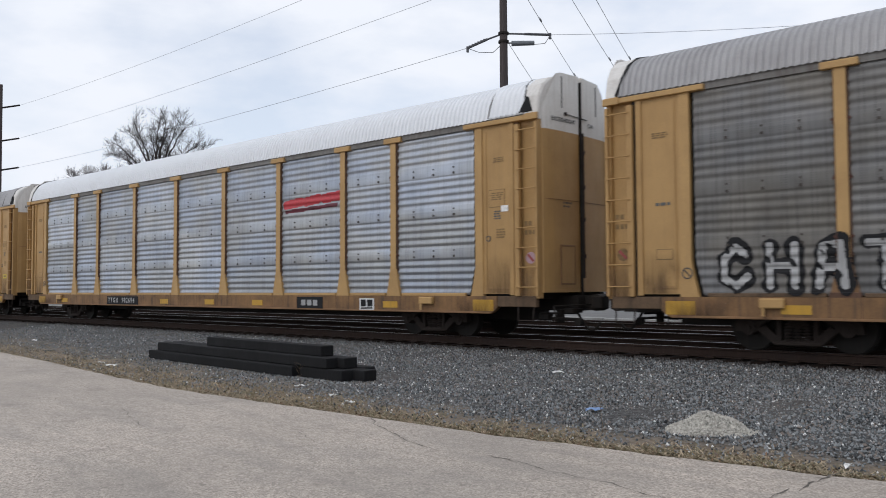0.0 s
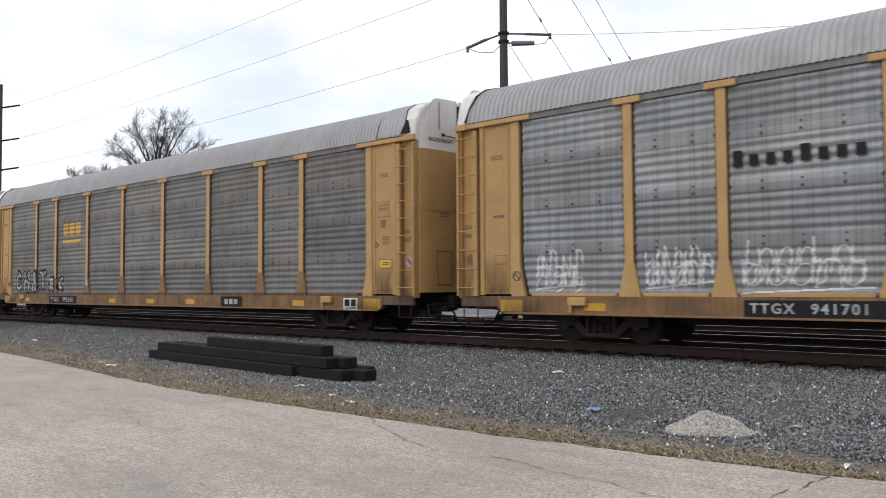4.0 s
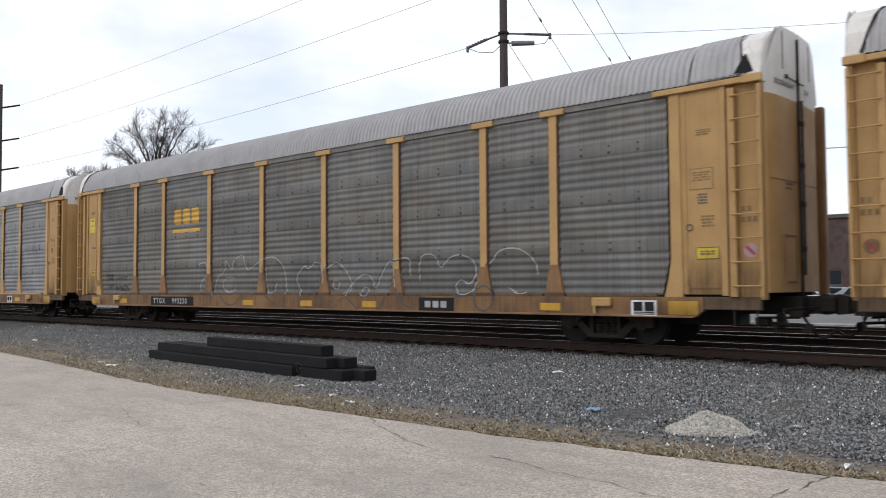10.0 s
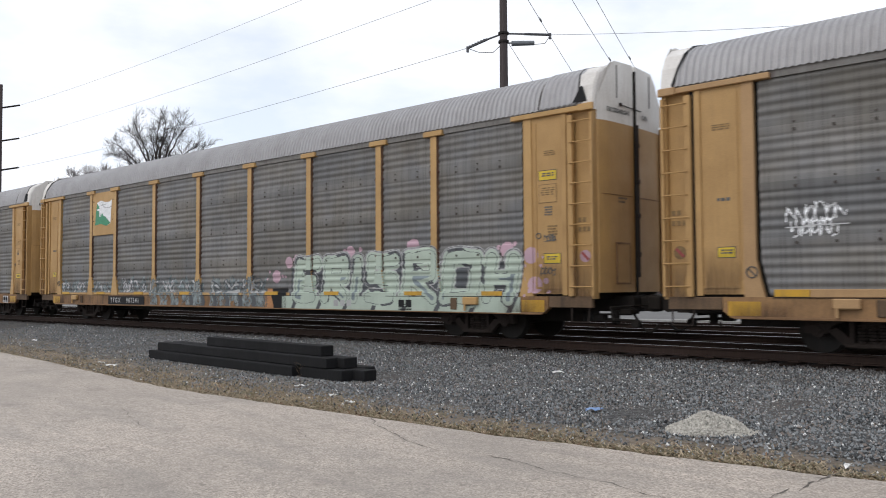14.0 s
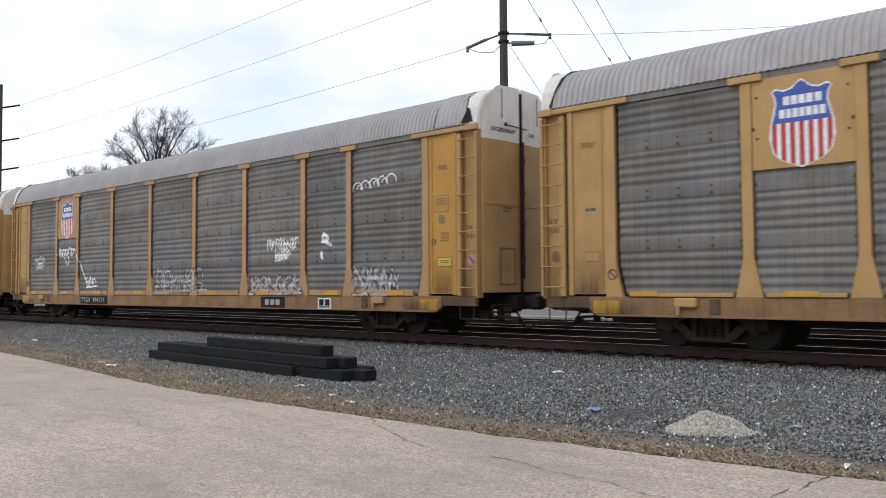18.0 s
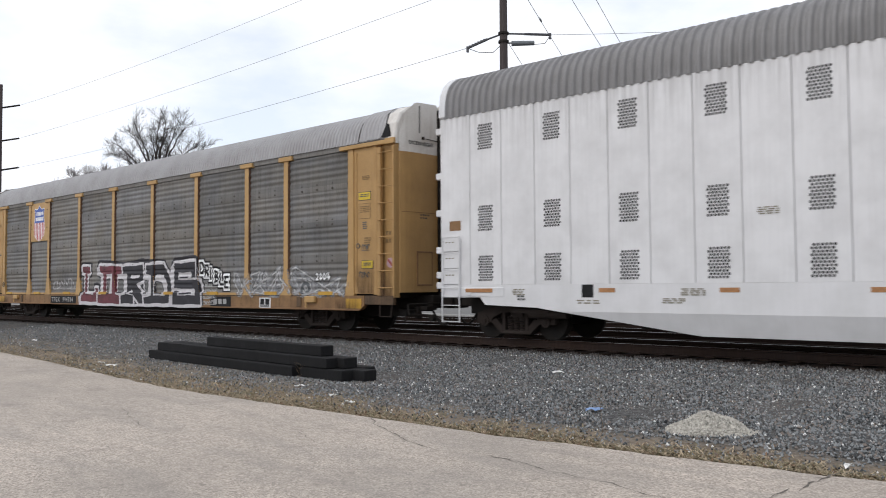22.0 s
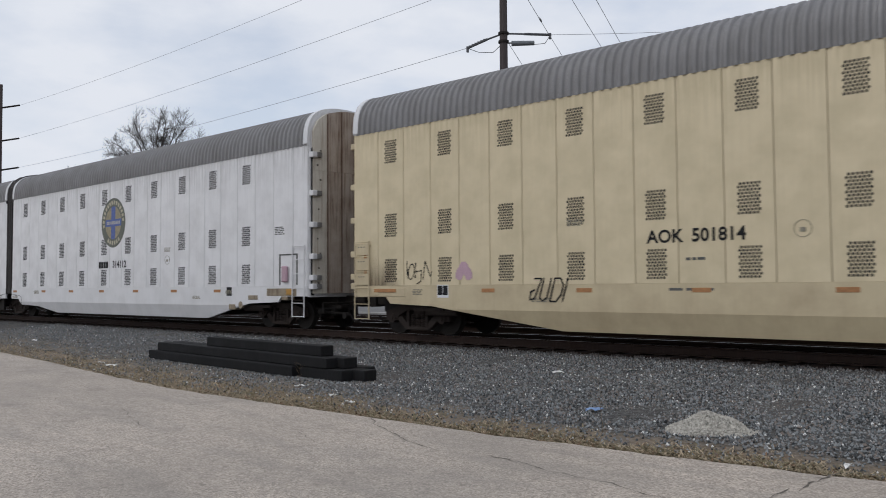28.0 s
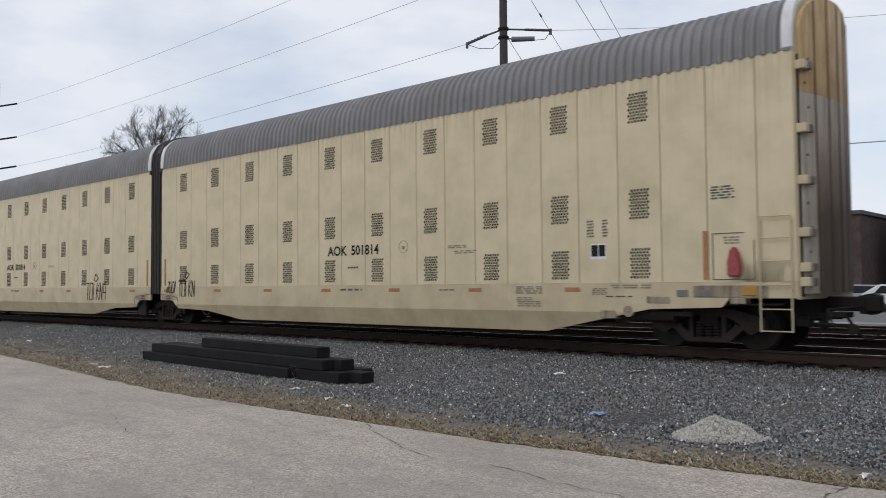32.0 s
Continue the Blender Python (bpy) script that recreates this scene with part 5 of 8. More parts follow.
def articulated_carrier(label, centre, wall, skirt, door_low, door_high):
    """Two tall smooth-sided carrier units joined by a black bellows over a shared truck."""
    car = tagged(new("articulated_auto_carrier"), label, "railcar", "freight train cars")
    car.location = (centre, 1.5, 0)
    bm = bmesh.new()
    box(bm, -0.4555, 0.4555, -0.02, 0.03, 1.26, 5.27, 0.004)
    panel = bm_mesh("wall_panel", bm, wall)
    vent = cached("vent", vent_mesh)
    bm = bmesh.new()
    box(bm, -0.19, 0.19, -0.012, 0.0, -0.045, 0.045, 0.003)
    mark = cached("mark", lambda: bm_mesh("reflector", bm, "orange"))
    for u, first, a, b in ((-1, -20.2, -21.58, -0.34), (1, 1.78, 0.36, 21.4)):
        for i in range(23):
            c = first - 0.925 + i * 0.925
            if u > 0 and i == 22:
                bm = bmesh.new()
                box(bm, c - 0.457, b, -SIDE - 0.02, -SIDE + 0.03, 1.26, 5.27, 0.006)
                part("wall_panel", bm, wall, car)
                continue
            p = child("wall_panel", panel, car, (c, -SIDE, 0))
            if i % 2 and (u < 0 or i < 20):
                for z in VENT_ROWS:
                    child("vent", vent, p, (0, -0.02, z))
        for i in range(7):
            child("reflector", mark, car, (-17.03 + 2.57 * i if u < 0 else (1.15 + 2.62 * i if i else 0.75), -SIDE - 0.012, 1.13))
        if u < 0:
            child("reflector", mark, car, (-20.4, -SIDE - 0.036, 1.13)).scale = (2.1, 1, 1)
        inner, outer = (b, a) if u < 0 else (a, b)
        s = 1 if u > 0 else -1   # from the inner end outwards
        poly = [(inner, 1.2605), (inner, 0.81), (inner + s * 0.76, 0.81), (inner + s * 1.07, 0.55), (inner + s * 2.75, 0.5), (inner + s * 4.5, 0.25),
                (outer - s * (5.3 if u > 0 else 6.5), 0.25), (outer - s * 2.8, 0.75), (outer - s * 1.35, 0.8), (outer - s * 1.2, 0.97), (outer, 0.97), (outer, 1.2605)]
        for side in (-1, 1):
            bm = bmesh.new()
            y0, y1 = sorted((side * (SIDE + 0.0185), side * (SIDE - 0.05)))
            prism(bm, poly, y0, y1)
            bmesh.ops.bisect_plane(bm, geom=bm.verts[:] + bm.edges[:] + bm.faces[:], plane_co=(0, 0, 0.68), plane_no=(0, 0, 1))
            for v in bm.verts:   # the lower edge is folded inwards
                if v.co.z < 0.679:
                    v.co.y -= side * (0.68 - v.co.z) * 0.32
            part("side_skirt", bm, skirt, car)
        bm = bmesh.new()
        box(bm, a, b, SIDE - 0.03, SIDE, 1.26, 5.27)
        part("far_side_wall", bm, wall, car)
        bm = bmesh.new()
        box(bm, a + 0.05, b - 0.05, -SIDE + 0.05, SIDE - 0.05, 1.0, 5.2)
        xs = sorted((inner + s * 4.6, outer - s * 5.2))
        box(bm, xs[0], xs[1], -1.3, 1.3, 0.35, 1.0)
        box(bm, a, b, -0.4, 0.4, 0.55, 1.0)
        part("underframe", bm, "steel", car, "dark steel underframe and floor")
        roof = cached(("maxroof", u), lambda: ribbed_roof("roof", ROOF_MAX, a + 0.02, b - 0.02, 0.2, 0.052, "roof_dark"))
        child("roof", roof, car, label="dark grey ribbed vaulted roof")
        for x, d in ((a, 1), (b, -1)):
            bm = bmesh.new()
            hoop_band(bm, x - 0.02 * d, x + 0.17 * d)
            part("roof_hoop", bm, "roof_white", car, "white roof end hoop")
        # outer end: a bowed wall of folding door leaves
        ys = np.linspace(-1.4, 1.4, 7)
        bow = lambda y: outer + s * (0.05 + 0.24 * math.cos(math.pi * y / 3.0))
        crest = lambda y: float(np.interp(abs(y), [0, 0.5, 0.95, 1.2, 1.34, 1.45], [6.38, 6.35, 6.23, 6.06, 5.84, 5.45]))
        for k in range(6):
            for z0, z1, m in ((1.05, 4.55, "door_pale" if k < 1 else door_low), (4.555, 9.0, "door_pale" if k < 1 and door_high != "ochre_door" else door_high)):
                bm = bmesh.new()
                yy = np.linspace(ys[k] + 0.012, ys[k + 1] - 0.012, 4)
                rows = [[bm.verts.new((bow(y) - s * t, y, z)) for z in (z0, min(z1, crest(y)))] for t in (0.0, 0.08) for y in yy]
                o, n = rows[:4], rows[4:]
                for p, q in zip(o, o[1:]):
                    bm.faces.new((p[0], q[0], q[1], p[1]))
                for p, q in zip(n, n[1:]):
                    bm.faces.new((p[0], p[1], q[1], q[0]))
                for i in range(3):
                    for w in (0, 1):
                        bm.faces.new((o[i][w], n[i][w], n[i + 1][w], o[i + 1][w]))
                for e in (0, 3):
                    bm.faces.new((o[e][0], o[e][1], n[e][1], n[e][0]))
                part("end_door_leaf", bm, m, car)
            if k:   # dark rubber joint between two leaves
                bm = bmesh.new()
                xa, xb = sorted((bow(ys[k]) - s * 0.06, bow(ys[k]) + s * 0.014))
                box(bm, xa, xb, ys[k] - 0.022, ys[k] + 0.0115, 1.07, crest(ys[k]) - 0.03)
                part("door_joint", bm, "rim_rust", car, "rust-dark joint between two leaves")
        bm = bmesh.new()
        for z in np.arange(1.35, 5.2, 0.42):
            y = -1.2 + 0.05 * math.sin(z * 9)
            xa, xb = sorted((bow(y) - s * 0.02, bow(y) + s * 0.014))
            box(bm, xa, xb, y - 0.022, y + 0.022, z - 0.022, z + 0.022)
        tagged(part("bolt_row", bm, "bolt", car, "dark bolt heads on the first leaf"), kind="stuff")
        bm = bmesh.new()
        vault_solid(bm, [(y * 0.985, z - 0.02) for y, z in ROOF_MAX], min(outer - s * 0.04, outer + s * 0.03), max(outer - s * 0.04, outer + s * 0.03), 0.95)
        part("end_frame", bm, skirt, car)
        for z in (5.0, 3.9, 3.0, 2.1, 1.5, 1.25):
            bm = bmesh.new()
            x0, x1 = sorted((outer + s * 0.02, outer + s * 0.2))
            box(bm, x0, x1, -SIDE + 0.02, -SIDE + 0.18, z - 0.08, z + 0.08, 0.015)
            hinge = part("hinge", bm, skirt, car)
            bm = bmesh.new()
            x0, x1 = sorted((outer + s * 0.12, outer + s * 0.225))
            box(bm, x0, x1, -SIDE + 0.181, -SIDE + 0.33, z - 0.07, z + 0.07, 0.012)
            part("hinge_leaf", bm, "eave", hinge, "grey steel hinge leaf")
        # lower side ladder, brake hatch and steps
        bm = bmesh.new()
        for x in (outer - s * 0.08, outer - s * 0.62):
            tube(bm, (x, -SIDE - 0.08, 0.38), (x, -SIDE - 0.08, 2.42), 0.017, 6)
        for z in (0.4, 0.78, 1.2, 1.62, 2.02, 2.4):
            tube(bm, (outer - s * 0.08, -SIDE - 0.08, z), (outer - s * 0.62, -SIDE - 0.08, z), 0.011, 6)
        for z in (1.1, 2.3):
            for x in (outer - s * 0.08, outer - s * 0.62):
                tube(bm, (x, -SIDE - 0.08, z), (x, -SIDE + 0.02, z), 0.014, 6)
        part("ladder", bm, skirt, car)
        for z0, z1 in ((1.28, 1.58), (1.66, 1.98), (2.06, 2.36)) if u < 0 else ():
            bm = bmesh.new()
            x0, x1 = sorted((outer - s * 0.11, outer - s * 0.59))
            box(bm, x0, x1, -SIDE - 0.05, -SIDE - 0.022, z0, z1, 0.006)
            plate = part("step_box", bm, skirt, car, "shallow painted box between the rungs")
            bm = bmesh.new()
            for k in range(3):
                box(bm, x0 + 0.06 + 0.1 * k, x0 + 0.12 + 0.1 * k, -SIDE - 0.054, -SIDE - 0.05, z1 - 0.1, z1 - 0.07)
            tagged(part("stencil", bm, "ink_pale", plate), kind="stuff")
        bm = bmesh.new()
        box(bm, min(outer - s * 0.5, outer - s * 1.9), max(outer - s * 0.5, outer - s * 1.9), -SIDE - 0.03, -SIDE + 0.02, 0.98, 1.2, 0.01)
        part("step_plate", bm, "platform" if u > 0 else skirt, car)
        if u > 0:
            bm = bmesh.new()
            disc_y(bm, outer - 3.25, 0.70, -SIDE - 0.02, -SIDE + 0.06, 0.11, 16)
            tube(bm, (outer - 3.25, -SIDE - 0.03, 0.70), (outer - 3.25, -SIDE + 0.3, 0.70), 0.03, 8)
            part("brake_wheel", bm, "platform", car, "small round brake wheel on its shaft")
            for dx, w, z0, z1 in ((2.6, 0.5, 0.86, 1.0), (3.7, 0.35, 0.55, 0.72), (1.05, 0.28, 0.86, 0.97)):
                bm = bmesh.new()
                box(bm, outer - dx - w / 2, outer - dx + w / 2, -SIDE - 0.03, -SIDE + 0.25, z0, z1, 0.015)
                part("bracket", bm, "platform", car)
            bm = bmesh.new()
            polytube(bm, [(outer - 4.6, -SIDE + 0.15, 0.62), (outer - 3.4, -SIDE + 0.12, 0.6), (outer - 2.2, -SIDE + 0.1, 0.84), (outer - 0.3, -SIDE + 0.1, 0.86)], 0.02, 6)
            part("brake_pipe", bm, "truck", car)
            stencil(car, outer - 1.3, 2.98, 0.46, 5, "letter_grey", -SIDE - 0.022, 0.03, 6)
            bm = bmesh.new()
            box(bm, outer + 0.03, outer + 0.06, -1.42, -1.33, 1.0, 5.2)
            part("door_gap", bm, "black_paint", car)
        bm = bmesh.new()
        x0, x1 = sorted((outer - s * 0.7, outer - s * 0.95))
        box(bm, x0, x1, -SIDE - 0.045, -SIDE - 0.012, 1.02, 1.18, 0.005)
        part("reflector", bm, "yellow_deep" if u > 0 else skirt, car, "small warning plate")
        coup = child("coupler", cached("coupler", coupler_mesh), car, (outer + s * 0.5, 0, 0))
        coup.rotation_euler = (0, 0, 0 if s > 0 else math.pi)
        add_truck(car, outer - s * 1.85)
        bm = bmesh.new()
        tube(bm, (outer - s * 3.4, -1.2, 0.62), (outer - s * 2.4, -1.2, 0.62), 0.12, 12)
        box(bm, min(outer - s * 3.0, outer - s * 2.0), max(outer - s * 3.0, outer - s * 2.0), -1.35, -1.2, 0.62, 0.7)
        part("brake_cylinder", bm, "truck", car)
        for i, (z, n, w) in enumerate(((1.14, 4, 0.35), (0.95, 3, 0.5), (2.6, 4, 0.4))):
            x = outer - s * (3.2 + 1.9 * i)
            x = first + 0.925 + 1.85 * round((x - first - 0.925) / 1.85)
            stencil(car, x - (0.95 if i == 2 and skirt == "cream_skirt" else 0.0), z, w, n, "ink_pale", -SIDE - 0.024, 0.022, 3 + i)
        bm = bmesh.new()
        for k in range(20):
            a0, a1 = 2 * math.pi * k / 20, 2 * math.pi * (k + 1) / 20
            tube(bm, (0.15 * math.cos(a0), 0, 0.15 * math.sin(a0)), (0.15 * math.cos(a1), 0, 0.15 * math.sin(a1)), 0.006, 4)
        box(bm, -0.05, 0.05, -0.004, 0.004, -0.06, 0.02)
        part("round_stamp", bm, "ink_pale", car, "small round printed stamp", (first + (10.18 if skirt == "cream_skirt" else 12.03), -SIDE - 0.024, 2.2))
    add_truck(car, 0.0)
    rnd = random.Random(3)
    for i in range(7):
        x = -0.33 + i * 0.11 + rnd.uniform(-0.014, 0.014)
        bm = bmesh.new()
        rise = rnd.uniform(0.05, 0.11)
        vault_solid(bm, [(y * rnd.uniform(1.008, 1.014), z + rise) for y, z in ROOF_MAX], x - 0.03, x + 0.022, rnd.uniform(1.0, 1.04))
        lean = rnd.uniform(0.04, 0.10)
        for v in bm.verts:   # the folds lean over the roof
            v.co.x += lean * max(0.0, v.co.z - 5.4)
        part("bellows_fold", bm, "bellows", car, "weathered black rubber bellows fold")
    for i in range(6):   # pale strips added for the light gaps between the folds on top
        x = -0.275 + i * 0.11
        bm = bmesh.new()
        polytube(bm, [(x + 0.07 * max(0.0, z - 5.4), y * 1.0, z + 0.055) for y, z in full(ROOF_MAX)[2:-2]], 0.014, 5)
        part("bellows_strap", bm, "door_pale", car, "pale strip standing for the light gap between two folds")
    for x0, x1 in ((-0.42, -0.30), (0.30, 0.42)):
        bm = bmesh.new()
        box(bm, x0, x1, -SIDE - 0.05, -SIDE + 0.12, 5.16, 5.3, 0.015)
        part("bellows_clamp", bm, "bellows", car, "dark clamp at the eave of the bellows")
    for sx in (-1, 1):   # seam of the shield plate over the shared truck, its bolts and a dark guard below
        bm = bmesh.new()
        polytube(bm, [(sx * 0.37, -SIDE - 0.02, 1.01), (sx * 0.75, -SIDE - 0.02, 0.985), (sx * 1.25, -SIDE - 0.02, 0.94), (sx * 1.41, -SIDE - 0.02, 0.9), (sx * 1.46, -SIDE - 0.02, 0.8), (sx * 1.44, -SIDE - 0.01, 0.62)], 0.009, 6)
        part("shield_seam", bm, "letter_grey", car, "dark seam round the shield plate over the truck")
        if sx < 0:
            bm = bmesh.new()
            prism(bm, [(sx * 0.86, 0.80), (sx * 1.08, 0.80), (sx * 1.42, 0.54), (sx * 1.40, 0.36), (sx * 1.26, 0.27), (sx * 0.86, 0.27)], -SIDE + 0.1, -SIDE + 0.2)
            bmesh.ops.bevel(bm, geom=bm.edges[:], offset=0.012, segments=1, affect="EDGES")
            part("truck_guard", bm, "steel", car, "black guard plate beside the wheel")
        bm = bmesh.new()
        for dx in (0.76, 0.9):
            for z in (0.87, 0.945):
                box(bm, sx * dx - 0.024, sx * dx + 0.024, -SIDE - 0.034, -SIDE - 0.016, z - 0.016, z + 0.016)
        tagged(part("bolt_row", bm, "bolt", car, "dark bolt heads on the skirt"), kind="stuff")
    bm = bmesh.new()
    polytube(bm, [(2.6 + 0.8 * t, -SIDE + 0.1, 0.62 - 0.26 * math.sin(math.pi * t)) for t in np.linspace(0, 1, 9)], 0.022, 6)
    part("air_hose", bm, "black", car, "slack black air hose under the skirt")
    bm = bmesh.new()
    vault_solid(bm, ROOF_MAX, -0.36, 0.36, 1.03, -0.03)
    part("bellows_liner", bm, "bellows", car)
    return car


def smooth_depth(x, z):
    x, z = np.broadcast_arrays(np.asarray(x, float), np.asarray(z, float))
    return np.full(x.shape, -SIDE - 0.022)


def round_emblem(car, x, z, r):
    """A round railway emblem: olive ring with pale blocks for its lettering, sand field, blue cross, white bar."""
    def fn(X, Z):
        dx, dz = X - x, Z - z
        d = np.hypot(dx, dz) / r
        out = np.where(d < 1, 1, 0)
        out = np.where(d < 0.66, 5, out)
        out = np.where((d < 0.66) & ((np.abs(dx) < 0.17 * r) | (np.abs(dz) < 0.15 * r)), 3, out)
        a = np.degrees(np.arctan2(dz, dx)) % 360
        marks = (d > 0.74) & (d < 0.9) & (np.abs((a % 13) - 6.5) < 4.2) & ((a < 195) | ((a > 232) & (a < 308)))
        out = np.where(marks, 2, out)
        return np.where((np.abs(dz) < 0.065 * r) & (np.abs(dx) < 0.56 * r) & (np.abs((dx / r * 9) % 1 - 0.5) < 0.4), 4, out)
    painted(car, "emblem", "round olive emblem with a blue cross", x - r, x + r, z - r, z + r, fn, ("ring_green", "sand", "cross_blue", "white_worn", "olive_field"), smooth_depth, 0.015, 0.004)


def number(car, text, x, z, size, mat, y, bold=0.0, wide=1.0):
    child("lettering", letters(text, size, mat, bold, wide), car, (x, y, z), "painted lettering")


def bar(car, x0, x1, z0, z1, mat, y, n=1, label="plain bars in place of a company mark"):
    """A row of n plain blocks that stands for a mark."""
    w = (x1 - x0) / n
    for i in range(n):
        g = 0.22 if n > 4 else 0.08
        bm = bmesh.new()
        box(bm, x0 + i * w + g * w, x0 + (i + 1) * w - g * w, y - 0.004, y, z0, z1 if n < 5 or i in (0, 4) else z0 + 0.7 * (z1 - z0))
        part("mark", bm, mat, car, label)


def sill_plate(car, x0, x1, digits):
    flat_plate(car, "number_board", "black painted number board with white figures", x0, x1, 0.645, 0.945, "black_paint", -SIDE - 0.017, 0.008)
    w = x1 - x0
    number(car, "TTGX", x0 + 0.21 * w, 0.79, 0.25, "white_worn", -SIDE - 0.031, 0.006, 1.3)
    number(car, digits, x0 + 0.69 * w, 0.79, 0.25, "white_worn", -SIDE - 0.031, 0.006, 1.3)


def sill_marks(car, seed, board=7.85, owner=5.2, warn=True, extra=False, fresh_label=False):
    """The square data board near the far end of the sill, and the owner's black board as plain bars."""
    flat_plate(car, "data_board", "small black and white data board", board, board + 0.55, 0.63, 0.93, "white_paint", -SIDE - 0.017, 0.008)
    bm = bmesh.new()
    for i in range(2):
        box(bm, board + 0.05 + i * 0.25, board + 0.25 + i * 0.25, -SIDE - 0.031, -SIDE - 0.026, 0.72, 0.9)
    for i in range(2):
        box(bm, board + 0.05, board + 0.5, -SIDE - 0.031, -SIDE - 0.026, 0.65 + i * 0.035, 0.67 + i * 0.035)
    part("data_print", bm, "black_paint", car)
    flat_plate(car, "owner_board", "black board with plain white bars", owner, owner + 1.15, 0.64, 0.96, "black_paint", -SIDE - 0.017, 0.008)
    for i in range(3):   # blocky bars in place of the mark
        c = owner + 0.30 + 0.26 * i
        bar(car, c - 0.11, c + 0.11, 0.72, 0.88, "white_worn", -SIDE - 0.027)
    stencil(car, -12.45, 4.2, 0.36, 3, "ink_faint", -SIDE + 0.015, 0.025, seed + 5)
    stencil(car, -12.4, 2.78, 0.32, 1, "letter_grey", -SIDE + 0.015, 0.06, seed + 6)
    flat_plate(car, "label_border", "faded border of an old label", -12.55, -12.2, 1.72, 1.93, "grime" if fresh_label else "ink_faint", -SIDE + 0.018, 0.003)
    flat_plate(car, "old_label", "sun-bleached old label", -12.535, -12.215, 1.735, 1.915, "label_yellow" if fresh_label else door_of(car), -SIDE + 0.016, 0.005)
    if fresh_label:
        stencil(car, -12.375, 1.85, 0.24, 2, "letter_grey", -SIDE + 0.008, 0.03, seed + 12)
    bm = bmesh.new()
    for k in range(16):
        a0, a1 = 2 * math.pi * k / 16, 2 * math.pi * (k + 1) / 16
        tube(bm, (0.1 * math.cos(a0), 0, 0.1 * math.sin(a0)), (0.1 * math.cos(a1), 0, 0.1 * math.sin(a1)), 0.014, 4)
    tube(bm, (-0.07, 0, 0.07), (0.07, 0, -0.07), 0.014, 4)
    part("round_sign", bm, "grime", car, "small round sign with a slash", (-11.9, -SIDE - 0.012, 1.45))
    for s in (1,):
        stencil(car, s * 12.46, 2.92, 0.2, 4, "letter_grey", -SIDE + 0.015, 0.032, seed)
        stencil(car, s * 12.56, 2.5, 0.26, 4, "ink_faint", -SIDE + 0.015, 0.035, seed + 1)
        stencil(car, s * 12.5, 4.15, 0.3, 3, "ink_faint", -SIDE + 0.015, 0.025, seed + 4)
        if extra:
            flat_plate(car, "label_border", "dark border of a warning label", s * 12.45 - 0.24, s * 12.45 + 0.24, 3.52, 3.75, "grime", -SIDE + 0.018, 0.003)
            flat_plate(car, "warning_label", "bright yellow warning label with small print", s * 12.45 - 0.225, s * 12.45 + 0.225, 3.535, 3.735, "label_yellow", -SIDE + 0.016, 0.006)
            stencil(car, s * 12.45, 3.66, 0.34, 2, "letter_grey", -SIDE + 0.008, 0.028, seed + 7)
            st = scrawl(seed + 8, s * 12.5 - 0.15, s * 12.5 + 0.15, 2.2, 2.35, 4) + scrawl(seed + 9, s * 12.35 - 0.1, s * 12.35 + 0.3, 1.45, 1.65, 4)
            painted(car, "graffiti", "thin black pen scribbles", s * 12.5 - 0.35, s * 12.5 + 0.3, 1.35, 2.45, outlined(st, (0.01, 1)), ("letter_grey",), lambda X, Z: np.full(X.shape, -SIDE + 0.004), 0.013, 0.0)
        if warn:
            flat_plate(car, "label_border", "dark border of a warning label", s * 12.55 - 0.225, s * 12.55 + 0.225, 1.705, 1.935, "grime", -SIDE + 0.018, 0.003)
            flat_plate(car, "warning_label", "bright yellow warning label with small print", s * 12.55 - 0.21, s * 12.55 + 0.21, 1.72, 1.92, "label_yellow", -SIDE + 0.016, 0.006)
            stencil(car, s * 12.55, 1.84, 0.28, 2, "letter_grey", -SIDE + 0.008, 0.028, seed + 2)
        flat_plate(car, "placard_frame", "thin dark placard border", s * 12.45 - 0.235, s * 12.45 + 0.235, 3.03, 3.44, "ink_faint", -SIDE + 0.018, 0.003)
        flat_plate(car, "placard", "small framed data placard", s * 12.45 - 0.22, s * 12.45 + 0.22, 3.045, 3.425, door_of(car), -SIDE + 0.016, 0.005)
        stencil(car, s * 12.45, 3.34, 0.36, 4, "ink_faint", -SIDE + 0.010, 0.028, seed + 3)
        bm = bmesh.new()
        for k in range(14):
            a0, a1 = 2 * math.pi * k / 14, 2 * math.pi * (k + 1) / 14
            tube(bm, (0.06 * math.cos(a0), 0, 0.06 * math.sin(a0)), (0.06 * math.cos(a1), 0, 0.06 * math.sin(a1)), 0.012, 4)
        part("round_sticker", bm, "letter_grey", car, "small round sticker", (s * 12.2, -SIDE + 0.008, 2.32))


DOORS = {}


def door_of(car):
    return DOORS.get(car.name, "yellow_door")


def yellow_word_mark(car):
    """A yellow three-block company mark with an underline, plain shapes only."""
    for x in (-6.52, -5.97, -5.42):
        st = [[(x + 0.1, 3.80), (x + 0.36, 3.80)], [(x + 0.1, 3.65), (x + 0.36, 3.65)], [(x + 0.1, 3.50), (x + 0.36, 3.50)]]
        painted(car, "mark", "yellow painted block of a mark", x - 0.1, x + 0.6, 3.25, 4.05, outlined(st, (0.1, 1)), ("yellow_bright",), cell=0.02)
    painted(car, "mark", "yellow painted underline", -6.6, -4.9, 3.10, 3.22, lambda X, Z: np.ones(X.shape), ("yellow_bright",), cell=0.04)


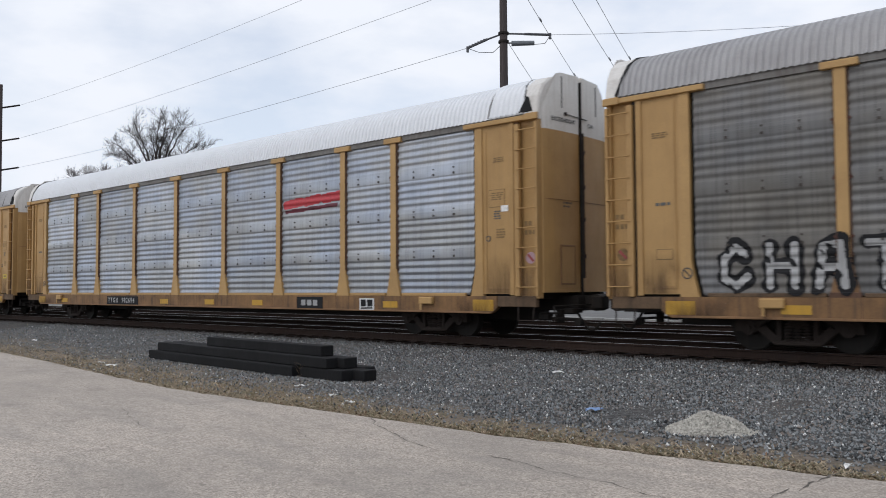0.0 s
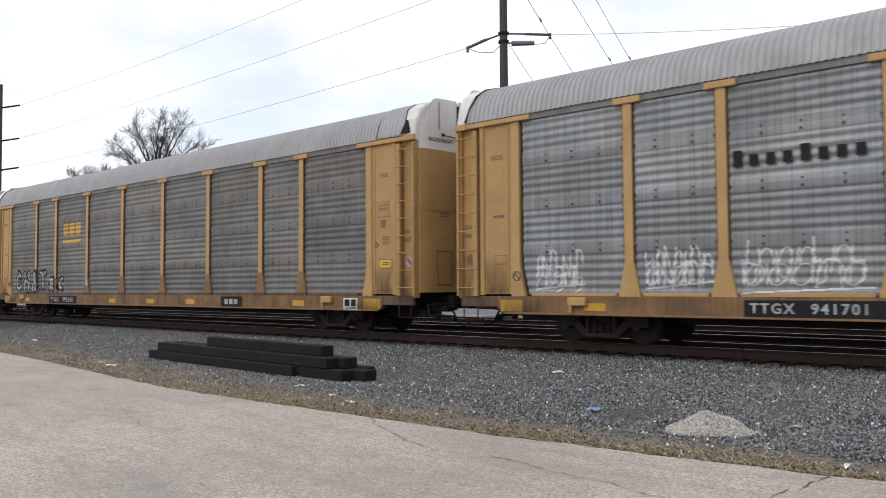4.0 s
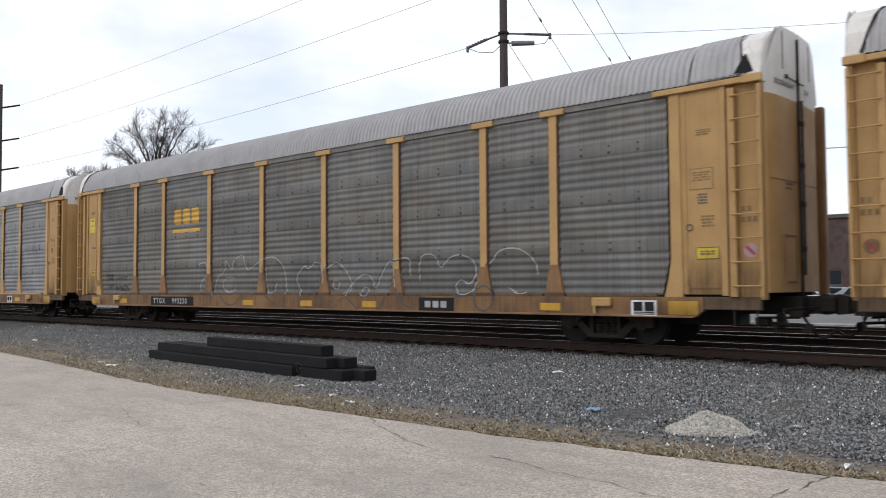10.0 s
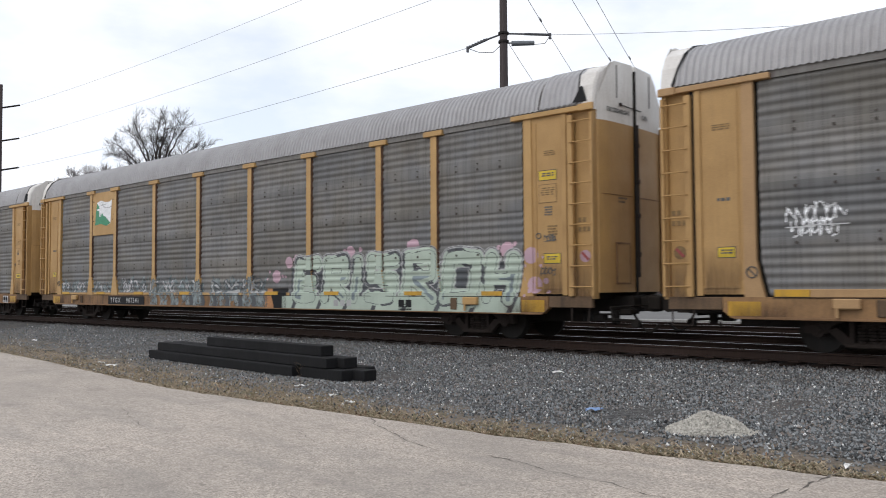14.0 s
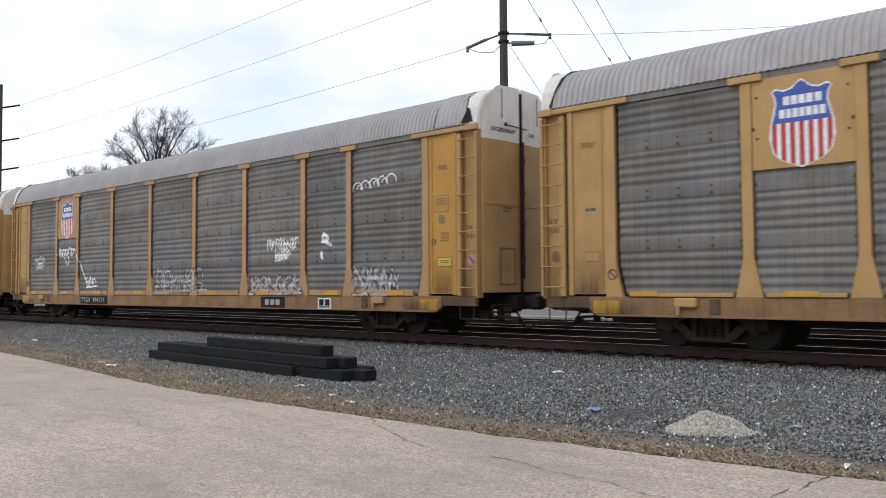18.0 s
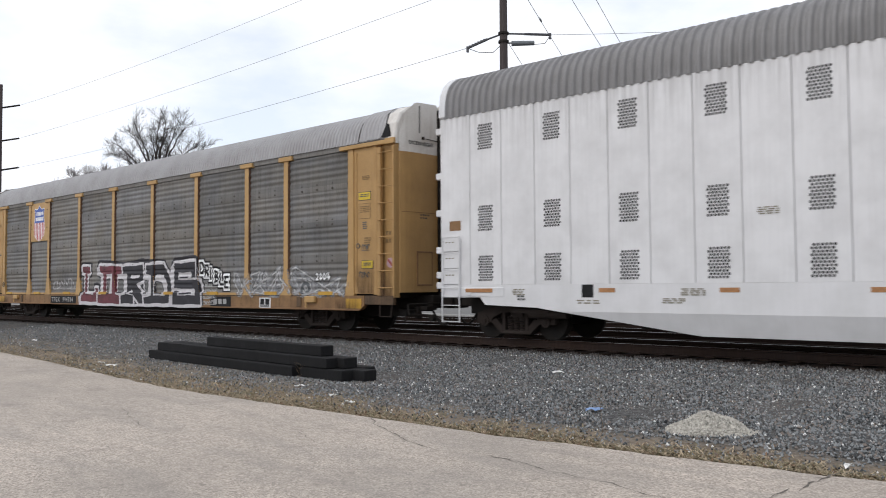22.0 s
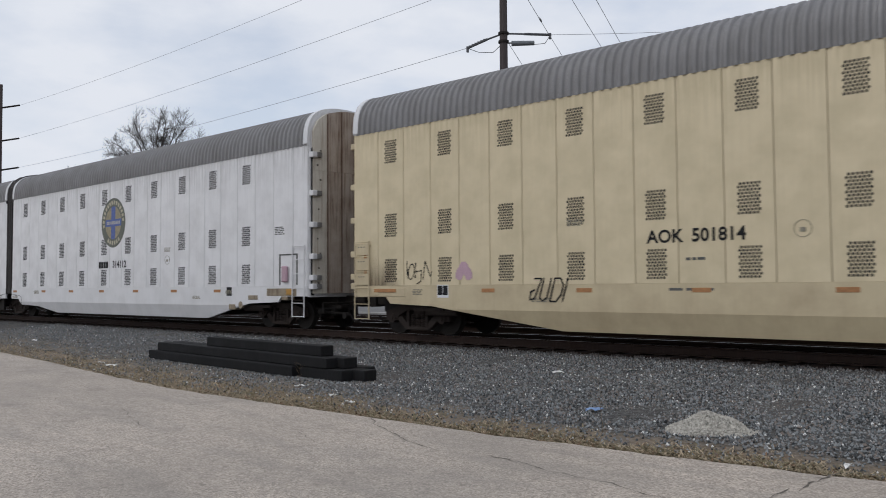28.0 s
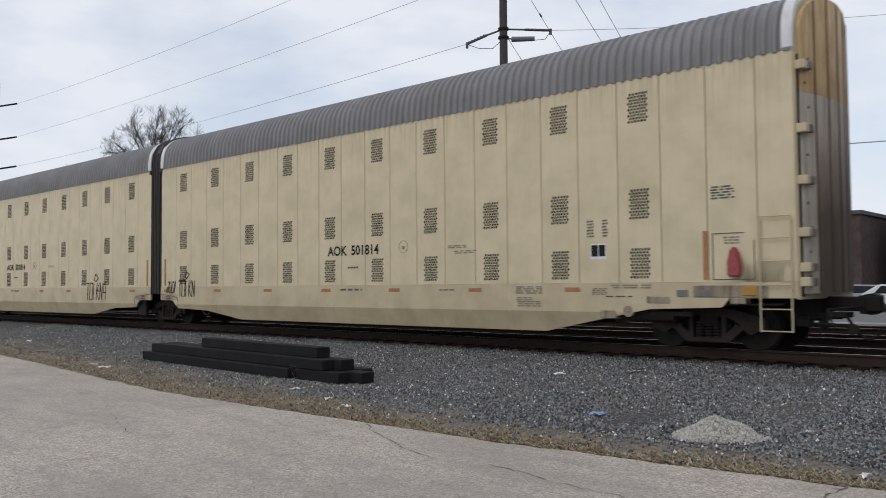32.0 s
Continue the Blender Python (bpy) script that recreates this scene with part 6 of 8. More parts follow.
def shield_emblem(car):
    """A shield with a blue head, two white bars and red and white stripes."""
    y = lambda x, z: np.full(np.broadcast(x, z).shape, -PANEL_Y - 0.058)
    cx = -8.12
    half = lambda Z: np.interp(Z, [3.27, 3.33, 3.42, 3.55, 3.8, 4.05, 4.25, 4.42, 4.55, 4.66], [0.02, 0.16, 0.37, 0.50, 0.56, 0.545, 0.49, 0.455, 0.47, 0.53])

    def fn(X, Z):
        dx = np.abs(X - cx)
        top = np.interp(dx, [0, 0.06, 0.16, 0.30, 0.40, 0.46, 0.53], [4.83, 4.79, 4.70, 4.665, 4.70, 4.70, 4.64])
        ins = (dx < half(Z)) & (Z > 3.27) & (Z < top)
        inn = (dx < half(Z) - 0.03) & (Z > 3.31) & (Z < top - 0.03)
        out = np.where(ins, 1, 0)
        stripe = np.where(((X - cx + 0.585) / 0.078).astype(int) % 2 == 1, 3, 1)
        out = np.where(inn, np.where(Z > 4.08, 2, stripe), out)
        for z, w in ((4.47, 0.34), (4.24, 0.40)):
            blocks = (np.abs(Z - z) < 0.075) & (dx < w) & (((X - cx + w) / (2 * w) * (5 if w < 0.35 else 7)) % 1 > 0.2)
            out = np.where(inn & blocks, 1, out)
        return out
    painted(car, "emblem", "shield emblem, blue above red and white stripes", cx - 0.62, cx + 0.62, 3.22, 4.85, fn, ("white_paint", "blue", "red"), y, 0.012, 0.004)


def green_flag_emblem(car):
    y = lambda x, z: np.full(np.broadcast(x, z).shape, -PANEL_Y - 0.058)
    flag = [(-8.62, 4.55), (-8.31, 4.62), (-7.92, 4.53), (-7.64, 4.53), (-7.42, 4.6), (-7.48, 4.18), (-7.52, 3.71), (-7.85, 3.62), (-8.31, 3.72), (-8.78, 3.68), (-8.7, 4.22)]
    hill = [(-8.62, 4.53), (-8.45, 4.39), (-8.38, 4.2), (-8.30, 3.99), (-8.24, 4.11), (-8.15, 4.1), (-8.1, 4.01), (-7.92, 3.99), (-7.83, 3.9), (-7.52, 3.72), (-7.85, 3.62), (-8.31, 3.72), (-8.78, 3.68), (-8.7, 4.22)]
    marks = [[(-8.57, 4.27), (-8.26, 4.29)], [(-8.43, 4.27), (-8.39, 4.03)]]
    cracks = [[(-8.24, 4.55), (-8.1, 4.36), (-7.72, 4.3), (-7.46, 4.34)], [(-8.3, 4.42), (-7.9, 4.46)], [(-7.8, 3.9), (-7.66, 3.64)]]

    def fn(X, Z):
        out = np.where(inside(hill, X, Z), 2, np.where(inside(flag, X, Z), 1, 0))
        out = np.where((out == 2) & (dist_to(marks, X, Z) < 0.035), 1, out)
        return np.where((out > 0) & (dist_to(cracks, X, Z) < 0.007), 3, out)
    painted(car, "emblem", "white and green flag emblem", -8.85, -7.38, 3.55, 4.7, fn, ("white_paint", "green", "letter_grey"), y, 0.011, 0.004)


def block_word(car):
    """Five tall square letters: maroon, then black, filled out in white with open counters."""
    ell = [(-4.0, 2.1), (-3.36, 2.09), (-3.36, 1.84), (-3.6, 1.8), (-3.63, 1.04), (-2.95, 1.01), (-2.91, 1.26), (-2.72, 1.24), (-2.68, 0.72), (-4.01, 0.74), (-3.98, 0.96), (-3.8, 1.01), (-3.8, 1.83), (-4.0, 1.87)]
    oh = [(-2.57, 2.1), (-0.85, 2.06), (-0.85, 1.78), (-1.17, 1.76), (-1.17, 1.03), (-0.86, 0.97), (-0.86, 0.66), (-2.58, 0.68), (-2.58, 0.97), (-2.29, 1.01), (-2.29, 1.8), (-2.57, 1.84)]
    ar = [(-0.74, 2.03), (0.76, 2.07), (0.75, 1.52), (0.26, 1.38), (0.84, 0.97), (0.87, 0.68), (0.62, 0.67), (-0.09, 1.19), (-0.42, 1.03), (0.16, 0.98), (0.19, 0.69), (-0.73, 0.67), (-0.75, 0.97), (-0.44, 1.0), (-0.43, 1.76), (-0.75, 1.78)]
    dee = [(0.98, 2.05), (2.2, 2.06), (2.6, 1.6), (2.67, 1.3), (2.66, 0.72), (0.98, 0.69), (0.93, 0.9), (1.43, 0.98), (1.44, 1.69), (0.97, 1.75)]
    ess = [(2.88, 2.06), (4.27, 2.1), (4.31, 1.56), (4.43, 1.51), (4.58, 1.28), (4.62, 0.7), (2.88, 0.67), (2.86, 1.3)]
    infill = [[(-2.02, 1.78), (-1.45, 1.77), (-1.46, 1.03), (-2.03, 1.03)], [(1.6, 1.69), (2.14, 1.7), (2.39, 1.42), (2.4, 0.97), (1.59, 0.97)], [(-0.13, 1.72), (0.48, 1.72), (0.46, 1.61), (-0.13, 1.6)],
              [(3.14, 1.76), (3.95, 1.76), (3.95, 1.57), (4.33, 1.57), (4.33, 1.5), (3.13, 1.51)], [(2.82, 1.23), (4.26, 1.2), (4.26, 0.98), (3.19, 0.98), (3.2, 1.12), (2.85, 1.14)]]
    spread = [[(-2.8, 2.02), (-2.57, 2.11), (-2.29, 1.77), (-2.29, 1.03), (-2.5, 1.0), (-2.49, 1.66), (-2.8, 1.75)], [(-1.17, 1.77), (-0.43, 1.76), (-0.44, 0.99), (-1.17, 0.99)],
              [(0.76, 1.7), (1.43, 1.69), (1.43, 0.98), (0.92, 0.95), (0.76, 1.32)], [(2.62, 1.9), (2.83, 2.08), (2.88, 1.24), (2.96, 1.13), (2.87, 0.66), (2.68, 0.68), (2.65, 1.6)],
              [(-4.24, 0.93), (-4.0, 0.98), (-4.0, 0.74), (-2.58, 0.66), (4.64, 0.69), (4.66, 0.60), (0.48, 0.575), (-4.17, 0.60)]]
    holes = [[(-1.97, 1.59), (-1.71, 1.6), (-1.71, 1.04), (-1.97, 1.05)], [(-1.09, 1.57), (-0.72, 1.56), (-0.69, 1.08), (-1.08, 1.08)], [(0.84, 1.51), (1.12, 1.5), (1.08, 1.06), (0.92, 1.06)],
             [(1.64, 1.46), (2.04, 1.43), (2.16, 1.24), (2.16, 1.05), (1.66, 1.05)]]
    dashes = [[(3.22, 1.62), (3.76, 1.62), (3.76, 1.57), (3.22, 1.57)], [(3.29, 1.08), (4.04, 1.09), (4.04, 1.03), (3.29, 1.02)], [(-0.12, 1.1), (0.12, 1.06), (0.1, 1.02), (-0.1, 1.04)]]

    def closed(p):
        return p + p[:1]

    def fn(X, Z):
        X, Z = X + 0.012 * np.sin(4.3 * X + 5.1 * Z), Z + 0.010 * np.sin(5.7 * X + 0.8)   # drawn by hand
        bodies = [inside(p, X, Z) for p in (ell, oh, ar, dee, ess)]
        edge = dist_to([closed(p) for p in (ell, oh, ar, dee, ess)], X, Z)
        white = np.any(bodies, axis=0) | (edge < 0.105 + 0.018 * np.sin(X * 3.1 + Z * 4)) | np.any([inside(p, X, Z) for p in spread], axis=0)
        rim = (edge < 0.20 + 0.03 * np.sin(X * 2.1)) & (Z > 0.66)
        out = np.where(white, 1, np.where(rim, 3, 0))
        for k, b in enumerate(bodies):
            out = np.where(b, 2 if k < 2 else 3, out)
        for p in infill:
            out = np.where(inside(p, X, Z), 1, out)
        for p in dashes:
            out = np.where(inside(p, X, Z), 3, out)
        for p in holes:
            out = np.where(dist_to([closed(p)], X, Z) < 0.018, 3, np.where(inside(p, X, Z), 0, out))
        return out
    painted(car, "graffiti", "tall block letters in maroon and black filled out in white", -4.4, 4.9, 0.57, 2.4, fn, ("white_scuffed", "maroon", "spray_dark"), cell=0.013)


def pale_creature(car):
    """Hazy white sprayed spikes, curls and an eye across three bays."""
    wedges = [[(6.4, 1.67), (6.57, 1.67), (6.98, 1.1), (6.8, 0.96), (6.43, 1.45)], [(6.87, 1.25), (7.26, 1.56), (7.36, 1.49), (6.96, 1.2)],
              [(7.29, 1.61), (7.74, 1.72), (7.48, 1.24), (7.99, 1.48), (8.23, 1.52), (8.8, 1.83), (8.71, 1.51), (9.0, 1.24), (8.76, 0.99), (7.42, 1.1)],
              [(9.26, 1.71), (9.54, 1.8), (10.31, 1.45), (10.98, 1.12), (10.87, 1.02), (10.04, 0.98), (9.45, 1.1), (9.27, 1.41)], [(10.72, 1.23), (11.44, 1.47), (11.19, 1.02)], [(11.26, 1.14), (11.81, 1.32), (11.6, 1.02)]]
    curl = [[(7.95 + 0.17 * math.cos(a), 1.52 + 0.17 * math.sin(a)) for a in np.linspace(0, 5.2, 14)], [(7.98 + 0.07 * math.cos(a), 1.52 + 0.07 * math.sin(a)) for a in np.linspace(0, 6.3, 10)],
            [(8.1, 1.1), (8.35, 1.35), (8.8, 1.83)], [(8.3, 1.05), (8.45, 1.3), (8.68, 1.66)], [(7.5, 1.15), (7.8, 1.28), (8.05, 1.05)], [(8.6, 1.3), (9.0, 1.36), (9.3, 1.1)], [(8.55, 1.45), (8.95, 1.4), (9.15, 1.24)],
            [(6.95, 1.55), (7.2, 1.2), (7.5, 0.98)], [(9.3, 1.65), (9.6, 1.2), (10.1, 1.02), (10.5, 1.18), (10.9, 1.07)], [(9.5, 1.5), (9.9, 1.48), (10.2, 1.4)]]
    eye = [[(9.92 + r * math.cos(a), 1.21 + 0.85 * r * math.sin(a)) for a in np.linspace(0, 6.3, 18)] for r in (0.24, 0.07)]

    def fn(X, Z):
        Xw = X + 0.03 * np.sin(6 * Z + X)
        lines = [p + p[:1] for p in wedges] + curl + eye
        d = dist_to(lines, Xw, Z)
        hazy = np.sin(X * 8.3 + Z * 5) * np.sin(Z * 11 - X * 3) + 0.5 * np.sin(X * 23 + Z * 17)
        out = np.zeros(X.shape)
        for k, p in enumerate(wedges):
            out = np.where(inside(p, Xw, Z), 2, out)
        inner = np.hypot(X - 9.92, (Z - 1.21) / 0.85) < 0.22
        out = np.where(inner, 3, out)
        out = np.where((d < 0.075) & (out < 3), 2, out)
        out = np.where((d < 0.021) & (hazy > -0.7), 1, out)
        return np.where((np.hypot(X - 9.92, Z - 1.21) < 0.05), 1, out)
    painted(car, "graffiti", "hazy white sprayed spikes and an eye", 6.25, 11.9, 0.93, 1.95, fn, ("white_worn", "spray_haze", "charcoal"), cell=0.015)


BAY = (-9.1, -7.15)


def build_train():
    cars = []
    # lead car and the bright silver car
    c = auto_carrier("grimy grey-sided yellow auto carrier railcar on the rails", -52.6)
    sill_marks(c, 1)
    cars.append((c, -52.6))
    c = auto_carrier("bright silver corrugated auto carrier railcar with yellow posts", -23.79, "panel_silver", roof="roof_silver")
    sill_marks(c, 5, warn=False)
    st = [[(4.6, 3.42), (6.85, 3.5)], [(4.6, 3.62), (5.3, 3.68)], [(5.5, 3.66), (6.1, 3.72)], [(6.3, 3.7), (6.95, 3.74)]]
    painted(c, "mark", "red company mark as plain slanted bars", 4.4, 7.0, 3.2, 3.95, outlined(st[1:], (0.13, 1)), ("red",), cell=0.025)
    painted(c, "mark", "dark red underline", 4.4, 7.0, 3.2, 3.6, outlined(st[:1], (0.05, 1)), ("maroon",), cell=0.025)
    sill_plate(c, -6.25, -3.9, "982694")
    flat_plate(c, "sticker", "small white paper sticker", 12.58, 12.78, 2.92, 3.06, "litter_white", -SIDE + 0.006, 0.004)
    cars.append((c, -23.79))
    # grey car with block graffiti
    c = auto_carrier("weathered grey auto carrier railcar with white block graffiti", 5.17, "panel_dull", foot="post_foot", ledge_mat="sill_end")
    sill_marks(c, 9, 10.95, 5.1)
    yellow_word_mark(c)
    sill_plate(c, -7.65, -5.08, "992642")
    st = lettering("CHAT", -11.2, 1.2, 0.45, 0.72, 1.86) + [[(-7.75, 1.25), (-7.75, 1.62), (-7.55, 1.62), (-7.55, 1.25)], [(-7.35, 1.25), (-7.35, 1.62)], [(-6.6, 1.65), (-6.85, 1.55), (-6.85, 1.3), (-6.6, 1.22)]]
    painted(c, "graffiti", "white graffiti letters outlined in black", -11.6, -6.2, 0.99, 2.2, sprayed(st, 0.066, 0.15), ("white_worn", "black_paint"), cell=0.017)
    painted(c, "graffiti", "small pale smudge", -4.45, -4.1, 1.3, 1.75, outlined([[(-4.3, 1.4), (-4.25, 1.65), (-4.2, 1.42)]], (0.06, 1)), ("white_worn",))
    cars.append((c, 5.17))
    # silver-grey car with big white bubble letters
    c = auto_carrier("silver-grey auto carrier railcar with white bubble graffiti", 33.83, "panel_grey")
    sill_marks(c, 13, warn=False)
    bar(c, -7.0, -4.6, 3.38, 3.68, "black_paint", -PANEL_Y - 0.062, 8)
    sill_plate(c, -6.78, -4.4, "941701")
    rr = random.Random(12)
    st = []
    for k in range(6):   # fat interlocking shapes without meaning
        x = -0.75 + 1.28 * k
        top = 1.95 + rr.uniform(-0.12, 0.12)
        kind = (0, 1, 2, 0, 1, 3)[k]
        if kind == 0:
            st.append([(x + 0.85, top), (x + 0.3, top + 0.03), (x + 0.05, 1.7), (x + 0.4, 1.5), (x + 0.8, 1.35), (x + 0.6, 1.05), (x, 1.0)])
        elif kind == 1:
            st += [[(x, top), (x + 0.15, 1.0), (x + 0.45, 1.6), (x + 0.75, 1.0), (x + 0.95, top)]]
        elif kind == 2:
            st += [[(x + 0.1, 1.0), (x + 0.05, top), (x + 0.85, top)], [(x + 0.1, 1.5), (x + 0.7, 1.5)], [(x + 0.1, 1.0), (x + 0.9, 1.0)]]
        else:
            st += [[(x, 0.95), (x + 0.05, top + 0.05), (x + 0.7, top), (x + 0.75, 1.6), (x + 0.2, 1.5), (x + 0.9, 1.0)]]

    def bub(X, Z):
        Xw = X + 0.05 * np.sin(3.1 * Z + 1.7 * X)
        d = dist_to(st, Xw, Z)
        worn = np.sin(X * 4.1 + Z * 7) * np.sin(Z * 6.3 - X * 2.9) + 0.5 * np.sin(X * 13 + Z * 9)
        out = np.where(d < 0.25, np.where(worn > 0.55, 3, 1), 0)
        streak_mask = (Z < 1.06) & (X > -1.0) & (X < 7.05) & (Z > 0.63) & ((X * 0.78 - Z * 0.35 + 0.05 * np.sin(X * 9)) % 1 > 0.2)
        out = np.where((out == 0) & streak_mask, np.where((X * 1.3 + Z * 0.4) % 1 > 0.72, 4, np.where(worn > 0.1, 3, 1)), out)
        shade = (np.abs(d - 0.17) < 0.006 + 0.012 * np.sin(X * 5) ** 2) | ((d > 0.25) & (d < 0.272) & (Z > 1.05) & (np.sin(X * 3 + Z) > -0.2))
        return np.where(shade & (worn < 0.75), 2, out)
    painted(c, "graffiti", "large worn white swelling letters over the sill", -1.3, 7.1, 0.63, 2.4, bub, ("white_haze", "grime", "spray_haze", "plum"), cell=0.014)
    for i, (x0, x1) in enumerate(((-11.4, -10.2), (-8.75, -7.4), (-6.8, -4.7), (-3.8, -2.2))):
        painted(c, "graffiti", "thin pale spray tag", x0 - 0.3, x1 + 0.3, 1.05, 2.2, outlined(scrawl(20 + i, x0, x1, 1.2, 2.05, 7) + scrawl(26 + i, x0, x1, 1.1, 1.7, 5), (0.017, 1)), ("white_bright",), cell=0.018)
    flat_plate(c, "ladder_backing", "fresh orange-yellow patch behind the ladder foot", 13.08, 13.5, 1.01, 1.78, "yellow_deep", -SIDE + 0.099, 0.006)
    cars.append((c, 33.83))
    # grey car with thin outline graffiti
    c = auto_carrier("grimy grey auto carrier railcar with thin outline graffiti", 62.45, "panel_dark", foot="post_foot", ledge_mat="sill_end")
    sill_marks(c, 17, 10.95, 5.1, fresh_label=True)
    yellow_word_mark(c)
    sill_plate(c, -7.9, -5.16, "993230")
    def ring(x, z, rx, rz):
        return [(x + rx * math.cos(t), z + rz * math.sin(t)) for t in np.linspace(0, 2 * math.pi, 15)]

    def eased(poly):   # corners cut twice, as a hand draws them
        for _ in range(2):
            cut = [poly[0]]
            for (ax, az), (bx, bz) in zip(poly, poly[1:]):
                cut += [(ax * 0.78 + bx * 0.22, az * 0.78 + bz * 0.22), (ax * 0.22 + bx * 0.78, az * 0.22 + bz * 0.78)]
            poly = cut + [poly[-1]]
        return poly
    pale = [[(-4.95, 2.0), (-4.5, 2.1), (-4.45, 1.6), (-4.85, 1.45), (-4.8, 1.05)], ring(-3.17, 1.33, 0.38, 0.24),
            [(-4.05, 1.0), (-3.9, 1.55), (-3.42, 1.75), (-3.4, 2.15), (-3.05, 1.75), (-2.95, 2.1), (-2.45, 2.3), (-2.3, 1.75), (-1.95, 1.85), (-1.43, 2.1), (-0.8, 2.15), (-0.35, 1.8), (-0.25, 1.0)],
            [(-1.3, 1.9), (-1.2, 1.08), (-0.85, 1.05), (-0.75, 1.35)],
            [(0.4, 0.65), (0.5, 1.0), (0.12, 1.5), (0.57, 1.88), (0.7, 1.72), (1.02, 1.95), (1.36, 1.85), (1.47, 1.4), (1.2, 1.05), (0.95, 1.3)]]
    pale += [[(1.55, 1.75), (1.92, 1.95), (2.3, 1.72), (2.6, 1.3), (2.45, 1.05), (2.2, 0.86), (1.8, 0.9)], ring(1.92, 1.3, 0.13, 0.13),
             [(2.3, 1.05), (2.7, 1.42), (3.05, 1.6), (3.38, 1.45), (3.48, 1.12), (3.7, 1.55), (3.98, 1.92), (4.2, 1.8), (4.25, 1.2)], ring(3.1, 1.1, 0.14, 0.12),
             [(4.2, 1.92), (4.75, 1.98), (4.72, 1.55), (4.9, 1.1), (5.2, 0.98)],
             [(5.07, 1.2), (5.05, 2.0), (5.57, 2.05), (5.76, 1.62), (6.02, 1.92), (6.4, 2.0), (6.82, 1.85), (6.92, 1.5), (6.66, 1.25), (6.4, 1.42), (6.22, 1.22), (6.4, 1.02), (6.75, 1.06), (7.0, 1.5)],
             [(7.3, 1.75), (7.6, 2.08), (8.2, 2.08), (8.65, 1.7), (8.6, 1.2), (8.2, 1.02), (7.8, 1.2)]]
    dark = [[(-3.58, 0.95), (-3.2, 0.68), (-2.8, 0.7), (-2.5, 0.97)], [(-1.3, 1.02), (-0.9, 0.8), (-0.6, 0.64)], [(-0.25, 1.0), (-0.38, 0.78), (-0.2, 0.64)], [(1.2, 1.0), (1.5, 0.74), (1.85, 0.64)],
            [(2.4, 0.97), (2.7, 0.75), (2.85, 0.64)], [(3.9, 1.0), (3.75, 0.76), (3.6, 0.64)], [(4.25, 1.2), (4.5, 0.8), (5.0, 0.66)], ring(7.15, 0.95, 0.28, 0.29)]
    pale, dark = [eased(p) for p in pale], [eased(p) for p in dark]

    def hollow_line(X, Z):
        gap = np.sin(X * 1.7 + Z * 2.2) > -0.8
        line = (dist_to(pale, X, Z) < 0.013) & (gap | (Z > 1.5))
        shade = (dist_to(pale, X + 0.09, Z + 0.05) < 0.016) & (np.sin(X * 2.3 - Z) > -0.3) & (Z < 1.95)
        low = dist_to(dark, X, Z) < 0.02
        return np.where(low, 2, np.where(line, np.where(Z < 0.98, 2, 1), np.where(shade, 2, 0)))
    painted(c, "graffiti", "thin pale outline graffiti across the sill", -5.6, 9.1, 0.63, 2.35, hollow_line, ("white_worn", "grime"), cell=0.014)
    flat_plate(c, "sticker", "bright yellow paper notice", -12.68, -12.24, 3.4, 3.95, "label_yellow", -SIDE + 0.006, 0.004)
    number(c, "Quality", -12.46, 3.68, 0.11, "green", -SIDE + 0.001)
    number(c, "Auto Rack", -12.46, 3.5, 0.085, "green", -SIDE + 0.001)
    stencil(c, -12.46, 3.84, 0.26, 1, "green", -SIDE + 0.001, 0.06, 5)
    painted(c, "graffiti", "black marker scribbles", -11.5, -9.4, 1.05, 2.0, outlined(scrawl(31, -11.3, -10.8, 1.5, 1.8, 4) + scrawl(33, -11.15, -10.75, 1.2, 1.42, 3) + scrawl(34, -10.5, -9.75, 1.45, 1.72, 5) + scrawl(35, -10.6, -9.65, 1.15, 1.36, 8), (0.0105, 1)), ("black_paint",), cell=0.011)
    chalk = sum([lettering(ch, -13.38, z - 0.12, 0.12, 0.25, 1.0, 0.1) for ch, z in zip("SMSR", (3.68, 3.17, 2.67, 2.2))], [])
    painted(c, "graffiti", "four faded white letters one above the other", -13.5, -13.1, 1.9, 3.85, outlined(chalk, (0.013, 1)), ("white_haze",), lambda X, Z: np.full(X.shape, -SIDE + 0.10), 0.013, 0.004)
    cars.append((c, 62.45))
    # green flag car with the mint mural
    c = auto_carrier("brown-grey auto carrier railcar with a long mint-green mural", 91.13, "panel_dull", emblem_bay=BAY, ledge=1.08)
    sill_marks(c, 21, extra=True, fresh_label=True)
    green_flag_emblem(c)
    sill_plate(c, -7.56, -4.86, "987541")
    forms = []
    for ch, x, w, h in (("E", 3.75, 0.85, 0.92), ("R", 5.0, 0.75, 0.95), ("I", 6.15, 0.3, 0.95), ("S", 6.75, 0.8, 0.95), ("R", 8.1, 0.9, 1.0), ("O", 9.45, 0.85, 0.95), ("H", 10.75, 0.65, 0.88)):
        forms.append([[(px + 0.12 * (pz - 1.0), pz) for px, pz in poly] for poly in lettering(ch, x, 0.95, w, h)])
    rr = random.Random(44)
    dots = []
    for x, z in ((2.75, 1.55), (3.35, 1.95), (6.0, 2.15), (8.35, 2.2), (11.3, 2.05), (12.0, 1.9), (12.1, 1.25)):
        dots.append((x, z, rr.uniform(0.16, 0.24)))
        for _ in range(5):
            a, r = rr.uniform(0, 6.28), rr.uniform(0.25, 0.5)
            dots.append((x + r * math.cos(a), z + r * 0.6 * math.sin(a), rr.uniform(0.03, 0.07)))

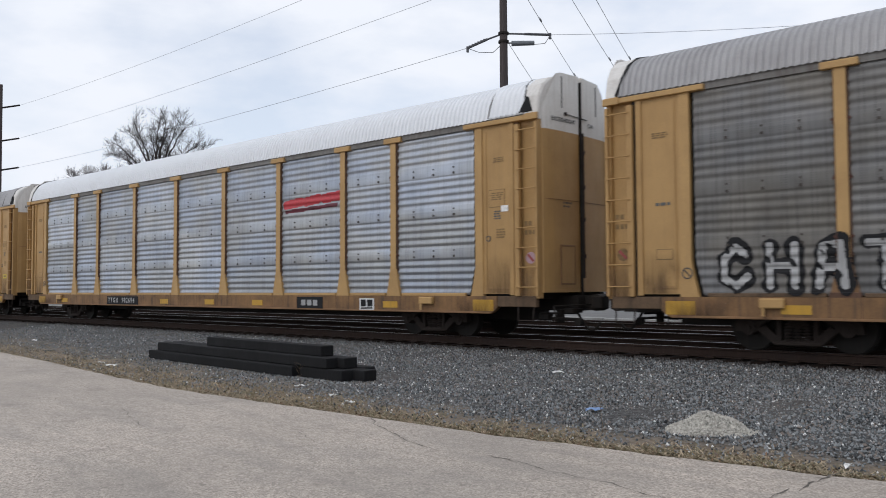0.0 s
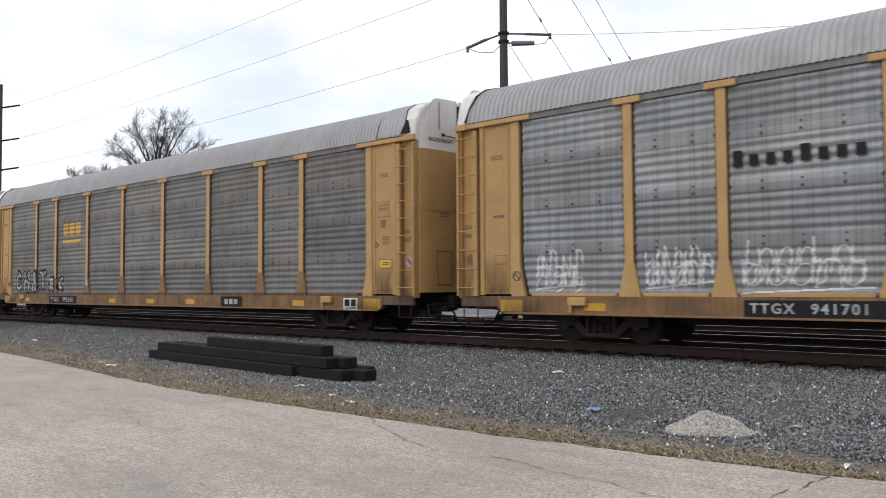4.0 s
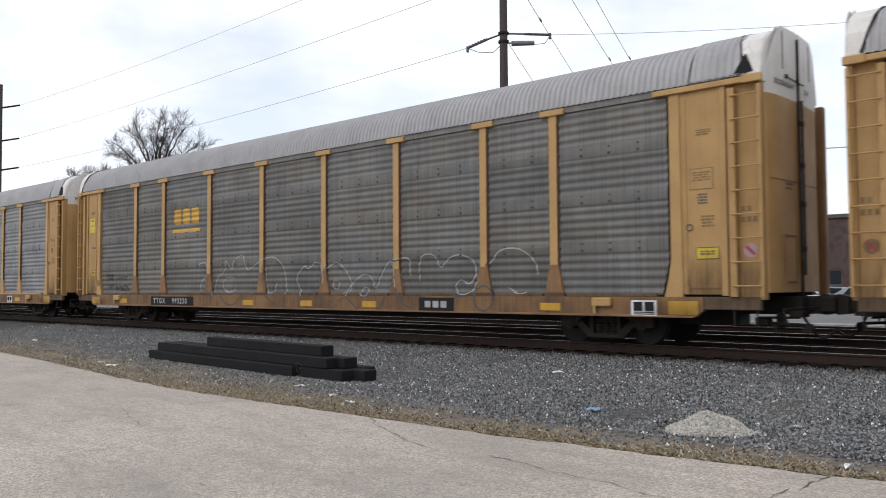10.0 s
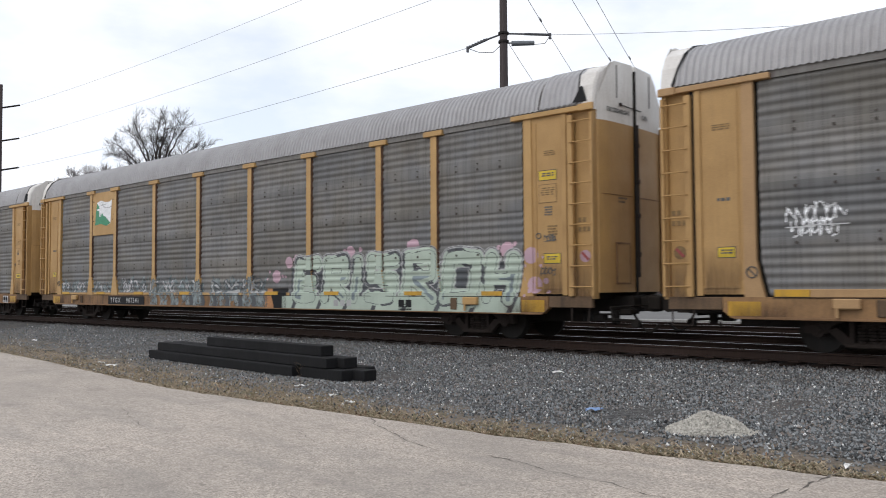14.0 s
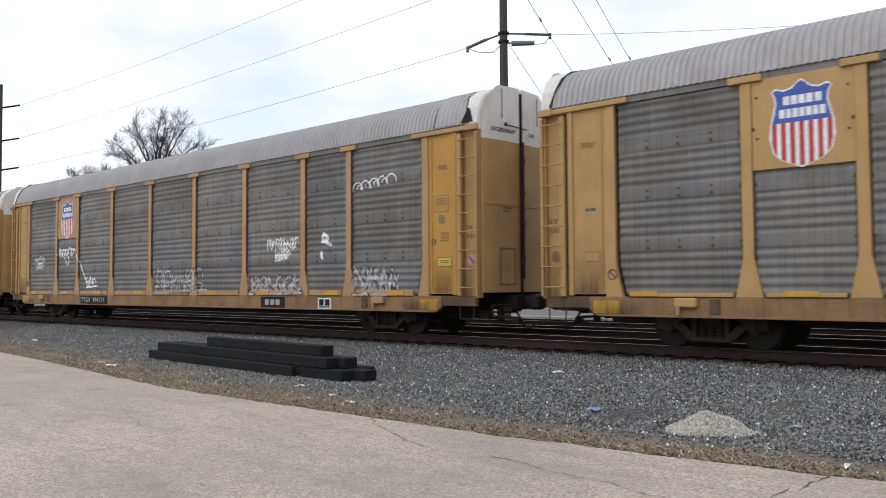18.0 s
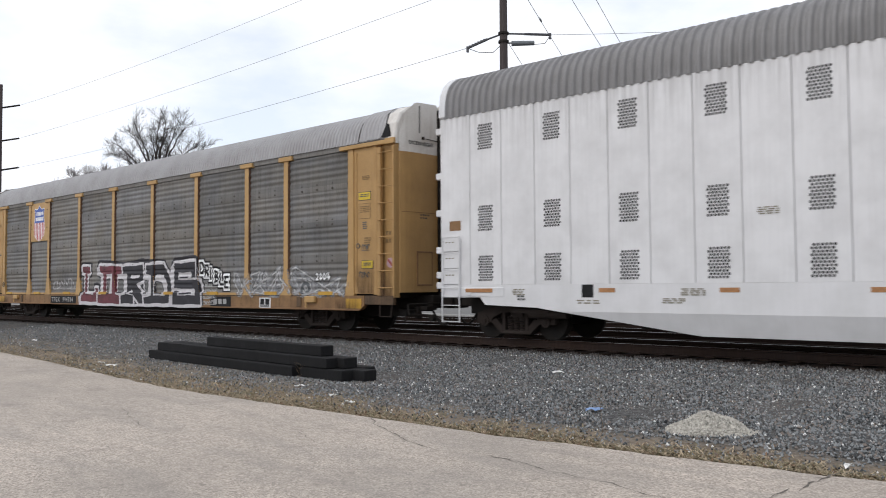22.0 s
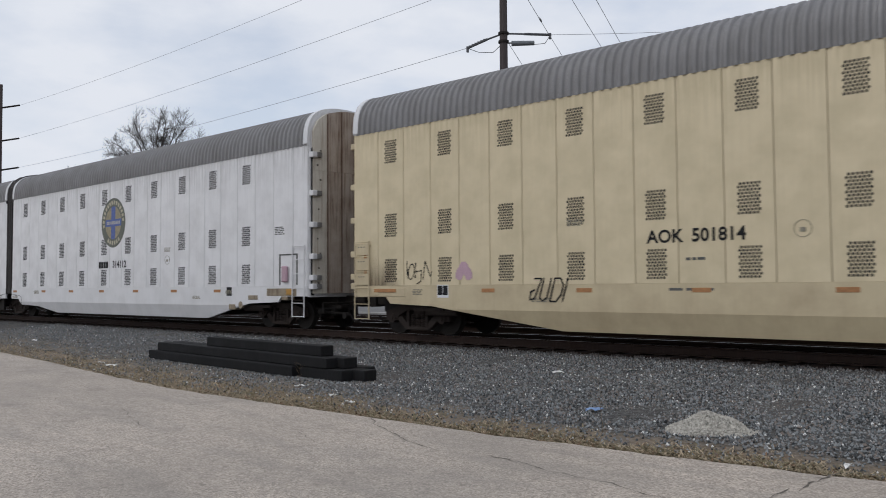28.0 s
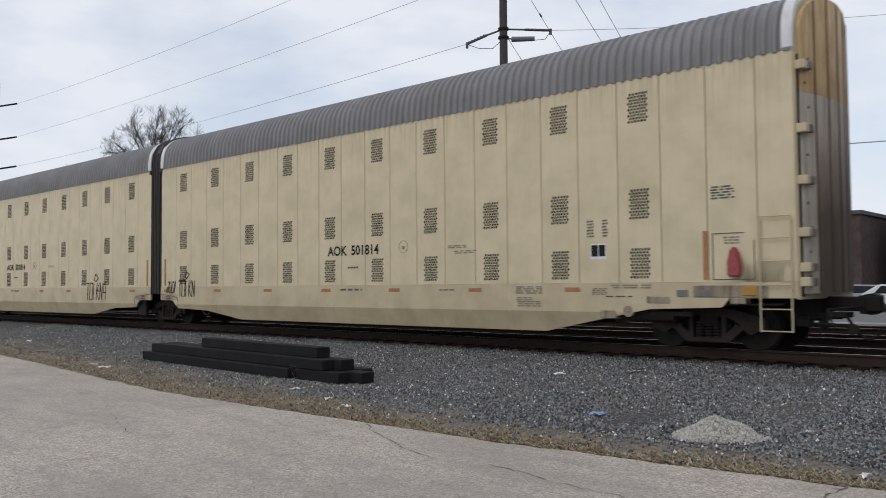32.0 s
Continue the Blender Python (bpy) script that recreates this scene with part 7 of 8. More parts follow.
    def mural(X, Z):
        ds = [dist_to(f, X, Z) for f in forms]
        d = np.min(ds, axis=0)
        d = d + 0.03 * np.sin(X * 6.1 + Z * 2) * np.sin(Z * 5.3)
        out = np.zeros(X.shape)
        for x, z, r in dots:
            out = np.where(np.hypot(X - x, Z - z) < r, 4, out)
        out = np.where(d < 0.285, 3, out)
        out = np.where(d < 0.262, 2, out)
        out = np.where(d < 0.235, 1, out)
        hollow = (d > 0.16) & (d < 0.235) & (np.sin(X * 3.1 + Z * 4.3) > 0.6) | ((d >= 0.235) & (Z > 0.99) & (Z < 1.78) & (X > 3.45) & (X < 11.4))
        out = np.where(hollow, 2, out)
        out = np.where(np.abs(d - 0.235) < 0.012, 3, out)
        out = np.where(np.abs(d - 0.15) < 0.007, 2, out)
        out = np.where((d < 0.045) & (np.sin(X * 2.3) > 0.3) & (Z < 1.5), 5, out)
        return np.where((Z < 0.98) & (X > 3.1) & (X < 11.7) & (d > 0.2), np.where((X * 0.9 - Z * 0.5) % 1 < 0.86, 1, 2), out)
    painted(c, "graffiti", "mint-green mural letters with pink spots", 2.0, 12.6, 0.63, 2.6, mural, ("mint", "charcoal", "white_worn", "pink", "teal_grey"), cell=0.016)
    for i, (x0, x1, lo, hi, n) in enumerate(((-11.75, -9.35, 1.09, 1.62, 9), (-8.85, -7.4, 1.09, 1.55, 5), (-6.8, -4.75, 1.09, 1.68, 8), (-4.55, -1.5, 0.66, 1.66, 11), (-1.75, -1.1, 0.66, 1.5, 2), (-0.7, 2.25, 0.66, 1.62, 5))):
        pen = scrawl(50 + i, x0 + 0.1, x1 - 0.15, 1.12, hi - 0.1, n)

        def blocked(X, Z):
            """Scrubbed letters: patchy teal and pale blocks inside thin dark lines, runs below."""
            Xw = X + 0.04 * np.sin(7 * Z + 2 * X)
            d = dist_to(pen, Xw, Z)
            f = np.sin(X * 5.1 + i) * np.sin(Z * 6.3 + X) + 0.6 * np.sin(X * 13.3 + Z * 4) + 0.5 * np.sin(X * 27.0 - Z * 9) * np.sin(Z * 21 + X * 4)
            top = hi - 0.13 + 0.09 * np.sin(X * 6.5 + i) + 0.05 * np.sin(X * 17.0) + 0.03 * np.sin(X * 41)
            body = (Z < top) & (X > x0 + 0.06 * np.sin(Z * 9)) & (X < x1 + 0.06 * np.sin(Z * 8 + 1))
            out = np.where(body & (f > -0.9), 2, 0)
            out = np.where((d < 0.03) & (f > 0.0), 1, out)
            line = (np.abs(d - (0.06 if i > 3 else 0.05)) < (0.02 if i > 3 else 0.009)) & (f < 0.8) & (Z > 1.06)
            out = np.where(line, 3, out)
            return np.where((Z < 1.0) & (np.sin(X * 9 + 1.5 * np.sin(Z * 6)) > 0.6), 3 if i > 3 else 0, out)
        painted(c, "graffiti", "worn teal and white letters with thin dark outlines", x0 - 0.15, x1 + 0.15, lo, hi + 0.02, blocked, ("white_worn" if i > 3 else "white_haze", "teal_haze", "charcoal"), cell=0.014)
    painted(c, "graffiti", "orange and dark block of paint", 2.3, 3.3, 0.63, 1.2, lambda X, Z: np.where(X + Z * 0.3 < 2.9, 1, 2), ("orange", "black_paint"))
    cars.append((c, 91.13))
    # shield car with white tags
    c = auto_carrier("dark grey auto carrier railcar with a striped shield and white tags", 119.92, "panel_dull", "yellow_faded", emblem_bay=BAY, sill_mat="sill_tan", ledge=1.14, fresh="yellow_deep")
    DOORS[c.name] = "yellow_deep"
    sill_marks(c, 25, fresh_label=True)
    shield_emblem(c)
    sill_plate(c, -6.76, -4.53, "994759")
    tags = [(scrawl(61, -11.3, -10.3, 2.25, 2.65, 6) + scrawl(67, -11.2, -10.4, 2.05, 2.4, 5), 0.013), ([[(-9.0, 2.62), (-8.9, 2.9), (-8.8, 2.6)]] + scrawl(62, -8.9, -7.6, 2.5, 2.9, 5) + [[(-8.4, 2.5), (-8.2, 2.2), (-8.0, 2.3), (-8.1, 2.6)]], 0.03),
            ([[(-7.6, 2.85), (-7.3, 2.7), (-6.3, 1.3)]] + scrawl(63, -6.4, -5.6, 1.3, 1.7, 3), 0.03), (scrawl(64, 5.4, 6.9, 2.3, 2.7, 11) + scrawl(65, 5.8, 6.5, 2.0, 2.35, 7), 0.02),
            ([[(7.95, 2.5), (8.0, 2.72), (8.2, 2.6), (8.05, 2.5), (8.3, 2.4)], [(7.9, 2.2), (7.95, 2.05)]], 0.05), ([[(9.42 + 0.32 * k + 0.19 * math.cos(a), 3.82 + 0.03 * k + 0.2 * math.sin(a)) for a in np.linspace(3.3, -0.1, 9)] for k in range(5)] + [[(9.5 + 0.32 * k + 0.1 * math.cos(a), 3.83 + 0.03 * k + 0.12 * math.sin(a)) for a in np.linspace(3.0, 0.0, 6)] for k in range(4)], 0.016)]
    for i, (st, w) in enumerate(tags):
        xs = [p[0] for q in st for p in q]
        zs = [p[1] for q in st for p in q]
        painted(c, "graffiti", "white spray-can tag", min(xs) - 0.1, max(xs) + 0.1, min(zs) - 0.1, max(zs) + 0.1, outlined(st, (w, 1)), ("white_paint",), cell=0.022)
    for i, (x0, x1, z0, z1) in enumerate(((-1.1, 2.0, 1.1, 2.0), (4.6, 7.0, 1.05, 1.65), (9.3, 10.9, 1.05, 1.9))):
        painted(c, "graffiti", "pale grey looping scrawl", x0 - 0.3, x1 + 0.3, z0 - 0.05, z1 + 0.1, sprayed(scrawl(70 + i, x0, x1, z0, z1, 6) + scrawl(76 + i, x0, x1, z0, z0 + 0.7 * (z1 - z0), 5), 0.034, 0.062), ("white_haze", "charcoal"), cell=0.016)
    cars.append((c, 119.92))
    # shield car with the maroon and black block letters
    c = auto_carrier("grey auto carrier railcar with maroon and black block graffiti", 148.97, "panel_dull", emblem_bay=BAY, sill_mat="sill_tan", ledge=1.08)
    sill_marks(c, 29, extra=True)
    shield_emblem(c)
    sill_plate(c, -6.79, -4.43, "994704")
    block_word(c)
    tilt = sum([lettering(ch, 4.5 + 0.285 * k, 1.72 - 0.095 * k, 0.19, 0.33) for k, ch in enumerate("DRIBLE")], [])

    def small_word(X, Z):
        d = dist_to(tilt, X, Z, True)
        return np.where(d < 0.038, 2, np.where(d < 0.10, 1, np.where(d < 0.15, 2, 0)))
    painted(c, "graffiti", "small white letters outlined in black", 4.3, 6.55, 1.1, 2.25, small_word, ("white_paint", "black_paint"), cell=0.018, lift=0.012)
    painted(c, "graffiti", "small pale scribbled lines", 4.6, 5.8, 0.66, 1.45, outlined(sum([scrawl(81 + k, 4.75, 5.5, 1.28 - 0.19 * k, 1.4 - 0.19 * k, 6) for k in range(4)], []), (0.014, 1)), ("white_worn",), cell=0.018)
    pale_creature(c)
    painted(c, "graffiti", "small white year", 10.3, 11.1, 1.36, 1.72, outlined(lettering("2004", 10.43, 1.44, 0.1, 0.17, 1.55), (0.021, 1), (0.06, 2)), ("white_paint", "grime"), cell=0.014, lift=0.016)
    painted(c, "graffiti", "pale looping scrawl", -6.9, -4.5, 1.2, 1.75, outlined(scrawl(84, -6.7, -4.7, 1.25, 1.65, 6), (0.022, 1)), ("white_haze",), cell=0.018)
    cars.append((c, 148.97))
    # white articulated carrier
    c = articulated_carrier("white two-unit articulated auto carrier with a black bellows", 185.75, "white", "white_skirt", "rust_door", "rust_door")
    for u, x in ((-1, -9.93), (1, 9.9)):
        round_emblem(c, x, 3.7, 0.93)
        bar(c, x - 1.13, x - 0.37, 2.0, 2.25, "black_paint", -SIDE - 0.022, 4)
        number(c, "314112", x + 0.5, 2.12, 0.35, "black_paint", -SIDE - 0.026, 0.009)
    flat_plate(c, "placard", "small brown data placard", -21.3, -20.95, 2.55, 2.78, "post_foot", -SIDE - 0.02, 0.006)
    stencil(c, -7.37, 2.2, 0.42, 3, "ink_pale", -SIDE - 0.024, 0.028, 21)
    stencil(c, -10.19, 1.63, 0.2, 1, "letter_grey", -SIDE - 0.024, 0.045, 22)
    bm = bmesh.new()
    polytube(bm, [(-3.06 + 0.06 * math.cos(a), -SIDE - 0.026, 2.03 + 0.12 * math.sin(a)) for a in np.linspace(0, 2 * math.pi, 17)], 0.014, 5)
    part("oval_ring", bm, "eave", c, "small grey oval ring")
    flat_plate(c, "placard", "small faded orange plate", -4.03, -3.75, 0.90, 0.99, "orange", -SIDE - 0.02, 0.006)
    painted(c, "graffiti", "patch of bright white touch-up paint", -1.6, -0.7, 1.4, 2.2, lambda X, Z: np.where(np.hypot((X + 1.15) * 1.3, Z - 1.8) < 0.22 + 0.09 * np.sin(9 * X + 4 * Z) + 0.05 * np.sin(23 * Z), 1, 0), ("white_paint",), lambda X, Z: np.full(X.shape, -SIDE - 0.021), 0.018, 0.003)
    for x in (-17.63, 17.4):
        flat_plate(c, "data_board", "small dark data board", x, x + 0.28, 0.98, 1.25, "black_paint", -SIDE - 0.013, 0.008)
    for x in (-15.17, 3.05):
        stencil(c, x, 1.14, 0.5, 4, "ink_pale", -SIDE - 0.024, 0.022, 9)
        stencil(c, x - 2.3, 0.9, 0.6, 2, "ink_pale", -SIDE - 0.018, 0.03, 10)
    stencil(c, -19.2, 0.98, 0.22, 2, "letter_grey", -SIDE - 0.024, 0.04, 4)
    bm = bmesh.new()
    for x0, x1 in ((20.1, 20.16), (20.9, 20.96)):
        box(bm, x0, x1, -SIDE - 0.03, -SIDE - 0.02, 1.3, 2.2)
    box(bm, 20.1, 20.96, -SIDE - 0.03, -SIDE - 0.02, 2.16, 2.2)
    part("brake_hatch", bm, "letter_grey", c)
    bm = bmesh.new()
    box(bm, 20.3, 20.55, -SIDE - 0.12, -SIDE - 0.03, 1.38, 1.85, 0.03)
    part("brake_cover", bm, "pink", c, "faded pink cloth hood over the brake gear")
    cars.append((c, 185.75))
    # cream articulated carrier
    c = articulated_carrier("cream two-unit articulated auto carrier with black tags", 230.7, "cream", "cream_skirt", "stained_door", "ochre_door")
    for x in (-12.0, 10.1):
        number(c, "AOK", x - 0.62, 2.16, 0.35, "black_paint", -SIDE - 0.026, 0.009)
        number(c, "501814", x + 0.46, 2.16, 0.35, "black_paint", -SIDE - 0.026, 0.009)
        stencil(c, x, 1.7, 0.4, 1, "letter_grey", -SIDE - 0.026, 0.05, 2)
        stencil(c, x - 0.1, 1.12, 0.9, 1, "letter_grey", -SIDE - 0.018, 0.05, 2)
        stencil(c, x + 3.6, 2.15, 0.6, 2, "ink_pale", -SIDE - 0.026, 0.024, 2)
    for x in (-21.2, -0.6, 0.6, 19.72):
        flat_plate(c, "reflector", "tall orange reflective strip", x, x + 0.1, 1.3, 2.2, "orange", -SIDE - 0.021, 0.008)
    tags = [(lettering("JUDI", -15.9, 0.9, 0.24, 0.48, 1.2, 0.3), 0.019), (lettering("TOIKN4", -5.2, 0.8, 0.22, 0.62, 1.25, 0.1) + [[(-4.55, 1.55), (-4.4, 1.78), (-4.2, 1.6), (-4.4, 1.48), (-4.55, 1.55)]], 0.018),
            (lettering("JUDI", 0.72, 1.05, 0.13, 0.38, 1.25, 0.25), 0.018), (lettering("TOIKN", 1.5, 0.95, 0.17, 0.5, 1.2, 0.05) + [[(1.9, 1.6), (2.0, 1.75), (2.15, 1.65), (2.0, 1.52), (1.9, 1.6)]], 0.018), (scrawl(91, -19.6, -18.8, 1.3, 1.9, 3), 0.012)]
    for st, w in tags:
        xs = [p[0] for q in st for p in q]
        zs = [p[1] for q in st for p in q]
        painted(c, "graffiti", "black spray-can tag", min(xs) - 0.1, max(xs) + 0.1, min(zs) - 0.1, max(zs) + 0.1, outlined(st, (w, 1)), ("black_paint",), smooth_depth, 0.018, 0.006)
    painted(c, "graffiti", "faint pink smudge", -18.1, -17.4, 1.35, 1.9, outlined([[(-17.9, 1.5), (-17.75, 1.7), (-17.6, 1.5)]], (0.12, 1)), ("pink",), smooth_depth)
    for x in (-18.6, 17.32):
        z = 1.74 if x > 0 else 0.96
        flat_plate(c, "board_border", "white border of a data board", x, x + 0.36, z, z + 0.31, "white_paint", -SIDE - 0.021, 0.004)
        for dx in (0.02, 0.19):
            flat_plate(c, "data_board", "small dark data board", x + dx, x + dx + 0.15, z + 0.06, z + 0.29, "black_paint", -SIDE - 0.025, 0.004)
    for k in range(2):
        stencil(c, 17.32 + 0.34 * k, 2.5, 0.13 if k else 0.17, 6, "letter_grey", -SIDE - 0.022, 0.036, 40 + k)
    for x, z, w, n, m in ((15.75, 1.18, 0.72, 4, "ink_pale"), (15.75, 0.86, 0.62, 3, "ink_pale"), (18.2, 1.2, 0.9, 2, "ink_pale"), (17.95, 0.98, 0.6, 1, "letter_grey"), (13.95, 2.02, 0.7, 2, "ink_pale"), (13.4, 1.12, 0.5, 1, "letter_grey")):
        stencil(c, x, z, w, n, m, -SIDE - 0.024, 0.026, 50)
    bm = bmesh.new()
    for x0, x1, z0, z1 in ((19.9, 19.915, 1.3, 2.15), (19.9, 20.5, 2.135, 2.15), (20.66, 20.675, 1.3, 2.0), (19.9, 20.675, 1.3, 1.315)):
        box(bm, x0, x1, -SIDE - 0.03, -SIDE - 0.02, z0, z1)
    part("brake_hatch", bm, "letter_grey", c)
    stencil(c, 20.25, 2.05, 0.3, 3, "ink_pale", -SIDE - 0.022, 0.03, 12)
    bm = bmesh.new()
    prism(bm, [(20.2, 1.36), (20.44, 1.34), (20.46, 1.55), (20.40, 1.82), (20.34, 1.9), (20.26, 1.86), (20.21, 1.62)], -SIDE - 0.14, -SIDE - 0.02)
    bmesh.ops.bevel(bm, geom=bm.edges[:], offset=0.03, segments=2, affect="EDGES")
    part("brake_cover", bm, "cloth_red", c, "faded red cloth hood over the brake gear")
    for x, w in ((19.75, 0.26), (19.3, 0.22)):
        flat_plate(c, "placard", "small grey data placard", x - w / 2, x + w / 2, 1.0, 1.12, "eave", -SIDE - 0.032, 0.006)
    grimed(c, 20.2, 21.36, 1.262, 1.75, -SIDE - 0.0265)
    grimed(c, -21.5, -19.8, 1.262, 2.1, -SIDE - 0.0265)
    grimed(c, -1.46, -0.4, 0.82, 1.1, -SIDE - 0.0225)
    grimed(c, 0.4, 1.46, 0.82, 1.1, -SIDE - 0.0225)
    cars.append((c, 230.7))
    for car, _ in cars[:8]:   # brake dust thrown up on the ends of the yellow cars
        for e in (-1, 1):
            for a, b, z0, z1, y in ((12.05, 12.95, 1.06, 2.0, -SIDE + 0.0015), (11.1, 12.44, 0.65, 1.0, -SIDE - 0.0285), (13.07, 13.6, 1.0, 2.1, -SIDE - 0.072)):
                x0, x1 = sorted((e * a, e * b))
                grimed(car, x0, x1, z0, z1, y)
    # following car, just outside the view at the end
    c = auto_carrier("grimy grey yellow-posted auto carrier railcar at the tail", 267.9)
    cars.append((c, 267.9))
    return cars


# ---- things beside the track ----


def build_timbers():
    """A pile of black creosoted timbers, three courses high."""
    rnd = random.Random(6)
    courses = [(-18.04, -12.03, -4.71, 0, -3.6), (-11.97, -10.69, -5.0, 0, -3.6), (-17.95, -10.35, -4.39, 0, -3.6), (-17.36, -10.76, -4.09, 0, -3.7), (-17.77, -11.11, -4.63, 1, -3.8), (-17.61, -10.87, -4.33, 1, -3.9), (-15.75, -11.48, -4.58, 2, -4.1)]  # x0, x1, y, course, turn
    for x0, x1, y, k, turn in courses:
        bm = bmesh.new()
        box(bm, 0, x1 - x0, -0.14, 0.14, 0, 0.19, 0.012)
        bmesh.ops.subdivide_edges(bm, edges=[e for e in bm.edges if e.calc_length() > 1], cuts=6)
        for v in bm.verts:
            v.co += Vector((0, rnd.uniform(-0.006, 0.006), rnd.uniform(-0.006, 0.004)))
        ob = new("timber", bm_mesh("timber", bm, "timber"))
        ob.matrix_world = pose(x0, y, ground_z(x0, y) + 0.01 + 0.194 * k, 0, 0, rnd.uniform(-0.4, 0.4) + turn)
        tagged(ob, "black creosoted square timber in a low pile", "timber", "timbers in the pile")


def ground_z(x, y):
    return float(ground_height(x, y))


def scatter_stones(name, n, xr, yfun, size, mat, seed, label, category, zfun=None):
    """Loose stones as one mesh of small irregular chips."""
    rng = np.random.default_rng(seed)
    base = np.array([(1, 0, 0.2), (-0.9, 0.1, -0.1), (0, 0.9, 0.1), (0.1, -1, 0.25), (0.2, 0.1, 1.15), (0.1, 0, -0.7)])
    tri = np.array([(0, 2, 4), (2, 1, 4), (1, 3, 4), (3, 0, 4), (2, 0, 5), (1, 2, 5), (3, 1, 5), (0, 3, 5)])
    x, y = yfun(rng, n)
    s = size * rng.uniform(0.5, 1.4, n)
    a = rng.uniform(0, 2 * np.pi, n)
    jit = rng.uniform(0.6, 1.3, (n, 6, 3))
    v = base[None] * jit * s[:, None, None]
    c, si = np.cos(a)[:, None], np.sin(a)[:, None]
    vx = v[..., 0] * c - v[..., 1] * si
    vy = v[..., 0] * si + v[..., 1] * c
    z = ground_height(x, y) if zfun is None else zfun(x, y)
    V = np.stack([vx + x[:, None], vy + y[:, None], v[..., 2] + z[:, None] + s[:, None] * 0.25], -1).reshape(-1, 3)
    F = (tri[None] + (np.arange(n) * 6)[:, None, None]).reshape(-1, 3)
    me = bpy.data.meshes.new(name)
    me.from_pydata(V.tolist(), [], F.tolist())
    me.materials.append(M[mat])
    ob = new(name, me)
    return tagged(ob, label, category, kind="stuff")


def build_ballast():
    def spread(rng, n):
        d = rng.uniform(0, 1, n) ** 1.7
        x = 1.0 - d * 36
        y = rng.uniform(-7.3, 0.45, n)
        keep = (y > lot_edge(x) + 0.12) & ((y > lot_edge(x) + 1.0) | (rng.uniform(0, 1, n) < 0.35))
        y = np.where(keep, y, rng.uniform(-5.2, 0.45, n))
        return x, y
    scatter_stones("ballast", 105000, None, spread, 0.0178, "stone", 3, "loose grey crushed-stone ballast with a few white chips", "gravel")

    cx, cy, ca, sa = -3.72, -5.78, 0.77, 0.64

    def heap(rng, n):
        r = np.sqrt(rng.uniform(0, 1, n)) * 1.12
        a = rng.uniform(0, 2 * np.pi, n)
        u, w = r * np.cos(a) * 0.47, r * np.sin(a) * 0.26
        return cx + u * ca - w * sa, cy + u * sa + w * ca

    def heap_z(x, y):
        u = ((x - cx) * ca + (y - cy) * sa) / 0.47
        w = (-(x - cx) * sa + (y - cy) * ca) / 0.26
        rim = np.hypot(u + 0.12, w) + 0.10 * np.sin(5 * u + 3 * w) * np.cos(4 * w - 2 * u)
        return -0.445 + 0.235 * np.clip(1 - rim, 0, 1) ** 0.8 + 0.05 * np.clip(1 - np.hypot(u - 0.45, w) * 2.2, 0, 1)
    g = np.array([[(cx + u * ca * 0.47 - w * sa * 0.26, cy + u * sa * 0.47 + w * ca * 0.26) for w in np.linspace(-1.1, 1.1, 17)] for u in np.linspace(-1.1, 1.1, 21)])
    ob = scatter_stones("gravel_heap", 6400, None, heap, 0.013, "grit_pale", 5, "small heap of pale crushed stone beside the lot", "gravel", heap_z)
    me = grid_mesh("heap_core", np.concatenate([g, heap_z(g[..., 0], g[..., 1])[..., None] - 0.012], -1), "grit_pale", True)
    child("heap_core", me, ob)


def build_grass():
    """Dry grass and dead leaves along the edge of the lot."""
    rng = np.random.default_rng(11)
    n = 60000
    d = rng.uniform(0, 1, n) ** 1.5
    x = 0.8 - d * 38
    base = lot_edge(x)
    wide = np.interp(x, [-40, -22, -12, -8, -4, 0], [3.8, 3.4, 2.1, 0.95, 0.65, 0.6])
    clump = np.array([noise.noise((p * 1.3, 2.0, 0)) for p in x])
    y = base + 0.02 + np.abs(rng.normal(0, 0.5, n)) * wide * (0.8 + clump)
    keep = rng.uniform(0, 1, n) < 0.75 + 0.6 * clump
    x, y = x[keep], y[keep]
    n = len(x)
    h = rng.uniform(0.006, 0.026, n) * (1 + 1.2 * (rng.uniform(0, 1, n) > 0.95))
    a, lean = rng.uniform(0, 2 * np.pi, n), rng.uniform(1.0, 4.5, n)
    w = rng.uniform(0.004, 0.011, n)
    z = ground_height(x, y) + 0.004
    dx, dy = np.cos(a), np.sin(a)
    V = np.stack([np.stack([x - dy * w, y + dx * w, z], -1), np.stack([x + dy * w, y - dx * w, z], -1),
                  np.stack([x + dx * h * lean + dy * w * 0.4, y + dy * h * lean - dx * w * 0.4, z + h], -1), np.stack([x + dx * h * lean - dy * w * 0.4, y + dy * h * lean + dx * w * 0.4, z + h * 0.95], -1)], 1).reshape(-1, 3)
    F = np.arange(n * 4).reshape(n, 4)
    me = bpy.data.meshes.new("dry_grass")
    me.from_pydata(V.tolist(), [], F.tolist())
    me.materials.append(M["straw"])
    tagged(new("dry_grass", me), "matted dry grass and dead leaves along the asphalt edge", "grass", kind="stuff")


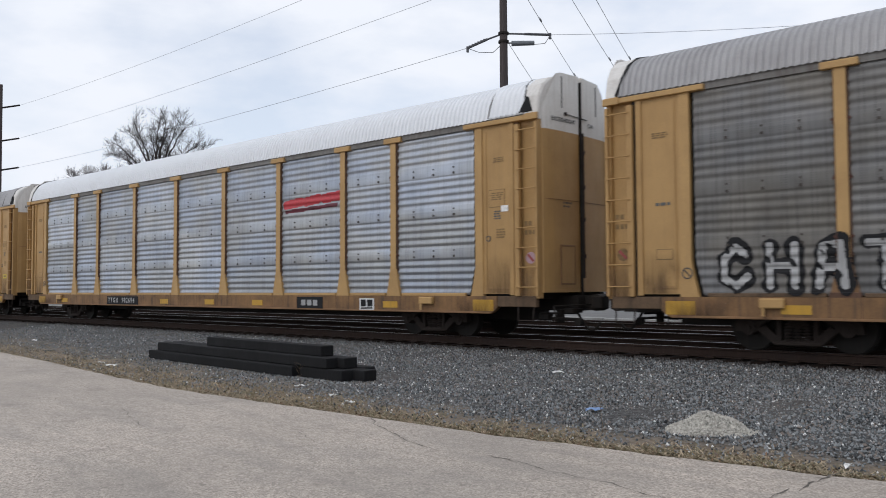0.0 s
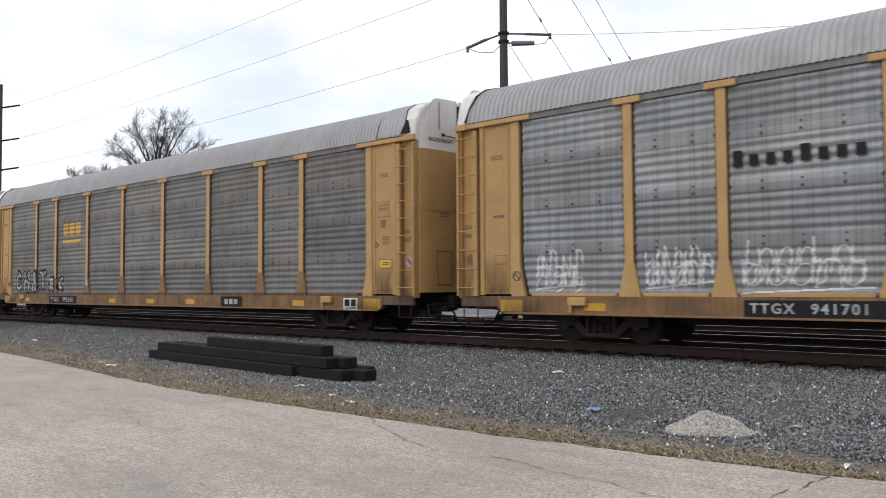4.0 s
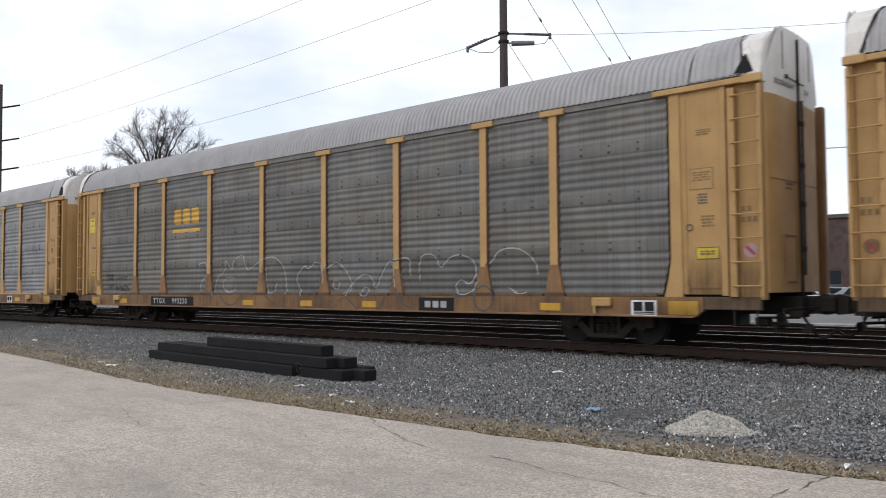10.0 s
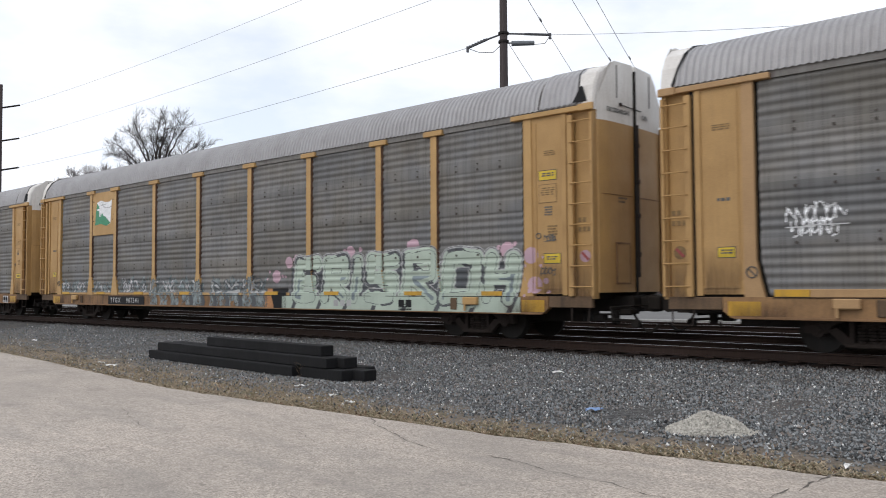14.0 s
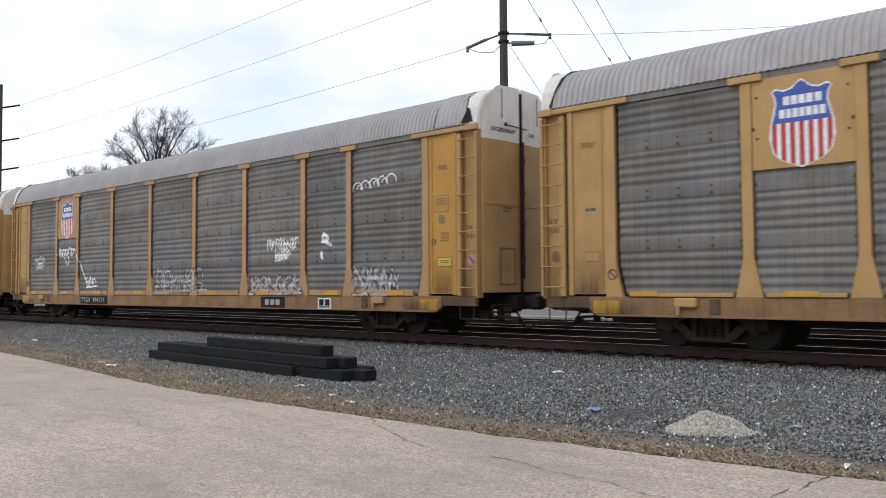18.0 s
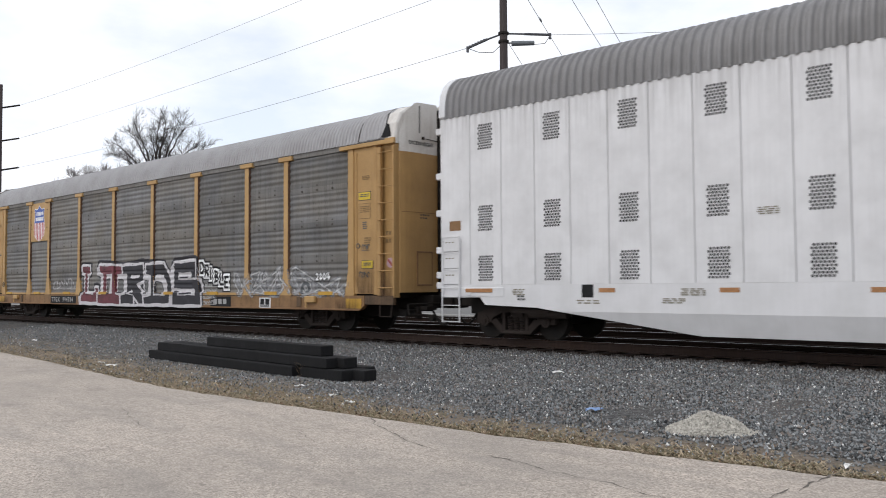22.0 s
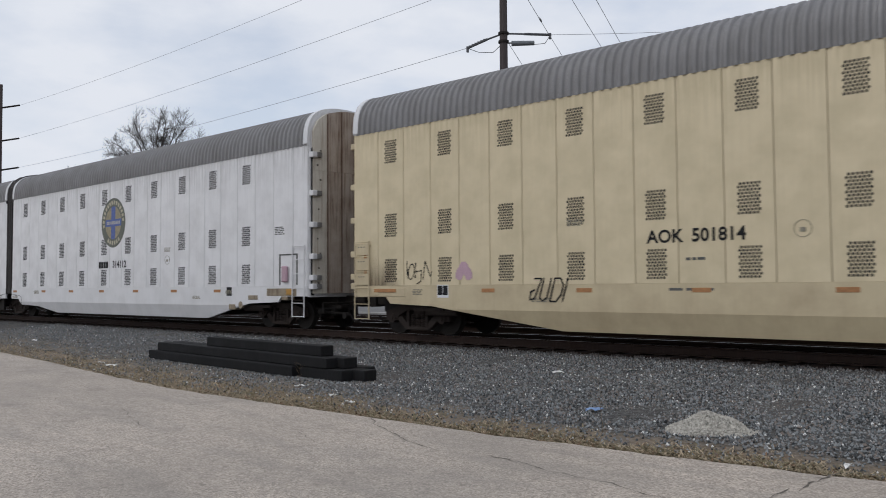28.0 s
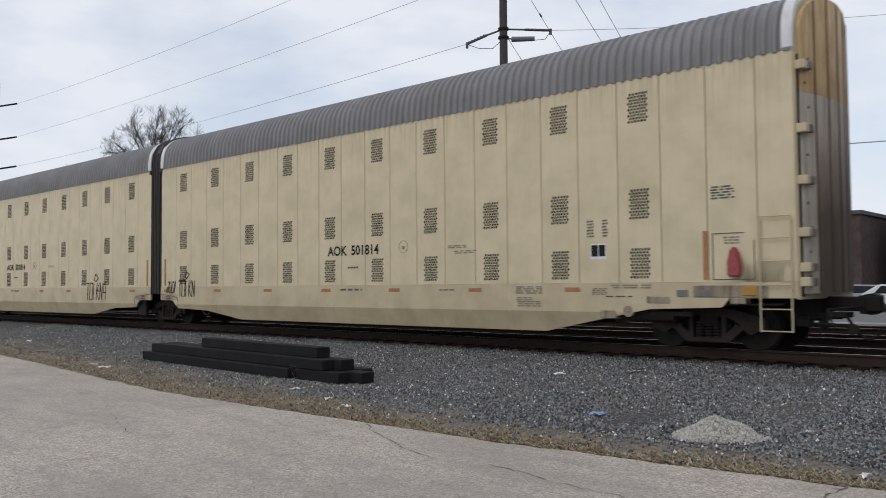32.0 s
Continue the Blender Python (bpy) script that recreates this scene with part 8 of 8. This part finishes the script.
def build_litter():
    rnd = random.Random(9)
    spots = [("paper_scrap", "crumpled white paper scrap on the ballast", -8.25, -2.15, 0.11, "litter_white"), ("paper_scrap", "flat white paper strip on the ballast", -7.29, -1.26, 0.13, "litter_white"),
             ("plastic_scrap", "crumpled blue plastic scrap on the ballast", -5.54, -5.33, 0.12, "litter_blue"), ("paper_scrap", "small white paper scrap", -10.73, -6.12, 0.08, "litter_white"),
             ("paper_scrap", "small white paper scrap", -26.9, -3.9, 0.12, "litter_white"), ("paper_scrap", "small white paper scrap", -16.87, -6.33, 0.11, "litter_white"), ("paper_scrap", "small white paper scrap", -17.6, -6.2, 0.07, "litter_white"),
             ("paper_scrap", "small white paper scrap", -2.0, -6.82, 0.05, "litter_white"), ("paper_scrap", "small white paper scrap", -9.36, -6.56, 0.06, "litter_white"), ("paper_scrap", "small white paper scrap", -8.6, -6.9, 0.07, "litter_white")]
    for nm, lb, x, y, s, m in spots:
        pts = [[(s * (i - 2) / 2 * rnd.uniform(0.8, 1.2), s * 0.45 * (j - 1.5) / 1.5 * rnd.uniform(0.7, 1.2), rnd.uniform(0.0, 0.045)) for j in range(4)] for i in range(5)]
        ob = new(nm, grid_mesh(nm, pts, m))
        sol = ob.modifiers.new("thick", "SOLIDIFY")
        sol.thickness = 0.004
        ob.matrix_world = pose(x, y, ground_z(x, y) + 0.02, 0, 0, rnd.uniform(0, 90))
        tagged(ob, lb, "litter", "litter on the ballast")
    for x, y, h in ((-4.60, -6.72, 0.62), (-10.52, -6.26, 0.42), (-26.87, -4.68, 0.6), (-26.42, -4.79, 0.45)):
        bm = bmesh.new()
        p = Vector((0, 0, 0))
        for i in range(6):
            q = p + Vector((rnd.uniform(-0.02, 0.02), rnd.uniform(-0.02, 0.02), h / 6))
            tube(bm, p, q, 0.004 * (1 - i / 8), 5)
            if i > 1:
                for _ in range(2):
                    tube(bm, q, q + Vector((rnd.uniform(-0.1, 0.1), rnd.uniform(-0.1, 0.1), rnd.uniform(0.02, 0.1))), 0.002, 4)
            p = q
        ob = new("dry_weed", bm_mesh("dry_weed", bm, "weed"))
        ob.location = (x, y, ground_z(x, y) - 0.01)
        tagged(ob, "thin dead weed stalk standing in the gravel", "weed", "dead weeds")


def build_pole():
    """The tall wooden utility pole behind the tracks, with insulator arms and a lamp."""
    top = Vector(EYE) + ray(890.5, 1) * 32.5
    bx, by = top.x, top.y
    pole = tagged(new("utility_pole"), "tall weathered wooden utility pole behind the tracks", "pole", "utility poles")
    pole.location = (bx, by, ground_z(bx, by))
    bm = bmesh.new()
    tube(bm, (0, 0, -0.3), (0, 0, 15.5), 0.19, 14, 0.13)
    part("shaft", bm, "pole_wood", pole, smooth=False)
    z = (Vector(EYE) + ray(890.5, 98) * 32.5).z - pole.location.z + 0.65
    side = Vector((0.733, 0.68, 0)).normalized()   # across the view
    L, R = -side, side
    for d, dz, ln in ((L, -0.55, 1.35), (R, -0.05, 1.75)):
        bm = bmesh.new()
        tube(bm, (0, 0, z), d * ln * 0.45 + Vector((0, 0, z + dz * 0.4)), 0.035, 8)
        tube(bm, d * ln * 0.45 + Vector((0, 0, z + dz * 0.4)), d * ln + Vector((0, 0, z + dz)), 0.05, 8)
        for k in range(6):
            c = d * ln * (0.5 + 0.08 * k) + Vector((0, 0, z + dz * (0.45 + 0.09 * k)))
            tube(bm, c, c + d * 0.09, 0.052, 8)
        tube(bm, d * ln + Vector((0, 0, z + dz + 0.06)), d * ln + Vector((0, 0, z + dz - 0.16)), 0.05, 6)
        part("insulator_arm", bm, "insulator", pole)
    bm = bmesh.new()
    pts = [Vector((0, 0, z - 0.35)), L * 0.4 + Vector((0, 0, z - 0.72)), L * 0.9 + Vector((0, 0, z - 0.72)), L * 1.3 + Vector((0, 0, z - 0.58))]
    for a, b in zip(pts, pts[1:]):
        tube(bm, a, b, 0.012, 5)
    pts = [R * 1.1 + Vector((0, 0, z - 0.42)), R * 1.55 + Vector((0, 0, z - 0.38)), R * 1.72 + Vector((0, 0, z - 0.12))]
    for a, b in zip(pts, pts[1:]):
        tube(bm, a, b, 0.012, 5)
    part("jumper_wire", bm, "black", pole)
    bm = bmesh.new()
    tube(bm, R * 0.1 + Vector((0, 0, z - 0.36)), R * 0.35 + Vector((0, 0, z - 0.36)), 0.03, 8)
    tube(bm, R * 0.3 + Vector((0, 0, z - 0.38)), R * 1.15 + Vector((0, 0, z - 0.36)), 0.1, 10, 0.085)
    part("street_lamp", bm, "lamp_grey", pole, "grey tubular lamp housing")
    for dz in (0.0, -0.32):
        bm = bmesh.new()
        tube(bm, (0, 0, z + dz - 0.04), (0, 0, z + dz + 0.04), 0.2, 14)
        part("band", bm, "steel", pole)
    return pole, z


def wire(p, q, sag, r, label, marks=()):
    """A sagging overhead wire between two points."""
    p, q = Vector(p), Vector(q)
    bm = bmesh.new()
    n = 14
    pts = [p.lerp(q, i / n) - Vector((0, 0, sag * 4 * (i / n) * (1 - i / n))) for i in range(n + 1)]
    polytube(bm, pts, r, 5)
    ob = new("overhead_wire", bm_mesh("overhead_wire", bm, "wire"))
    tagged(ob, label, "wire", "overhead wires")
    for f in marks:
        c = p.lerp(q, f)
        d = (q - p).normalized()
        bm = bmesh.new()
        tube(bm, c - d * 0.18, c + d * 0.18, r * 3.2, 6)
        part("splice", bm, "wire", ob)


def ray(px, py):
    """Direction from the standing camera through a spot of a 1568 by 882 view."""
    half = math.tan(radians(FOV) / 2)
    d = Vector(((2 * px / 1568 - 1) * half, (882 - 2 * py) / 1568 * half, -1))
    return (STILL.to_3x3() @ d).normalized()


def build_far_poles(pole, z):
    eye = Vector(EYE)
    # next pole of the line, far along the tracks
    d = ray(2, 150)
    p = eye + d * 78
    lp = tagged(new("utility_pole"), "distant wooden utility pole with side arms", "pole", "utility poles")
    lp.location = (p.x, p.y, -0.4)
    bm = bmesh.new()
    tube(bm, (0, 0, -0.3), (0, 0, p.z + 0.4), 0.2, 10, 0.13)
    part("shaft", bm, "pole_wood", lp)
    side = Vector((0.745, 0.667, 0)).normalized()
    tips = []
    for py in (191, 251, 303):
        q = eye + ray(2, py) * 78
        bm = bmesh.new()
        tip = side * 1.55 + Vector((0, 0, q.z + 0.4 + 0.12))
        tube(bm, (0, 0, q.z + 0.3), tip, 0.07, 6)
        part("insulator_arm", bm, "steel", lp)
        tips.append(Vector((p.x, p.y, -0.4)) + tip)
    main = pole.location
    near = Vector((0.733, 0.68, 0)).normalized()
    wire(tips[2], main + near * -1.35 + Vector((0, 0, z - 0.55)), 0.3, 0.0095, "thin overhead wire along the tracks")
    wire(tips[1], eye + ray(765, 0) * 33, 0.25, 0.009, "thin overhead wire along the tracks")
    wire(tips[0], eye + ray(535, 0) * 40, 0.25, 0.009, "thin overhead wire along the tracks")
    wire(main + near * 1.75 + Vector((0, 0, z - 0.05)), eye + ray(1700, 24) * 36, 0.15, 0.0095, "thin overhead wire along the tracks")
    for (xa, ya), (xb, yb), mk in (((932, -4), (1040, 170), (0.17, 0.72)), ((1010, -4), (1128, 182), (0.5,)), ((1053, -4), (1150, 165), (0.55,)), ((898, 74), (975, 190), ())):
        wire(eye + ray(xa, ya) * 33, eye + ray(xb, yb) * 46, 0.05, 0.012, "thin slanting service wire", mk)
    # pole and wires beyond the end of the train
    d = ray(1566, 88)
    p = eye + d * 42
    rp = tagged(new("utility_pole"), "grey street pole beyond the tracks", "pole", "utility poles")
    rp.location = (p.x + 0.25, p.y, -0.4)
    bm = bmesh.new()
    tube(bm, (0, 0, -0.2), (0, 0, p.z + 0.4), 0.1, 10, 0.07)
    part("shaft", bm, "lamp_grey", rp)
    bm = bmesh.new()
    box(bm, -0.25, 0.25, -0.15, 0.15, p.z + 0.05, p.z + 0.35, 0.03)
    part("lamp_head", bm, "lamp_grey", rp)
    top = rp.location
    wire(main + Vector((0, 0, 6.4)), top + Vector((0, 0, 7.7)), 0.2, 0.025, "dark overhead cable between the poles")


def tree(x, y, base_z, limbs, seed, mat, label, fork, across, r0=0.3, twig=0.02, lengths=(1.9, 1.0, 0.55), kids=2):
    """A bare winter tree: a tapered trunk, arching limbs given by (reach, rise, depth) and many fine twigs."""
    rnd = random.Random(seed)
    ob = tagged(new("bare_tree"), label, "tree", "bare winter trees")
    ob.location = (x, y, base_z)
    wood, twigs = bmesh.new(), bmesh.new()
    away = Vector((-across.y, across.x, 0))
    tube(wood, (0, 0, -0.3), (0, 0, fork), r0 * 1.25, 9, r0)

    def shoot(p, d, ln, r, lv):
        """A twig that bends upwards and carries finer twigs."""
        n = 3
        for i in range(n):
            d = (d + Vector((rnd.uniform(-1, 1), rnd.uniform(-1, 1), rnd.uniform(-0.5, 0.9))) * 0.24).normalized()
            q = p + d * ln / n
            tube(twigs, p, q, max(r, twig * 0.55), 3, max(r * 0.75, twig * 0.5))
            p, r = q, r * 0.75
            if lv < len(lengths) - 1:
                for _ in range(2):
                    s = d.orthogonal().normalized()
                    s.rotate(Matrix.Rotation(rnd.uniform(0, 2 * math.pi), 3, d))
                    shoot(p, (d * rnd.uniform(0.5, 1.0) + s * rnd.uniform(0.4, 0.9) + Vector((0, 0, 0.2))).normalized(), lengths[lv + 1] * rnd.uniform(0.6, 1.2), r * 0.6, lv + 1)

    for reach, rise, depth in limbs:
        end = across * reach + away * depth + Vector((0, 0, rise))
        mid = end * 0.45 + Vector((0, 0, rise * 0.10)) - across * reach * 0.12
        n = 12
        pts = []
        for i in range(n + 1):
            f = i / n
            c = mid * 2 * f * (1 - f) + end * f * f
            k = 0.10 * min(1, f * 4)
            pts.append(c + Vector((rnd.uniform(-k, k), rnd.uniform(-k, k), fork + rnd.uniform(-k, k))))
        r = r0 * 0.62
        for i, (a, b) in enumerate(zip(pts, pts[1:])):
            tube(wood, a, b, r, 7, r * 0.84)
            r *= 0.84
            if i >= 3:
                d = (b - a).normalized()
                for _ in range(1 if i < 6 else kids + 1):
                    s = d.orthogonal().normalized()
                    s.rotate(Matrix.Rotation(rnd.uniform(0, 2 * math.pi), 3, d))
                    shoot(b, (d * rnd.uniform(0.5, 1.0) + s * rnd.uniform(0.4, 0.9) + Vector((0, 0, 0.15))).normalized(), lengths[0] * rnd.uniform(0.5, 1.1) * (1.15 - i / n * 0.5), max(r * 0.5, twig), 0)
    part("trunk", wood, mat, ob)
    tagged(part("crown", twigs, mat, ob), kind="stuff")
    return ob


def build_trees():
    eye = Vector(EYE)
    across = Vector((0.745, 0.667, 0)).normalized()
    p = eye + ray(277, 342) * 72
    fork = p.z + 0.4
    limbs = ((-3.6, 4.2, 0.4), (-2.8, 3.1, -1.2), (-2.5, 5.2, 0.9), (-1.6, 5.5, -0.6), (-0.8, 5.0, 1.4), (0.0, 6.0, 0.3), (1.0, 5.6, -0.9), (1.6, 6.0, 0.5), (2.5, 5.3, -0.8), (3.1, 4.2, 0.9), (4.0, 3.6, -0.3), (3.2, 2.9, 1.2))
    tree(p.x, p.y, -0.4, limbs, 17, "bark", "large bare winter tree behind the train", fork, across, 0.34, 0.012, (1.15, 0.6, 0.34), 1)
    for px, top, d, s in ((138, 296, 105, 3), (104, 318, 110, 5), (168, 293, 100, 8), (197, 284, 108, 4)):
        p = eye + ray(px, top + 50) * d
        rise = (eye + ray(px, top) * d).z - p.z - 0.6
        rr = random.Random(s)
        limbs = [(rr.uniform(-0.35, 0.35) * rise, rise * rr.uniform(0.7, 1.0), rr.uniform(-0.4, 0.4) * rise) for _ in range(5)]
        tree(p.x, p.y, -0.4, limbs, s, "bark_hazed", "bare tree far behind the train, haze painted into its pale grey", p.z + 0.4, across, 0.12, 0.022, (0.9, 0.5), 1)
    # a low far wood behind the lots
    rnd = random.Random(21)
    bm = bmesh.new()
    for i in range(520):
        x, y = rnd.uniform(-150, 60), rnd.uniform(118, 150)
        h = rnd.uniform(5, 9.5)
        tube(bm, (x, y, -0.4), (x, y, h * 0.5), 0.14, 4, 0.1)
        for k in range(7):
            a = rnd.uniform(0, 6.28)
            q = Vector((x, y, h * rnd.uniform(0.3, 0.55)))
            e = q + Vector((math.cos(a) * rnd.uniform(0.6, 2), math.sin(a) * rnd.uniform(0.6, 2), h * rnd.uniform(0.2, 0.5)))
            tube(bm, q, e, 0.08, 3, 0.03)
    tagged(new("far_wood", bm_mesh("far_wood", bm, "bark_hazed")), "low belt of bare trees far away, greyed for haze", "trees", kind="stuff")


def build_far_buildings():
    for x0, x1, y0, y1, h, lb in ((-62, -20.5, 62, 76, 7.4, "low dark brown brick building across the lot"), (-18.5, 12, 66, 80, 7.6, "long dark brown brick building across the lot")):
        b = tagged(new("brick_building"), lb, "building", "far buildings")
        b.location = (x0, y0, -0.4)
        w, d = x1 - x0, y1 - y0
        bm = bmesh.new()
        box(bm, 0, w, 0, d, 0, h)
        part("wall", bm, "brick_far", b)
        bm = bmesh.new()
        box(bm, -0.2, w + 0.2, -0.2, d + 0.2, h, h + 0.35, 0.03)
        part("roof", bm, "grime", b)
        bm = bmesh.new()
        box(bm, -0.6, 0.6, -0.06, 0.02, -0.6, 0.6)
        win = bm_mesh("window", bm, "glass_dark")
        bm = bmesh.new()
        box(bm, -0.7, 0.7, -0.1, 0.0, -0.72, -0.6)
        silm = bm_mesh("sill", bm, "letter_grey")
        for i in range(int(w / 3.4)):
            o = child("window", win, b, (2 + i * 3.4, 0, 2.2))
            child("sill", silm, o)


def parked_car(x, y, rz, mat, label):
    """A parked hatchback seen from far off."""
    car = tagged(new("parked_car"), label, "car", "parked cars")
    car.matrix_world = pose(x, y, -0.4, 0, 0, rz)
    bm = bmesh.new()
    prism(bm, [(-2.15, 0.35), (2.1, 0.35), (2.2, 0.55), (2.1, 0.85), (1.2, 0.98), (0.55, 1.42), (-1.3, 1.48), (-2.0, 1.05), (-2.2, 0.9)], -0.85, 0.85)
    bmesh.ops.bevel(bm, geom=bm.edges[:], offset=0.06, segments=2, affect="EDGES")
    part("body", bm, mat, car)
    for s in (-1, 1):
        bm = bmesh.new()
        y0, y1 = sorted((s * 0.84, s * 0.865))
        prism(bm, [(-1.55, 1.0), (0.95, 1.0), (0.45, 1.36), (-1.2, 1.4)], y0, y1)
        part("window", bm, "glass_dark", car)
        for wx in (-1.3, 1.35):
            bm = bmesh.new()
            y0, y1 = sorted((s * 0.66, s * 0.87))
            disc_y(bm, wx, 0.32, y0, y1, 0.32, 18)
            wh = part("wheel", bm, "black", car)
            bm = bmesh.new()
            y0, y1 = sorted((s * 0.868, s * 0.885))
            disc_y(bm, wx, 0.32, y0, y1, 0.2, 12)
            part("rim", bm, "lamp_grey", wh)


def build_far_lot():
    eye = Vector(EYE)
    for px, d, rz, m, lb in ((1545, 52, 15, "car_silver", "silver parked hatchback across the tracks"), (1600, 50, 10, "car_white", "white parked car across the tracks"),
                             (1425, 56, 5, "car_white", "white parked car across the tracks"), (1480, 60, 5, "car_silver", "silver parked car across the tracks")):
        p = eye + ray(px, 500) * d
        parked_car(p.x, p.y, rz, m, lb)
    # a row of pale concrete kerb blocks along the far side of the tracks
    kerb = tagged(new("kerb"), "pale weathered concrete kerb blocks beyond the tracks", "kerb", kind="structure")
    bm = bmesh.new()
    box(bm, 0.02, 2.96, 0, 0.4, -0.45, -0.06, 0.03)
    block = bm_mesh("kerb_block", bm, "kerb")
    rnd = random.Random(12)
    for i in range(34):
        o = child("kerb_block", block, kerb, (-80 + 3.0 * i, 14.0 + rnd.uniform(-0.05, 0.05), rnd.uniform(-0.03, 0.02)))
        o.rotation_euler = (0, 0, rnd.uniform(-0.012, 0.012))


# ---- build ----
build_ground()
build_lot()
build_tracks()
TRAIN = build_train()
build_timbers()
MAIN_POLE, ARM_Z = build_pole()
build_far_poles(MAIN_POLE, ARM_Z)
build_trees()
build_far_buildings()
build_far_lot()
build_litter()
build_ballast()
build_grass()

# how far the train has gone, in metres, at these seconds
TRAVEL = [(0, 0), (2, 16.36), (4, 32.70), (6, 48.94), (8, 65.15), (10, 81.33), (12.5, 101.47), (14.5, 117.52), (17, 137.48), (19, 153.35), (21, 169.24),
          (23, 185.18), (25, 201.21), (27, 217.24), (29, 233.22), (30, 241.08), (30.5, 245.02), (32, 256.92)]


def motions():
    """The train rolls by at a steady pace; every wheelset turns with it."""
    for car, start in TRAIN:
        walk(car, [(t, pose(start - s, 1.5, 0)) for t, s in TRAVEL])
    ts = [i / 15 for i in range(32 * 15 + 1)]
    go = np.interp(ts, [a for a, _ in TRAVEL], [b for _, b in TRAVEL])
    turn = [(t, Matrix.Rotation(-s / 0.42, 4, "Y")) for t, s in zip(ts, go)]
    for ob, dx in WHEELSETS:
        here = Matrix.Translation((dx, 0, 0.42))
        walk(ob, [(t, here @ r) for t, r in turn])


motions()
